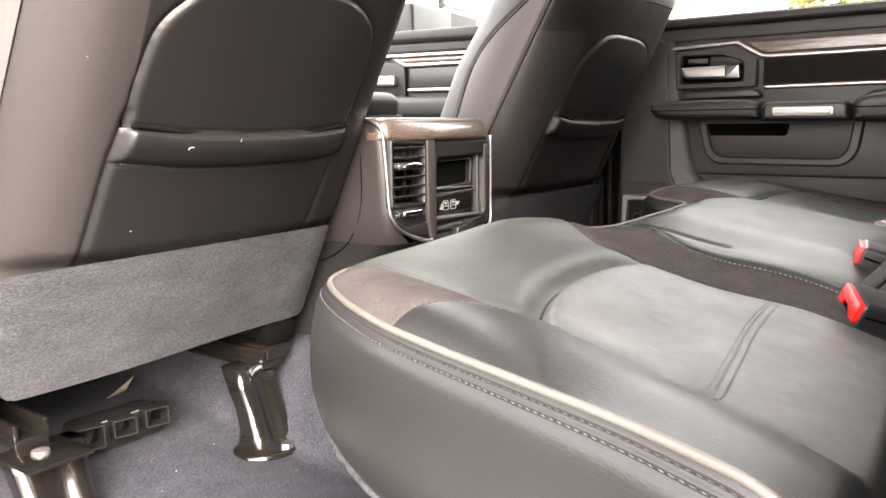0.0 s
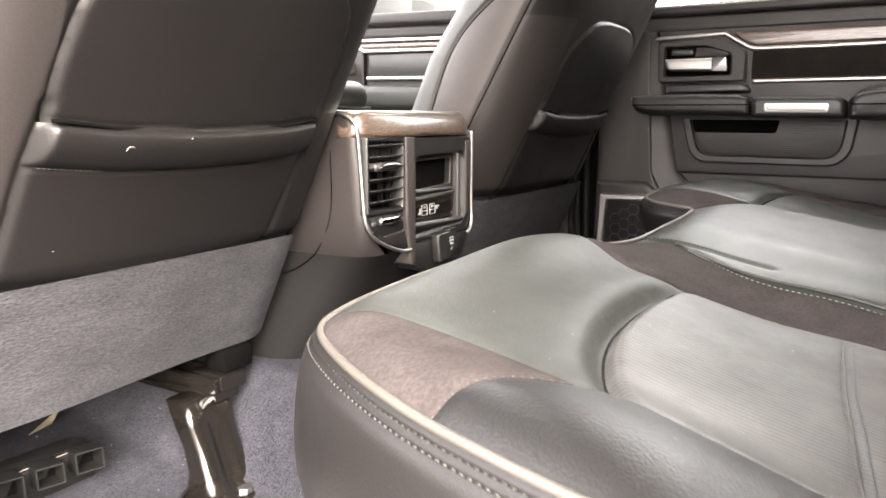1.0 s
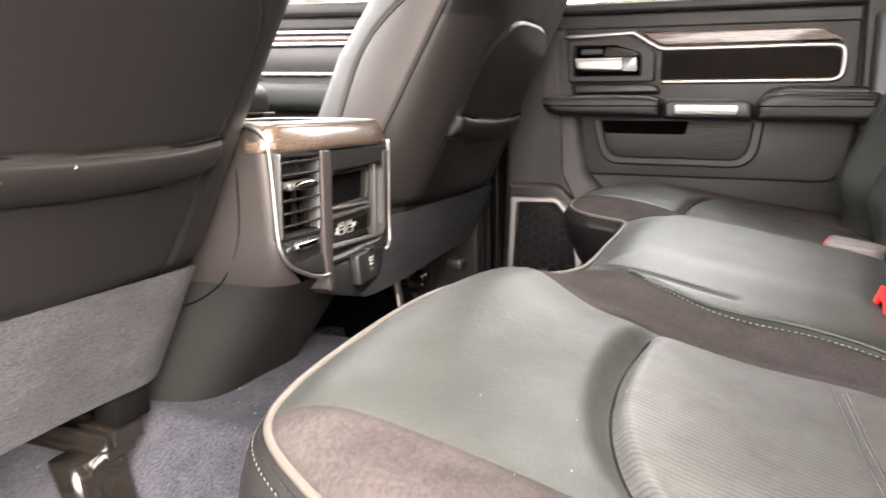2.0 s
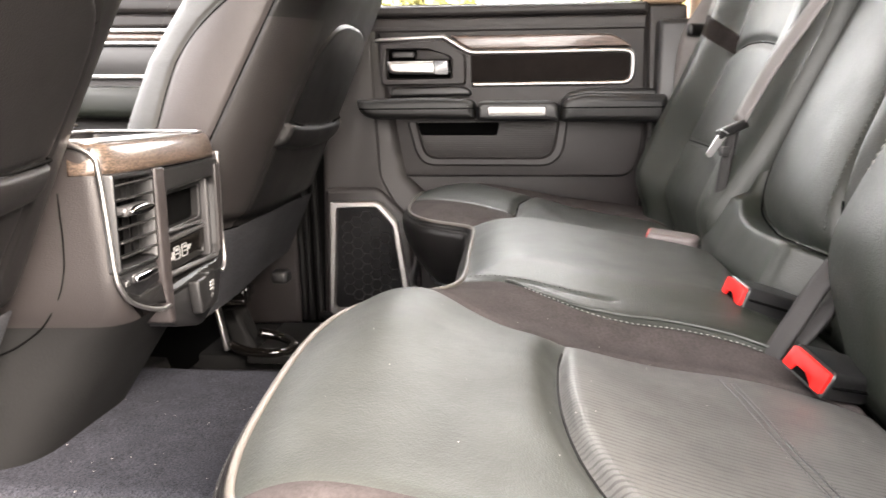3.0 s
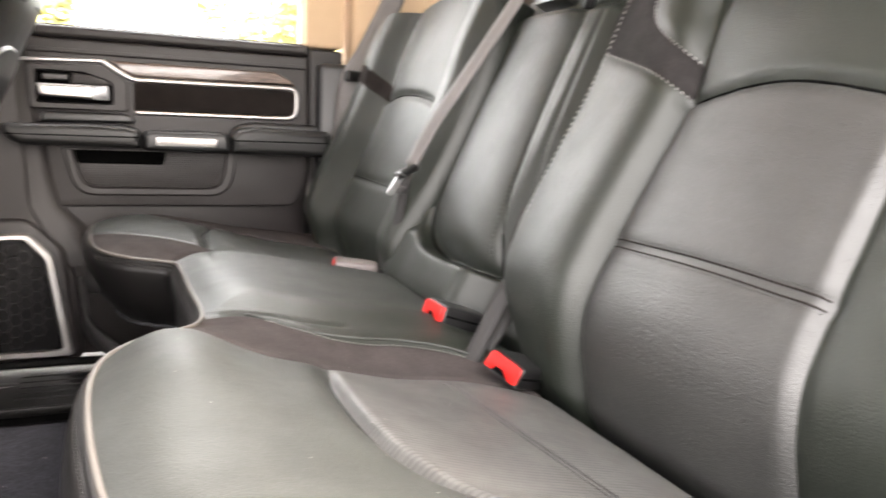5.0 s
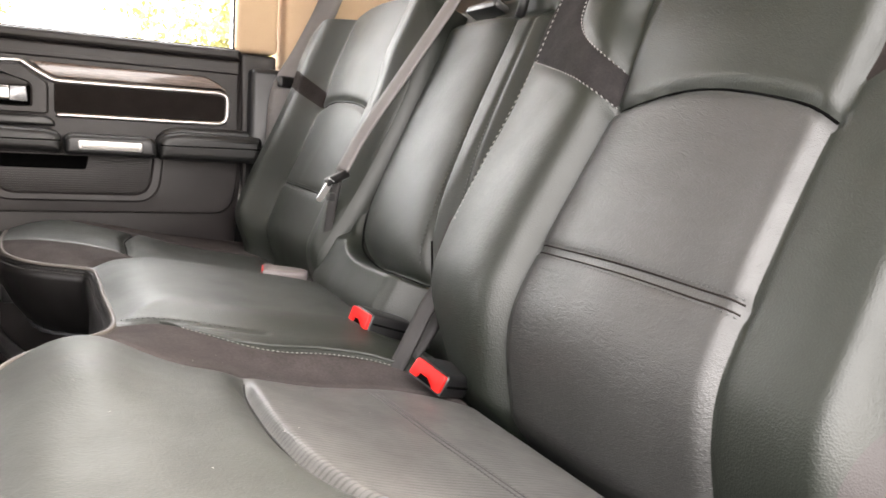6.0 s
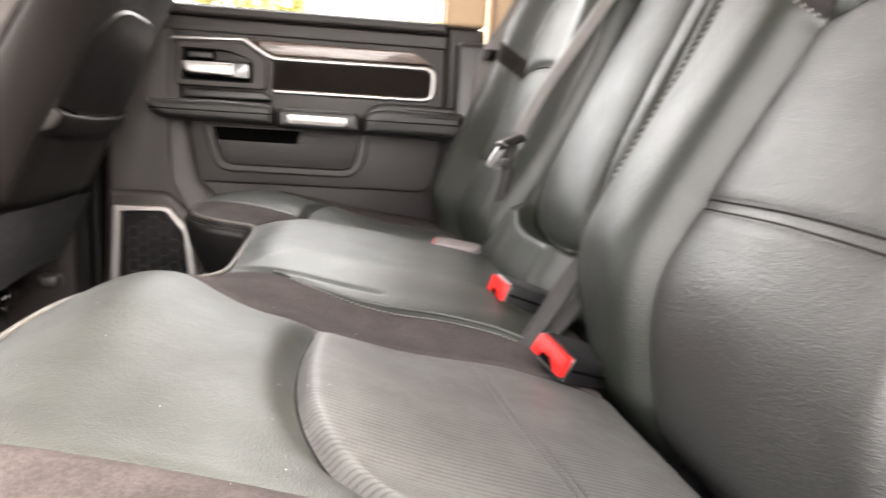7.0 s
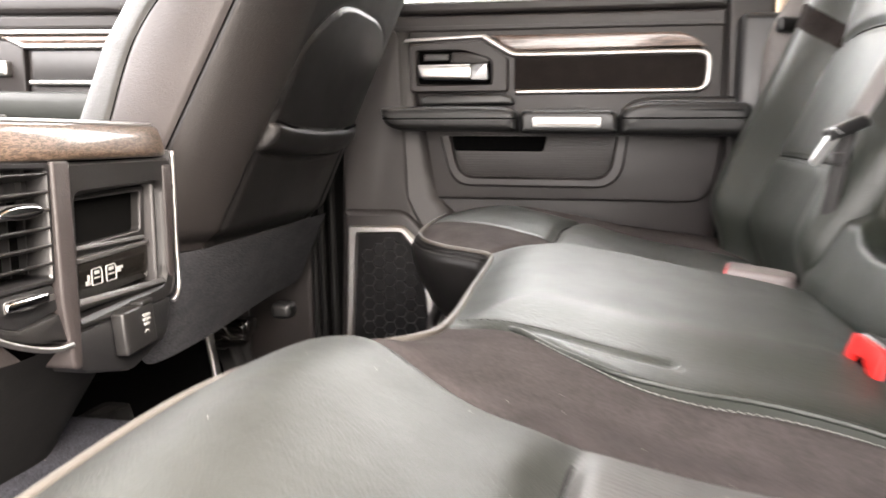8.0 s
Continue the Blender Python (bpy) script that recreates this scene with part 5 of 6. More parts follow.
            tube("side_seam", line, 0.0012, VOID, ob, up=(0, 1, 0), n=6)
    # Dark tube painting the shadow of the pocket opening.
    lip_x = np.linspace(-0.154, 0.152, 60)
    lip_z = np.interp(lip_x, [-0.16, -0.10, 0, 0.10, 0.155], [0.4635, 0.4565, 0.4535, 0.4565, 0.4635]) + up
    gap_line = np.array([(cx + a, y0 + lean * (z0 - b) - relief(np.array([a]), np.array([b]))[0] - 0.0002, b) for a, b in zip(lip_x, lip_z)])
    tube("pocket_shade", gap_line, 0.0016, VOID, ob, "dark mouth of the map pocket", up=(0, -1, 0), n=6)
    tops = shape(us_[:-1], np.full(430, 0.93))
    top2 = tops * [0.86, 1, 1] + [cx * 0.14, 0, 0.02]
    top2[:, 1] = top2[:, 1] * 0.7 + np.mean(tops[:, 1]) * 0.3
    mesh_ob("top_cover", np.r_[tops, top2], [(i, (i + 1) % 430, 430 + (i + 1) % 430, 430 + i) for i in range(430)] + [tuple(430 + i for i in range(430))], LEATHER_SOFT, ob)
    row = np.stack([np.linspace(-0.155, 0.145, 40), np.interp(np.linspace(-0.155, 0.145, 40), [-0.166, -0.09, 0, 0.09, 0.149], [0.4275, 0.4195, 0.4170, 0.4195, 0.4275]) + up], 1)
    rp_ = np.array([(cx + a, y0 + lean * (z0 - b) - relief(np.array([a]), np.array([b]))[0] - 0.001, b) for a, b in row])
    stitches("stitching", rp_, THREAD_DARK, ob, 0.003, 0.0046, 0.0006, up=(0, -1, 0))
    for s in (-1, 1):
        edge = [(cx + s * (0.2135 - 0.01 * step(0.70, 0.9, z)), y0 + lean * (z0 - z) + 0.2095, z) for z in np.linspace(0.36, 0.88, 60)]
        stitches("stitching", edge, THREAD, ob, 0.0036, 0.005, 0.0005, up=(s, 0, 0))

    # carpeted flap below the leather
    def flap_shape(u, v):
        fold = 0.006 * np.sin((u - cx) * 14) * (0.33 - v) / 0.15 + 0.020 * np.clip((np.abs(u - cx - flap[4]) - 0.19) / 0.07, 0, 1) ** 2
        return np.stack([u, y0 + lean * (z0 - v) + 0.006 + fold, v], 1)

    fp = rounded([(cx + flap[0], 0.3225 + up), (cx + flap[1], 0.3245 + up), (cx + flap[1] + 0.012, flap[3]), (cx + flap[0] + 0.03, flap[2])], [0.002, 0.002, 0.012, 0.02])
    gu, gv = np.arange(cx - 0.29, cx + 0.30, 0.008), np.arange(0.14, 0.335, 0.006)
    panel("carpet_flap", flap_shape, gu, gv, lambda u, v: inside(u, v, fp), CARPET_SEAT, ob, "grey carpeted lower back flap")
    # Core kept near-black for the shade behind the flap.
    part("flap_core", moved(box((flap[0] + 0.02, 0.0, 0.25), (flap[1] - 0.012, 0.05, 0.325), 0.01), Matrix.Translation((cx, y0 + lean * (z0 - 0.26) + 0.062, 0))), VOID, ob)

    # cushion, its side shields, rails and legs
    cy0 = y0 + lean * (z0 - 0.25) + 0.06
    part("seat_cushion", box((cx - 0.25, cy0, 0.20), (cx + 0.25, cy0 + 0.48, 0.37), 0.05, 4), LEATHER, ob)
    # Pan painted near-black as under-seat shade.
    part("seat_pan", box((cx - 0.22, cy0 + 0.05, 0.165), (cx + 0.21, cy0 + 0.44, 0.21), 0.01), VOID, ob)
    # Added sheet that stops light leaking under the seat.
    part("light_blocker", box((cx - 0.27, cy0 + blocker, 0.015), (cx + 0.26, cy0 + blocker + 0.02, 0.21), 0.005), VOID, ob)
    return ob


driver = front_seat(-0.309, 0.007, 0.461, 0.50, (-0.263, 0.198, 0.176, 0.182, -0.03), 0.36, "driver seat with leather map pocket and grey carpet flap")
passenger = front_seat(0.491, -0.046, 0.475, 0.44, (-0.27, 0.22, 0.196, 0.214, 0.0), 0.12, "passenger seat with leather map pocket and dark carpet flap")
part("side_shield", box((-0.600, 0.175, 0.150), (-0.552, 0.60, 0.30), 0.020, 4), PLASTIC_DARK, driver, "black plastic side shield")
stitches("white_stitching", [(0.278, 0.165 - 0.44 * (z - 0.474), z) for z in np.linspace(0.48, 0.66, 30)], THREAD, passenger, 0.0036, 0.005, 0.0005, up=(-1, 0, 0))


def seat_leg(parent, x, y, z, lean=0.035, wide=1.0, high=0.100, metal=None):
    """A pressed steel leg: waisted, ribbed, with a round foot."""
    verts, faces, n = [], [], 56
    levels = [(-0.004, 0.048, 0.044, -0.004), (0.0015, 0.048, 0.044, -0.004), (0.003, 0.043, 0.037, -0.003), (0.009, 0.035, 0.027, 0.001), (0.026, 0.031, 0.021, 0.006), (0.055, 0.030, 0.019, 0.016), (0.085, 0.032, 0.020, 0.028), (high, 0.034, 0.022, lean)]
    for h, a, b, f in levels:
        for k in range(n):
            w = k * math.tau / n
            c, s = math.cos(w), math.sin(w)
            e = (abs(c) ** 5 + abs(s) ** 5) ** -0.2 if h > 0.006 else 1.06
            off = w - 1.5 * math.pi
            pressed = (0.004 < h < 0.095)
            dent = 1 - pressed * (0.34 * math.exp(-(off / 0.30) ** 2) - 0.12 * math.exp(-((abs(off) - 0.52) / 0.16) ** 2))
            verts.append((x + a * wide * c * e, y + f + b * s * e * dent, z + h))
    for r in range(len(levels) - 1):
        faces += [(r * n + k, r * n + (k + 1) % n, (r + 1) * n + (k + 1) % n, (r + 1) * n + k) for k in range(n)]
    faces.append(tuple((len(levels) - 1) * n + k for k in range(n)))
    leg = mesh_ob("leg", verts, faces, metal or GLOSS_BLACK, parent, "black pressed steel leg")
    part("bolt", moved(slab([(0.009 * math.cos(a), 0.009 * math.sin(a)) for a in np.linspace(0, math.tau, 7)[:-1]], lambda a, b, d: (a, b, d), 0.0, 0.007, 0.001), pose(x, y - 0.038, z + 0.002)), SATIN, leg)
    return leg


def seat_rail(parent, x, y, z, latch=True):
    rail = part("rail", box((x - 0.020, y, z), (x + 0.020, y + 0.42, z + 0.012), 0.002), GLOSS_BLACK, parent, "gloss black seat rail")
    for s in (-1, 1):
        part("rail_lip", box((x + s * 0.017 - 0.003, y, z + 0.010), (x + s * 0.017 + 0.003, y + 0.42, z + 0.030), 0.002), GLOSS_BLACK, rail)
    if latch:
        part("latch", box((x - 0.012, y - 0.004, z + 0.012), (x + 0.03, y + 0.05, z + 0.034), 0.003), GLOSS_BLACK, rail)


seat_leg(driver, -0.187, 0.150, 0.008, wide=1.14, high=0.115)
seat_rail(driver, -0.168, 0.155, 0.116)
seat_leg(driver, -0.485, 0.160, 0.0, wide=1.35)
seat_rail(driver, -0.490, 0.205, 0.100, latch=False)
part("foot_plate", box((-0.530, 0.135, 0.096), (-0.455, 0.215, 0.1015), 0.002), GLOSS_BLACK, driver)
part("plate_bolt", moved(slab([(0.010 * math.cos(a), 0.010 * math.sin(a)) for a in np.linspace(0, math.tau, 17)[:-1]], lambda a, b, d: (a, b, d), 0.0, 0.006, 0.002), pose(-0.498, 0.172, 0.101)), STEEL_DULL, driver, "dull steel bolt head")
# Near-black because the flap would shade this block.
part("hook_block", box((-0.175, 0.150, 0.150), (-0.125, 0.185, 0.180), 0.005), VOID, driver)
# Rubber black on these steel legs stands in for under-seat shade.
seat_leg(passenger, 0.655, 0.155, 0.028, high=0.08, metal=RUBBER)
seat_leg(passenger, 0.315, 0.160, 0.03, high=0.08, metal=RUBBER)
seat_rail(passenger, 0.655, 0.150, 0.118)
part("bracket_arm", moved(box((-0.01, -0.004, 0.0), (0.01, 0.004, 0.10), 0.003), pose(0.585, 0.168, 0.045, -14, 8, 0)), SATIN, passenger, "bright steel bracket arm")
tube("bracket_loop", spline([(0.590, 0.165, 0.055), (0.570, 0.120, 0.048), (0.575, 0.065, 0.046), (0.620, 0.050, 0.046), (0.655, 0.085, 0.050), (0.650, 0.130, 0.060)], 6), 0.009, GLOSS_BLACK, passenger, "gloss black bracket foot", n=10)
part("knob", box((0.60, 0.052, 0.17), (0.635, 0.085, 0.195), 0.008, 3), PLASTIC_DARK, passenger)

tube("head_seam", [(x, -0.046 + 0.44 * (0.475 - z) - 0.0018, z) for x, z in zip(np.linspace(0.36, 0.66, 24), 0.680 + 0.005 * np.sin(np.linspace(-1.0, 2.2, 24)))], 0.0012, VOID, passenger, "seam under the headrest", up=(0, 1, 0), n=6)

# connector strip under the driver seat
strip = thing("wiring_connector", "black wiring connector strip with three square sockets on the carpet", "connector")
turn = pose(-0.333, 0.282, 0.0, 0, 0, -2)
part("rail", moved(box((-0.062, 0.004, 0.010), (0.064, 0.046, 0.046), 0.003), turn), RUBBER, strip)
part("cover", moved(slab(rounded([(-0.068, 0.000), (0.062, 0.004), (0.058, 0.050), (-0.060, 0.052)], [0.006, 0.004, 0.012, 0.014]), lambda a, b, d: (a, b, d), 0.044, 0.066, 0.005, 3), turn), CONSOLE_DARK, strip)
for xx, sc in ((-0.046, 1.18), (0.004, 0.95), (0.052, 1.0)):
    w, h = 0.0165 * sc, 0.0130 * sc
    so_ = rounded([(-w, h), (w, h), (w, -h), (-w, -h)], 0.002, 2)
    si_ = rounded([(-w + 0.0025, h - 0.0025), (w - 0.0025, h - 0.0025), (w - 0.0025, -h + 0.0025), (-w + 0.0025, -h + 0.0025)], 0.001, 2)
    at = turn @ pose(xx - 0.007, 0.004, 0.057, -8, 0, -14)
    part("socket", moved(frame_slab(so_, si_, lambda a, b, d: (a, -d, b), 0.0, 0.036, 0.0008), at), RUBBER, strip)
    part("socket_back", moved(box((-w, 0.0, -h), (w, 0.002, h), 0.0), at), VOID, strip)
part("clip", moved(box((-0.076, -0.002, 0.050), (-0.066, 0.016, 0.064), 0.003), turn), BUCKLE_PALE, strip, "pale clip")
tube("flash_line", [turn @ Vector(p) for p in ((-0.060, -0.0005, 0.0665), (-0.02, 0.0015, 0.0672), (0.020, 0.0025, 0.0668), (0.056, 0.0035, 0.0670))], 0.0010, BUCKLE_PALE, strip, "pale edge of the cover", n=6)
scrap = thing("paper_scrap", "small crumpled cream paper scrap on the carpet", "litter")
mesh_ob("scrap", [(-0.272, 0.425, 0.044), (-0.235, 0.448, 0.046), (-0.215, 0.436, 0.064), (-0.238, 0.420, 0.054), (-0.232, 0.434, 0.045)], [(0, 3, 1), (3, 2, 1), (0, 1, 4), (1, 2, 4), (0, 4, 3), (3, 4, 2)], PAPER, scrap, smooth=False)

# ---- centre console ----
console = thing("center_console", "dark centre console with wood rim, air vents and charging ports", "console")
console.location = (0.018, 0.012, 0.0)
levels = [(0.466, -0.096, 0.184, 0.008), (0.445, -0.095, 0.183, 0.004), (0.40, -0.093, 0.181, 0.001), (0.345, -0.091, 0.178, -0.002), (0.315, -0.088, 0.172, -0.004), (0.292, -0.080, 0.160, -0.001), (0.270, -0.078, 0.152, 0.020),
          (0.235, -0.082, 0.150, 0.044), (0.19, -0.086, 0.150, 0.074), (0.145, -0.090, 0.154, 0.106), (0.10, -0.094, 0.158, 0.130), (0.04, -0.098, 0.160, 0.155)]
cv, cf = [], []
for z, xl, xr, yy in levels:
    corner = 0.016 if z > 0.31 else 0.016 + 0.05 * min(1, (0.315 - z) / 0.06)
    pts = rounded([(xl - 0.012, 1.25), (xl - 0.012, yy + 0.16), (xl, yy), (xr, yy), (xr + 0.010, yy + 0.16), (xr + 0.010, 1.25)], [0.0, 0.06, corner, corner, 0.06, 0.0], 6)
    cv += [(a, b, z) for a, b in pts]
nring = len(cv) // len(levels)
for r in range(len(levels) - 1):
    cf += [(r * nring + k, (r + 1) * nring + k, (r + 1) * nring + (k + 1) % nring, r * nring + (k + 1) % nring) for k in range(nring) if not (k == 14 and r < 5)]
# Lower shell is the same plastic, blackened in place of its shade.
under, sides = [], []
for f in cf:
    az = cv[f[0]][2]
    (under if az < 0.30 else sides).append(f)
for nm, faces_, mat_, lab in (("console_body", sides, CONSOLE_SIDE, ""), ("shaded_foot", under, RUBBER, "console foot, its plastic blackened for shade")):
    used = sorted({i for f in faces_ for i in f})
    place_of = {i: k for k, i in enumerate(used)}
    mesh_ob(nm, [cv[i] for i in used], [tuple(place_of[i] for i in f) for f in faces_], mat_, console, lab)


def on_face(x, z, depth):
    return (x, 0.001 - depth, z)


side_seam = spline([(-0.0965, 0.042, 0.425), (-0.0965, 0.042, 0.404), (-0.0960, 0.042, 0.380), (-0.0945, 0.045, 0.351), (-0.0930, 0.053, 0.327), (-0.0900, 0.065, 0.308), (-0.0875, 0.087, 0.285), (-0.0890, 0.130, 0.262), (-0.0935, 0.20, 0.250)], 6)
tube("side_seam", side_seam, 0.0009, VOID, console, up=(1, 0, 0), n=6)

# wood rim that wraps the top
rim_path = spline([(-0.094, 0.030, 0.4575), (-0.087, 0.008, 0.4575), (-0.060, -0.001, 0.4575), (0.045, -0.005, 0.4575), (0.140, -0.001, 0.4570), (0.176, 0.010, 0.4570), (0.194, 0.045, 0.457), (0.202, 0.09, 0.4572)], 8)
wprof = [(0.012, -0.0170), (-0.0030, -0.0172), (-0.0056, -0.0150), (-0.0056, -0.011), (-0.0030, 0.001), (0.0002, 0.0090), (0.0026, 0.0118), (0.013, 0.0124)]
mesh_ob("wood_rim", *sweep(rim_path, [(-a, b) for a, b in wprof]), WOOD_CONSOLE, console, "brown wood rim")
tube("rim_underline", rim_path * [0.985, 1, 1] + [0.0005, 0.003, -0.0185], 0.0030, VOID, console, n=8)
tube("top_strip", rim_path * [0.965, 1, 1] + [0.0015, 0.006, 0.0132], 0.0022, SATIN, console, "silver strip along the rim", n=8)
tray_o = rounded([(-0.094, 0.165), (-0.090, 0.036), (-0.066, 0.013), (0.045, 0.009), (0.150, 0.014), (0.180, 0.036), (0.190, 0.165)], [0.01, 0.02, 0.015, 0.03, 0.015, 0.02, 0.01])
tray_i = rounded([(-0.078, 0.155), (-0.076, 0.046), (-0.054, 0.024), (0.045, 0.020), (0.140, 0.024), (0.165, 0.046), (0.172, 0.155)], [0.02, 0.02, 0.015, 0.03, 0.015, 0.02, 0.02])
part("top_tray", frame_slab(tray_o, tray_i, lambda a, b, d: (a, b, d), 0.415, 0.4705, 0.003), PLASTIC_DARK, console, "black cup tray")
part("tray_floor", slab(tray_o, lambda a, b, d: (a, b, d), 0.410, 0.4165, 0.001), PLASTIC_DARK, console)
part("console_cover", box((-0.100, 0.160, 0.425), (0.192, 1.25, 0.469), 0.004), PLASTIC_DARK, console)
tube("tray_ring", np.array([(a, b, 0.4712) for a, b in tray_i]), 0.0021, SATIN, console, "silver ring round the cup tray", n=8, closed=True)
part("cup_divider", box((0.036, 0.03, 0.425), (0.050, 0.15, 0.466), 0.004), PLASTIC_DARK, console)
for cxx in (-0.018, 0.110):
    cup_ring = np.array([(cxx + 0.042 * math.cos(a), 0.088 + 0.042 * math.sin(a), 0.456) for a in np.linspace(0, math.tau, 33)[:-1]])
    tube("cup_ring", cup_ring, 0.0030, RUBBER, console, "black rubber cup ring", n=8, closed=True)
part("armrest_lid", moved(box((-0.12, 0.0, 0.0), (0.12, 0.34, 0.05), 0.022, 5), pose(0.045, 0.168, 0.470)), LEATHER, console, "black padded armrest lid")
tube("lid_cord", [(0.045 + 0.121 * math.sin(a), 0.168 + 0.004, 0.479) for a in np.linspace(-1.4, 1.4, 20)], 0.002, PIPING, console)

# silver outline of the rear face
left_strip = spline([(-0.0995, 0.045, 0.4715), (-0.0990, 0.022, 0.4690), (-0.0975, 0.004, 0.459), on_face(-0.0955, 0.445, 0.0), on_face(-0.0925, 0.40, 0.002), on_face(-0.0900, 0.350, 0.004), on_face(-0.086, 0.332, 0.006), on_face(-0.074, 0.316, 0.009), on_face(-0.042, 0.301, 0.010), on_face(-0.015, 0.293, 0.010), on_face(0.004, 0.292, 0.010)], 8)
tube("face_strip", left_strip, 0.0024, SATIN, console, "silver face outline", up=(0, -1, 0), n=8)
right_strip = spline([(0.1855, 0.0005, 0.445), (0.1862, 0.0005, 0.40), (0.1858, 0.0005, 0.345), (0.1835, -0.0015, 0.312), (0.1770, -0.0030, 0.299), (0.1660, -0.0040, 0.2935)], 8)
tube("face_strip", right_strip, 0.0022, SATIN, console, "silver face outline", up=(0, -1, 0), n=8)
part("face_flank", slab(rounded([(0.146, 0.446), (0.1835, 0.446), (0.182, 0.312), (0.174, 0.298), (0.146, 0.296)], [0.002, 0.004, 0.010, 0.008, 0.002]), on_face, -0.022, 0.0005, 0.003, 3), PLASTIC_MID, console)
part("screw", slab([(0.0032 * math.cos(a) + 0.1785, 0.4090 + 0.0036 * math.sin(a)) for a in np.linspace(0, math.tau, 13)[:-1]], on_face, -0.002, 0.0030, 0.001), CHROME, console, "bright screw head")

# air vent
vent_i = [(-0.084, 0.436), (-0.011, 0.434), (-0.013, 0.350), (-0.084, 0.352)]
vent_o = [(-0.089, 0.442), (-0.006, 0.440), (-0.008, 0.345), (-0.089, 0.346)]
part("vent_surround", frame_slab(rounded(vent_o, 0.003, 3), rounded(vent_i, 0.003, 3), on_face, -0.020, 0.0085, 0.002), PLASTIC_DARK, console)
# Shallow black plate in place of a deep, dark duct.
part("vent_cavity", slab(rounded(vent_i, 0.002, 3), on_face, -0.018, -0.0140, 0.0), VOID, console)
for k in range(6):
    z = 0.360 + 0.0138 * k
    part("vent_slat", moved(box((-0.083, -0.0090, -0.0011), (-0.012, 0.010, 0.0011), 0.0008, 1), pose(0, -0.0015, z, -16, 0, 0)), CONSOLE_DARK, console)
for xx in (-0.066, -0.040, -0.022):
    part("vent_blade", box((xx, 0.006, 0.354), (xx + 0.0016, 0.013, 0.434), 0.0), PLASTIC_DARK, console)
knob = part("vent_knob", moved(box((-0.030, -0.012, -0.0050), (0.024, 0.004, 0.0050), 0.004, 3), pose(-0.048, -0.001, 0.4045)), PLASTIC_MID, console)
part("knob_tip", moved(slab([(0.023 * math.cos(a), 0.0050 * math.sin(a)) for a in np.linspace(0, math.tau, 25)[:-1]], lambda a, b, d: (a, -d, b), 0.010, 0.0155, 0.0015, 3), pose(-0.048, -0.001, 0.4045)), CHROME, knob, "chrome knob tip")
part("wheel_housing", slab(rounded([(-0.086, 0.345), (-0.008, 0.344), (-0.004, 0.322), (-0.050, 0.316), (-0.076, 0.326)], 0.004), on_face, -0.02, 0.0060, 0.003), PLASTIC_DARK, console)
wv = slab([(0.021 * math.cos(a), 0.016 * math.sin(a)) for a in np.linspace(0, math.tau, 29)[:-1]], lambda a, b, d: (-0.045 + a, 0.004 + b, d), 0.3325, 0.3410, 0.0025, 3)
wheel = part("thumb_wheel", wv, PLASTIC_MID, console)
part("wheel_cap", box((-0.067, -0.0135, 0.3338), (-0.023, -0.0085, 0.3412), 0.0024, 3), CHROME, wheel, "chrome thumb wheel edge")
for xx in (-0.075, -0.014):
    part("wheel_mark", box((xx - 0.0038, -0.0068, 0.3320), (xx + 0.0038, -0.0056, 0.3370), 0.0005), SATIN, console)
shelf = slab(rounded([(-0.080, 0.328), (-0.052, 0.3170), (-0.006, 0.320), (0.002, 0.294), (-0.038, 0.303), (-0.068, 0.315)], 0.003), on_face, -0.02, 0.0085, 0.003)
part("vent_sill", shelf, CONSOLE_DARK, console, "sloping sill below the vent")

# middle post and charging panel
post = rounded([(-0.0060, 0.441), (0.0155, 0.440), (0.0165, 0.335), (0.016, 0.268), (0.004, 0.270), (-0.0045, 0.33)], [0.003, 0.003, 0.01, 0.006, 0.006, 0.01])
part("center_post", slab(post, on_face, -0.02, 0.0105, 0.003, 3), PLASTIC, console)
bay_o = rounded([(0.0158, 0.440), (0.1715, 0.438), (0.1670, 0.312), (0.156, 0.297), (0.0162, 0.300)], [0.004, 0.006, 0.012, 0.010, 0.004])
bay_i = rounded([(0.020, 0.411), (0.1505, 0.4165), (0.1510, 0.324), (0.144, 0.315), (0.0195, 0.308)], [0.010, 0.014, 0.010, 0.008, 0.005])
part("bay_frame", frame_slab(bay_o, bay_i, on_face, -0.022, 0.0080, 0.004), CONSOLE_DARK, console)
part("bay_rail", slab(rounded([(0.1530, 0.432), (0.1690, 0.432), (0.1645, 0.318), (0.1535, 0.322)], 0.004), on_face, 0.004, 0.0100, 0.002), PLASTIC, console, "grey edge rail")
part("bay_back", slab(bay_i, on_face, -0.021, -0.0165, 0.0005), PLASTIC_DARK, console)
bin_o = rounded([(0.019, 0.4105), (0.143, 0.4130), (0.1400, 0.3600), (0.019, 0.3570)], 0.006, 4)
bin_i = rounded([(0.021, 0.4065), (0.1345, 0.4085), (0.1320, 0.3690), (0.021, 0.3660)], 0.006, 4)
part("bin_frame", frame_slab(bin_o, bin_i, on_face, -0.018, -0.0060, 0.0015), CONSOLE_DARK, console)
# Slot depth is suggested by a black plate.
part("bin_mouth", slab(bin_i, on_face, -0.017, -0.0150, 0.0), VOID, console, "dark storage slot")
tube("bin_edge", np.array([on_face(a, b, -0.0058) for a, b in bin_i]), 0.0010, PLASTIC_MID, console, "grey edge of the storage slot", up=(0, -1, 0), n=6, closed=True)
part("bin_lip", moved(box((0.021, -0.002, -0.002), (0.132, 0.010, 0.002), 0.001), pose(0, 0.004, 0.3665, -20, 1.4, 0)), PLASTIC_MID, console)
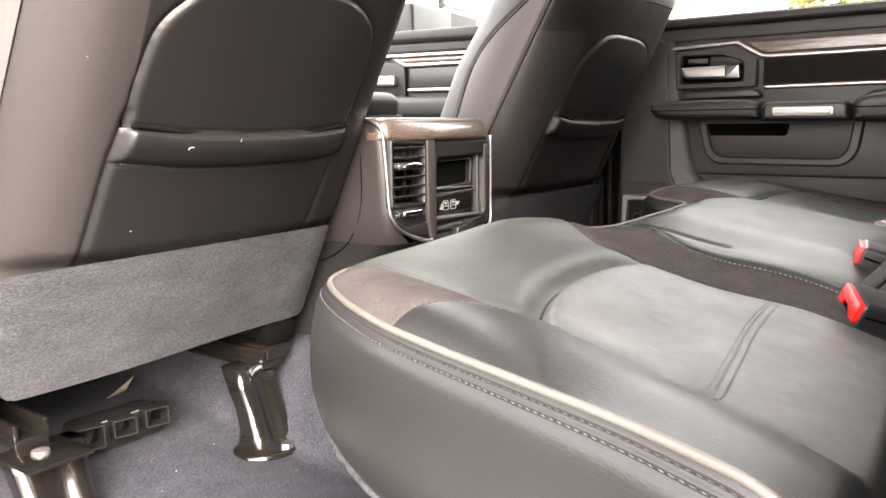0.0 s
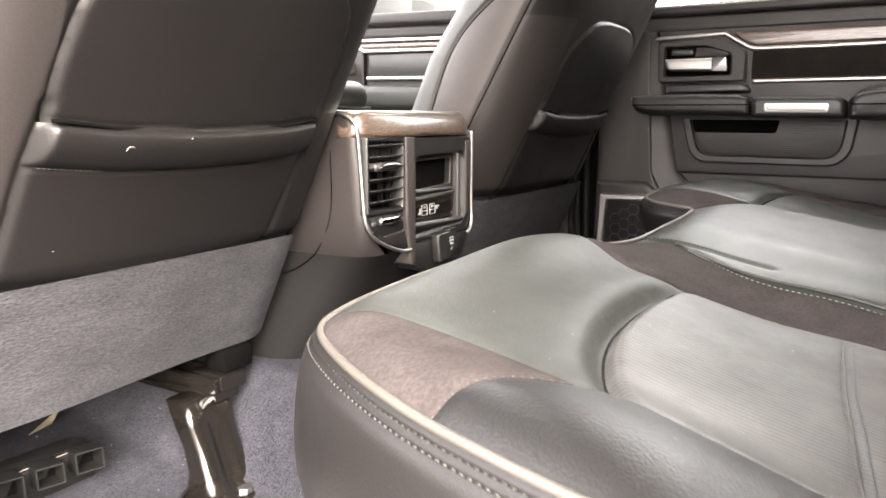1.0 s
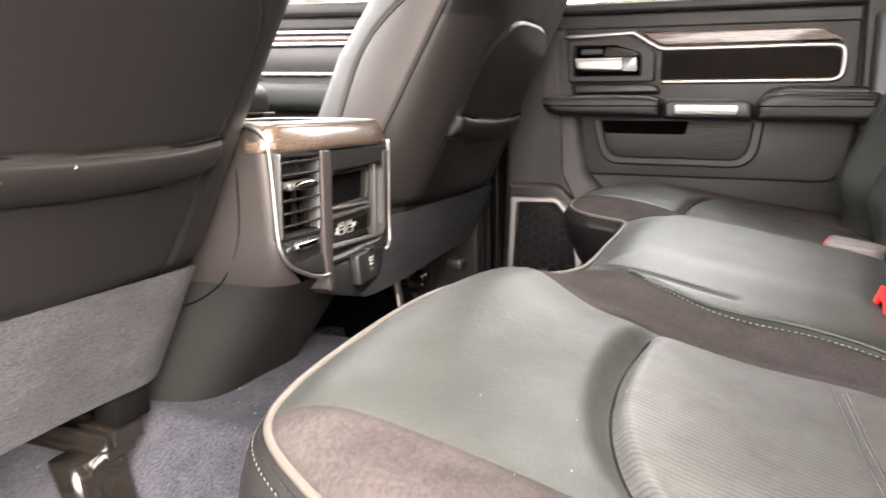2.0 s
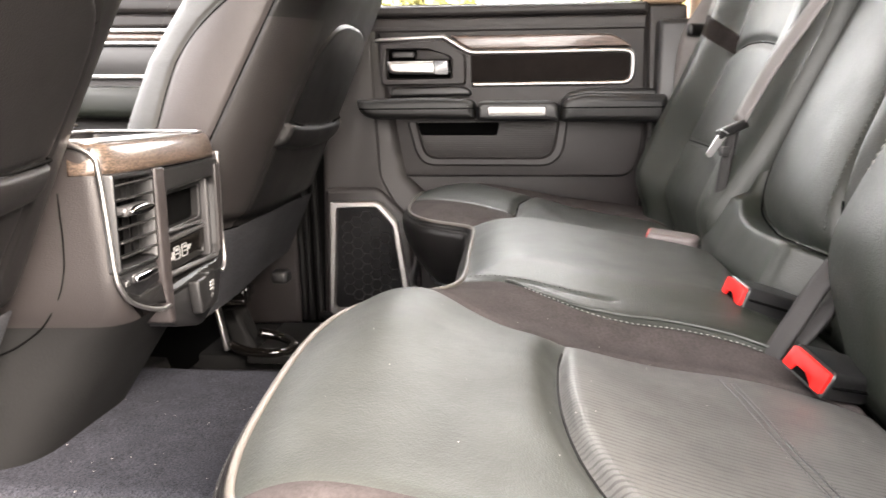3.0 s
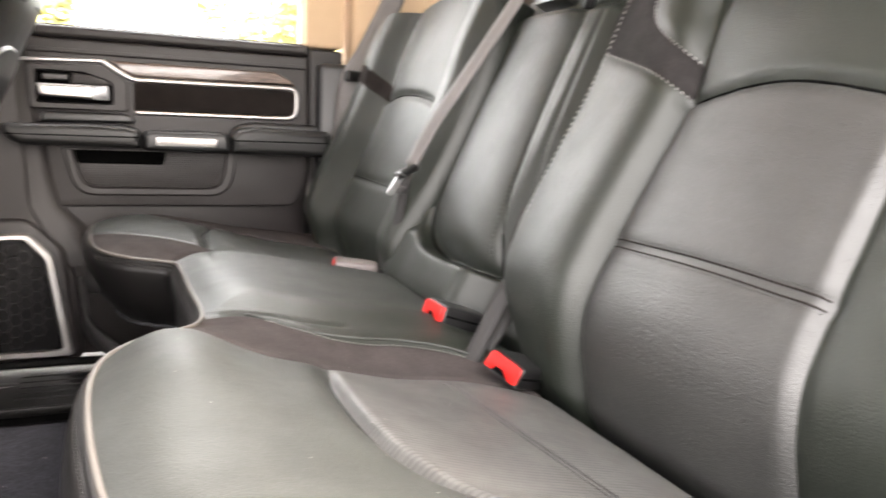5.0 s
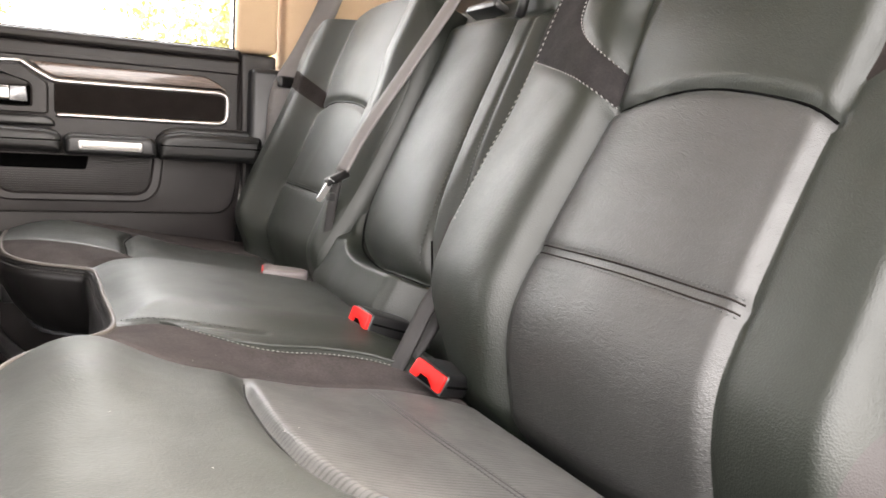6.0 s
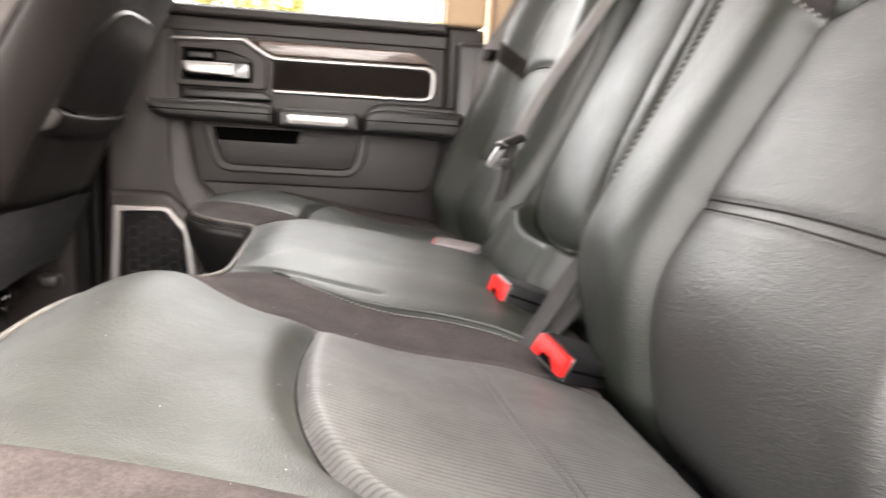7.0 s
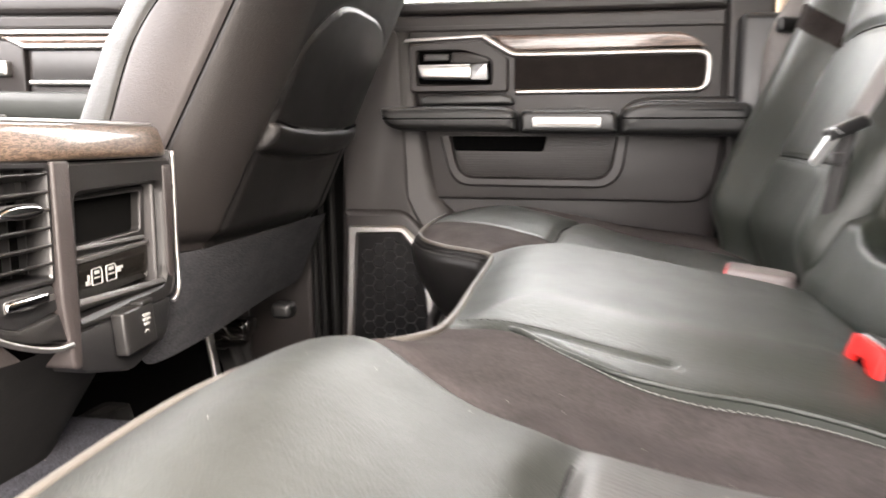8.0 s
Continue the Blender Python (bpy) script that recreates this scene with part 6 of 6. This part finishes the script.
part("bay_brow", slab(rounded([(0.019, 0.3570), (0.1405, 0.3600), (0.1400, 0.3555), (0.019, 0.3520)], 0.001), on_face, -0.018, -0.0020, 0.001), PLASTIC_MID, console)
usb = part("port_panel", slab(rounded([(0.0195, 0.3515), (0.1400, 0.3550), (0.1400, 0.3235), (0.0195, 0.3190)], 0.003), on_face, -0.018, -0.0035, 0.0015), GLOSS_BLACK, console, "black charging port panel")
for xx in (0.0590, 0.0795):
    po_ = rounded([(xx - 0.0078, 0.3454), (xx + 0.0060, 0.3458), (xx + 0.0078, 0.3411), (xx + 0.0078, 0.3306), (xx - 0.0078, 0.3303), (xx - 0.0078, 0.3408)], 0.002, 3)
    pi2 = rounded([(xx - 0.0064, 0.3446), (xx + 0.0050, 0.3449), (xx + 0.0064, 0.3408), (xx + 0.0064, 0.3314), (xx - 0.0064, 0.3312), (xx - 0.0064, 0.3405)], 0.0015, 3)
    port = part("port", slab(pi2, on_face, -0.0045, -0.0033, 0.0004), VOID, usb)
    part("port_outline", frame_slab(po_, pi2, on_face, -0.004, -0.0028, 0.0003), WHITE_PRINT, port, "white outline")
    part("port_tongue", slab([(xx - 0.0036, 0.3431), (xx + 0.0030, 0.3433), (xx + 0.0034, 0.3402), (xx - 0.0036, 0.3400)], on_face, -0.0035, -0.0028, 0.0002), WHITE_PRINT, port)
    part("port_tongue", slab([(xx - 0.0044, 0.3375), (xx + 0.0044, 0.3376), (xx + 0.0044, 0.3363), (xx - 0.0044, 0.3362)], on_face, -0.0035, -0.0028, 0.0002), WHITE_PRINT, port)
for xx, zz, ww, hh in ((0.0465, 0.3339, 0.0034, 0.0018), (0.0475, 0.3375, 0.0014, 0.0034), (0.0925, 0.3405, 0.0044, 0.0014), (0.0910, 0.3378, 0.0028, 0.0014)):
    part("print_mark", slab([(xx - ww, zz + hh), (xx + ww, zz + hh), (xx + ww, zz - hh), (xx - ww, zz - hh)], on_face, -0.0038, -0.0028, 0.0002), WHITE_PRINT, console)
part("bay_ledge", moved(box((0.018, -0.016, -0.003), (0.148, 0.012, 0.003), 0.002), pose(0, 0.006, 0.3165, -30, 2, 0)), PLASTIC_MID, console, "sloping ledge")
part("lower_chin", slab(rounded([(-0.002, 0.298), (0.162, 0.300), (0.150, 0.262), (0.090, 0.243), (0.020, 0.262)], 0.008), on_face, -0.03, 0.007, 0.005), PLASTIC_DARK, console)
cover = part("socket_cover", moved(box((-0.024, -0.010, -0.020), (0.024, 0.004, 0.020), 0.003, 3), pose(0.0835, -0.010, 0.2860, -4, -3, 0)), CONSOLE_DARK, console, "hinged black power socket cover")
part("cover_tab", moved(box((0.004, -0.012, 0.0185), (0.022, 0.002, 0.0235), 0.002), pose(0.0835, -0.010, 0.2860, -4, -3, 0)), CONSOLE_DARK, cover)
for xx, zz, ww, hh in ((0.092, 0.2970, 0.0050, 0.0013), (0.092, 0.2930, 0.0054, 0.0013), (0.092, 0.2885, 0.0038, 0.0013)):
    part("print_bar", box((xx - ww, -0.0212, zz - hh), (xx + ww, -0.0196, zz + hh), 0.0003, 1), WHITE_PRINT, cover)
mark = frame_slab([(0.092 + 0.0046 * math.cos(a), 0.2785 + 0.0052 * math.sin(a)) for a in np.linspace(0, math.tau, 17)[:-1]], [(0.092 + 0.0030 * math.cos(a), 0.2785 + 0.0036 * math.sin(a)) for a in np.linspace(0, math.tau, 17)[:-1]], on_face, 0.0195, 0.0215, 0.0004)
part("print_ring", mark, WHITE_PRINT, cover)

# ---- seat belts and buckles on the rear bench ----
def ribbon(name, path, width, mat_, parent, face=(0, 1, 0), thick=0.0012, label=""):
    w = width / 2
    return mesh_ob(name, *sweep(path, [(-w, -thick), (-w * 0.4, -thick * 1.2), (w * 0.4, -thick * 1.2), (w, -thick), (w, thick), (w * 0.4, thick * 1.2), (-w * 0.4, thick * 1.2), (-w, thick)], up=face), mat_, parent, label)


def buckle(x, y, z, yaw, pitch, roll, label, pale=False, size=1.0):
    ob = thing("seat_belt_buckle", label, "buckle", "buckles on the bench")
    m_ = pose(x, y, z, pitch, roll, yaw) @ Matrix.Scale(size, 4)
    body = rounded([(-0.023, 0.0), (0.023, 0.0), (0.021, -0.062), (0.013, -0.076), (-0.013, -0.076), (-0.021, -0.062)], [0.004, 0.004, 0.012, 0.008, 0.008, 0.012])
    shell = BUCKLE_PALE if pale else PLASTIC_DARK
    part("body", moved(slab(body, lambda a, b, d: (a, b, d), -0.012, 0.012, 0.006, 4), m_), shell, ob)
    part("side_line", moved(box((-0.0238, -0.060, -0.0012), (0.0238, -0.004, 0.0012), 0.0005, 1), m_), VOID if not pale else PLASTIC_MID, ob)
    button = rounded([(-0.0205, 0.0095), (0.0205, 0.0095), (0.0215, -0.0095), (0.011, -0.0095), (0.0095, -0.0028), (-0.0095, -0.0028), (-0.011, -0.0095), (-0.0215, -0.0095)], [0.003, 0.003, 0.002, 0.001, 0.002, 0.002, 0.001, 0.002], 3)
    part("release_button", moved(slab(button, lambda a, b, d: (a, d, b), -0.004, 0.0010 if pale else 0.004, 0.0008), m_), RED, ob, "red release button")
    part("slot", moved(box((-0.0125, -0.002, -0.0095), (0.0125, 0.0015, -0.0035), 0.0005, 1), m_), VOID, ob, "tongue slot")
    ribbon("stalk", [m_ @ Vector(p) for p in ((0, -0.065, 0), (0.002, -0.09, -0.004), (0.004, -0.12, -0.016))], 0.026, PLASTIC_DARK, ob, face=(0, 0, 1), thick=0.003)
    return ob


buckle(-0.183, -0.584, 0.3090, 25, 18, -20, "black seat belt buckle with red button lying on the near cushion", size=0.90)
buckle(-0.036, -0.571, 0.3310, 8, 18, -6, "black seat belt buckle with red button on the middle cushion", size=0.88)
buckle(0.333, -0.554, 0.3140, -14, 6, -3, "pale grey seat belt buckle lying on the far cushion", pale=True, size=0.93)

latch = thing("latch_strap", "dark webbing latch strap between the rear backrests", "strap")
ribbon("strap", spline([(-0.132, -0.560, 0.272), (-0.120, -0.580, 0.300), (-0.108, -0.600, 0.325), (-0.098, -0.620, 0.352), (-0.085, -0.650, 0.385), (-0.070, -0.680, 0.41)], 6), 0.017, STRAP, latch, face=(-0.6, 0.7, 0.4), thick=0.0025)
ribbon("strap", spline([(-0.100, -0.605, 0.300), (-0.092, -0.628, 0.325), (-0.080, -0.650, 0.350)], 6), 0.014, STRAP, latch, face=(-0.6, 0.7, 0.4), thick=0.003)
part("gusset", moved(slab(rounded([(-0.016, -0.04), (0.020, -0.024), (0.022, 0.034), (0.004, 0.046), (-0.012, 0.034)], 0.009), lambda a, b, d: (a, d, b), 0.0, 0.015, 0.006, 3), pose(-0.048, -0.684, 0.410, 28, 0, 20)), SUEDE, latch, "dark folded gusset")

belt = thing("seat_belt", "grey webbing seat belt with metal tongue hanging over the centre backrest", "seat belt")
upper_belt = spline([(0.200, -0.832, 0.80), (0.205, -0.762, 0.69), (0.220, -0.708, 0.60), (0.236, -0.674, 0.54), (0.248, -0.644, 0.476)], 8)
ribbon("webbing", upper_belt, 0.021, WEBBING, belt, face=(-0.6, 0.8, 0.45))
# Same belt below the tongue, given darker webbing as its shade.
shaded_belt = spline([(0.250, -0.640, 0.468), (0.253, -0.633, 0.42), (0.256, -0.629, 0.37), (0.258, -0.622, 0.305)], 8)
ribbon("webbing", shaded_belt, 0.013, STRAP, belt, face=(-0.8, 0.7, 0.2), thick=0.003)
part("tongue_grip", moved(box((-0.022, -0.005, -0.006), (0.022, 0.005, 0.006), 0.003, 3), pose(0.238, -0.634, 0.468, 0, -20, -70)), PLASTIC_DARK, belt)
part("tongue_plate", moved(slab(rounded([(-0.0055, 0.0), (0.0055, 0.0), (0.0050, -0.034), (0.002, -0.037), (-0.004, -0.035)], 0.0012), lambda a, b, d: (a, d, b), -0.0012, 0.0012, 0.0006), pose(0.230, -0.624, 0.466, 12, 30, -70)), TONGUE, belt, "bright metal belt tongue")
part("stop_button", moved(box((-0.012, -0.004, -0.006), (0.012, 0.004, 0.006), 0.003), pose(0.249, -0.633, 0.440, 0, 0, -60)), PLASTIC_MID, belt)

side_belt = thing("seat_belt", "grey webbing shoulder belt beside the far rear pillar", "seat belt")
ribbon("webbing", spline([(0.780, -0.86, 0.98), (0.780, -0.795, 0.80), (0.778, -0.745, 0.695), (0.776, -0.700, 0.61), (0.770, -0.690, 0.50)], 8), 0.046, WEBBING, side_belt, face=(-0.9, 0.4, 0.1))
part("guide", moved(box((-0.030, -0.008, -0.012), (0.030, 0.008, 0.012), 0.006, 3), pose(0.77, -0.712, 0.63, 0, 0, -60)), PLASTIC_DARK, side_belt)
part("anchor", moved(box((-0.006, -0.003, -0.02), (0.006, 0.003, 0.02), 0.002), pose(0.785, -0.692, 0.575, 0, 10, -60)), CHROME, side_belt, "bright metal anchor")

# lint on the driver seat back
for k, (x, z, bow, out) in enumerate(((-0.3966, 0.4385, 0.0026, 0.0125), (-0.4376, 0.3537, 0.0009, 0.0), (-0.3468, 0.3452, 0.0009, 0.0), (-0.5191, 0.523, 0.0010, 0.0), (-0.336, 0.447, 0.0012, 0.0122), (-0.30, 0.385, 0.0008, 0.0))):
    arc = np.linspace(0.6 + k, 0.6 + k + (3.0 if k in (0, 4) else 1.2), 9)
    tube("lint", [(x + bow * 1.4 * math.cos(a), 0.007 + 0.5 * (0.461 - z - bow * math.sin(a)) - out - 0.0012, z + bow * math.sin(a)) for a in arc], 0.0002, FLECK, driver, "white thread of lint", up=(0, 1, 0.3), n=5)

# crumbs on the leather and floor
rng = np.random.default_rng(7)
crumb = thing("crumb", "white crumb lying on the near cushion", "litter")
mesh_ob("grain", [(-0.4356, -0.2860, 0.3520), (-0.4332, -0.2845, 0.3520), (-0.4336, -0.2832, 0.3522), (-0.4363, -0.2852, 0.3522), (-0.4350, -0.2848, 0.3535)], [(0, 1, 4), (1, 2, 4), (2, 3, 4), (3, 0, 4), (0, 3, 2, 1)], FLECK, crumb, smooth=False)
dv, df = [], []


def grain(p, r):
    base_ = len(dv)
    for k in range(4):
        a = k * math.pi / 2 + rng.uniform(0, 1)
        dv.append((p[0] + r * math.cos(a), p[1] + r * math.sin(a), p[2]))
    dv.append((p[0], p[1], p[2] + r * 0.7))
    df.extend([(base_ + k, base_ + (k + 1) % 4, base_ + 4) for k in range(4)])


for _ in range(40):
    x, y = rng.uniform(-0.55, -0.12), rng.uniform(-0.60, -0.24)
    if inside(np.array([x]), np.array([y]), RIM)[0] > 0.03:
        grain((x, y, float(cushion_height(np.array([x]), np.array([y]))[0]) + 0.0002), rng.uniform(0.0002, 0.0005))
for _ in range(120):
    x, y = rng.uniform(-0.55, 0.15), rng.uniform(-0.25, 0.5)
    grain((x, y, float(hump(np.array([x]), np.array([y]))[0]) + 0.0006), rng.uniform(0.0003, 0.0009))
dust = mesh_ob("dust", dv, df, FLECK, None, smooth=False)
tagged(dust, "pale crumbs and dust on leather and carpet", "dust", kind="stuff")

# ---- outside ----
# Unseen ground, made pale to throw light up into the cab.
ground = part("ground", box((-90, -90, -0.95), (90, 90, -0.75), 0.0), PALE_GROUND, None)
tagged(ground, "unseen pale ground around the truck, bounces light", "ground", kind="structure")


def tree(x, y, high, wide, seed):
    r = np.random.default_rng(seed)
    ob = thing("tree", "autumn tree with yellow-green leaves beyond the car park", "tree", "trees outside")
    pts = [(x, y, -0.8), (x + 0.1, y, high * 0.25), (x + r.uniform(-0.2, 0.2), y + r.uniform(-0.2, 0.2), high * 0.6)]
    p, t, s, nn = frames_along(spline(pts, 5), (1, 0, 0))
    v, f = [], []
    for i in range(len(p)):
        rad = 0.16 * (1 - 0.75 * i / len(p))
        v += [p[i] + s[i] * rad * math.cos(a) + nn[i] * rad * math.sin(a) for a in np.linspace(0, math.tau, 9)[:-1]]
    for i in range(len(p) - 1):
        f += [(i * 8 + k, i * 8 + (k + 1) % 8, (i + 1) * 8 + (k + 1) % 8, (i + 1) * 8 + k) for k in range(8)]
    mesh_ob("trunk", v, f, BARK, ob)
    for k in range(6):
        a = r.uniform(0, math.tau)
        q = np.array([(x, y, high * (0.25 + 0.05 * k)), (x + wide * 0.5 * math.cos(a), y + wide * 0.5 * math.sin(a), high * (0.5 + 0.06 * k))])
        tube("limb", spaced(q, 0.3), 0.05, BARK, ob, up=(1, 0.2, 0), n=6)
    v, f = [], []
    clumps = r.normal(size=(64, 3)) * [wide * 0.42, wide * 0.42, high * 0.19] + [x, y, high * 0.60]
    for c in clumps:
        for q in r.normal(size=(110, 3)) * wide * 0.12 + c:
            d, e = r.normal(size=3), r.normal(size=3)
            d, e = d / np.linalg.norm(d) * 0.11, e / np.linalg.norm(e) * 0.08
            b0 = len(v)
            v += [q - d, q + e, q + d, q - e]
            f.append((b0, b0 + 1, b0 + 2, b0 + 3))
    tagged(mesh_ob("crown", v, f, FOLIAGE, ob, smooth=False), kind="stuff")


tree(17, 1.35, 4.2, 1.35, 1)
tree(18, -5.4, 4.7, 3.0, 2)
tree(19, 8.3, 5.0, 1.8, 3)
tree(20, -13.0, 7.0, 3.0, 4)
tree(15, 16.0, 6.5, 3.0, 5)

post_out = thing("post", "slim white post beyond the car park", "post")
tube("shaft", [(16.5, 1.35, -0.75), (16.5, 1.35, 4.5)], 0.045, WHITE_PAINT, post_out, up=(1, 0, 0), n=10)
part("foot", box((16.42, 1.27, -0.76), (16.58, 1.43, -0.70), 0.01), WHITE_PAINT, post_out)
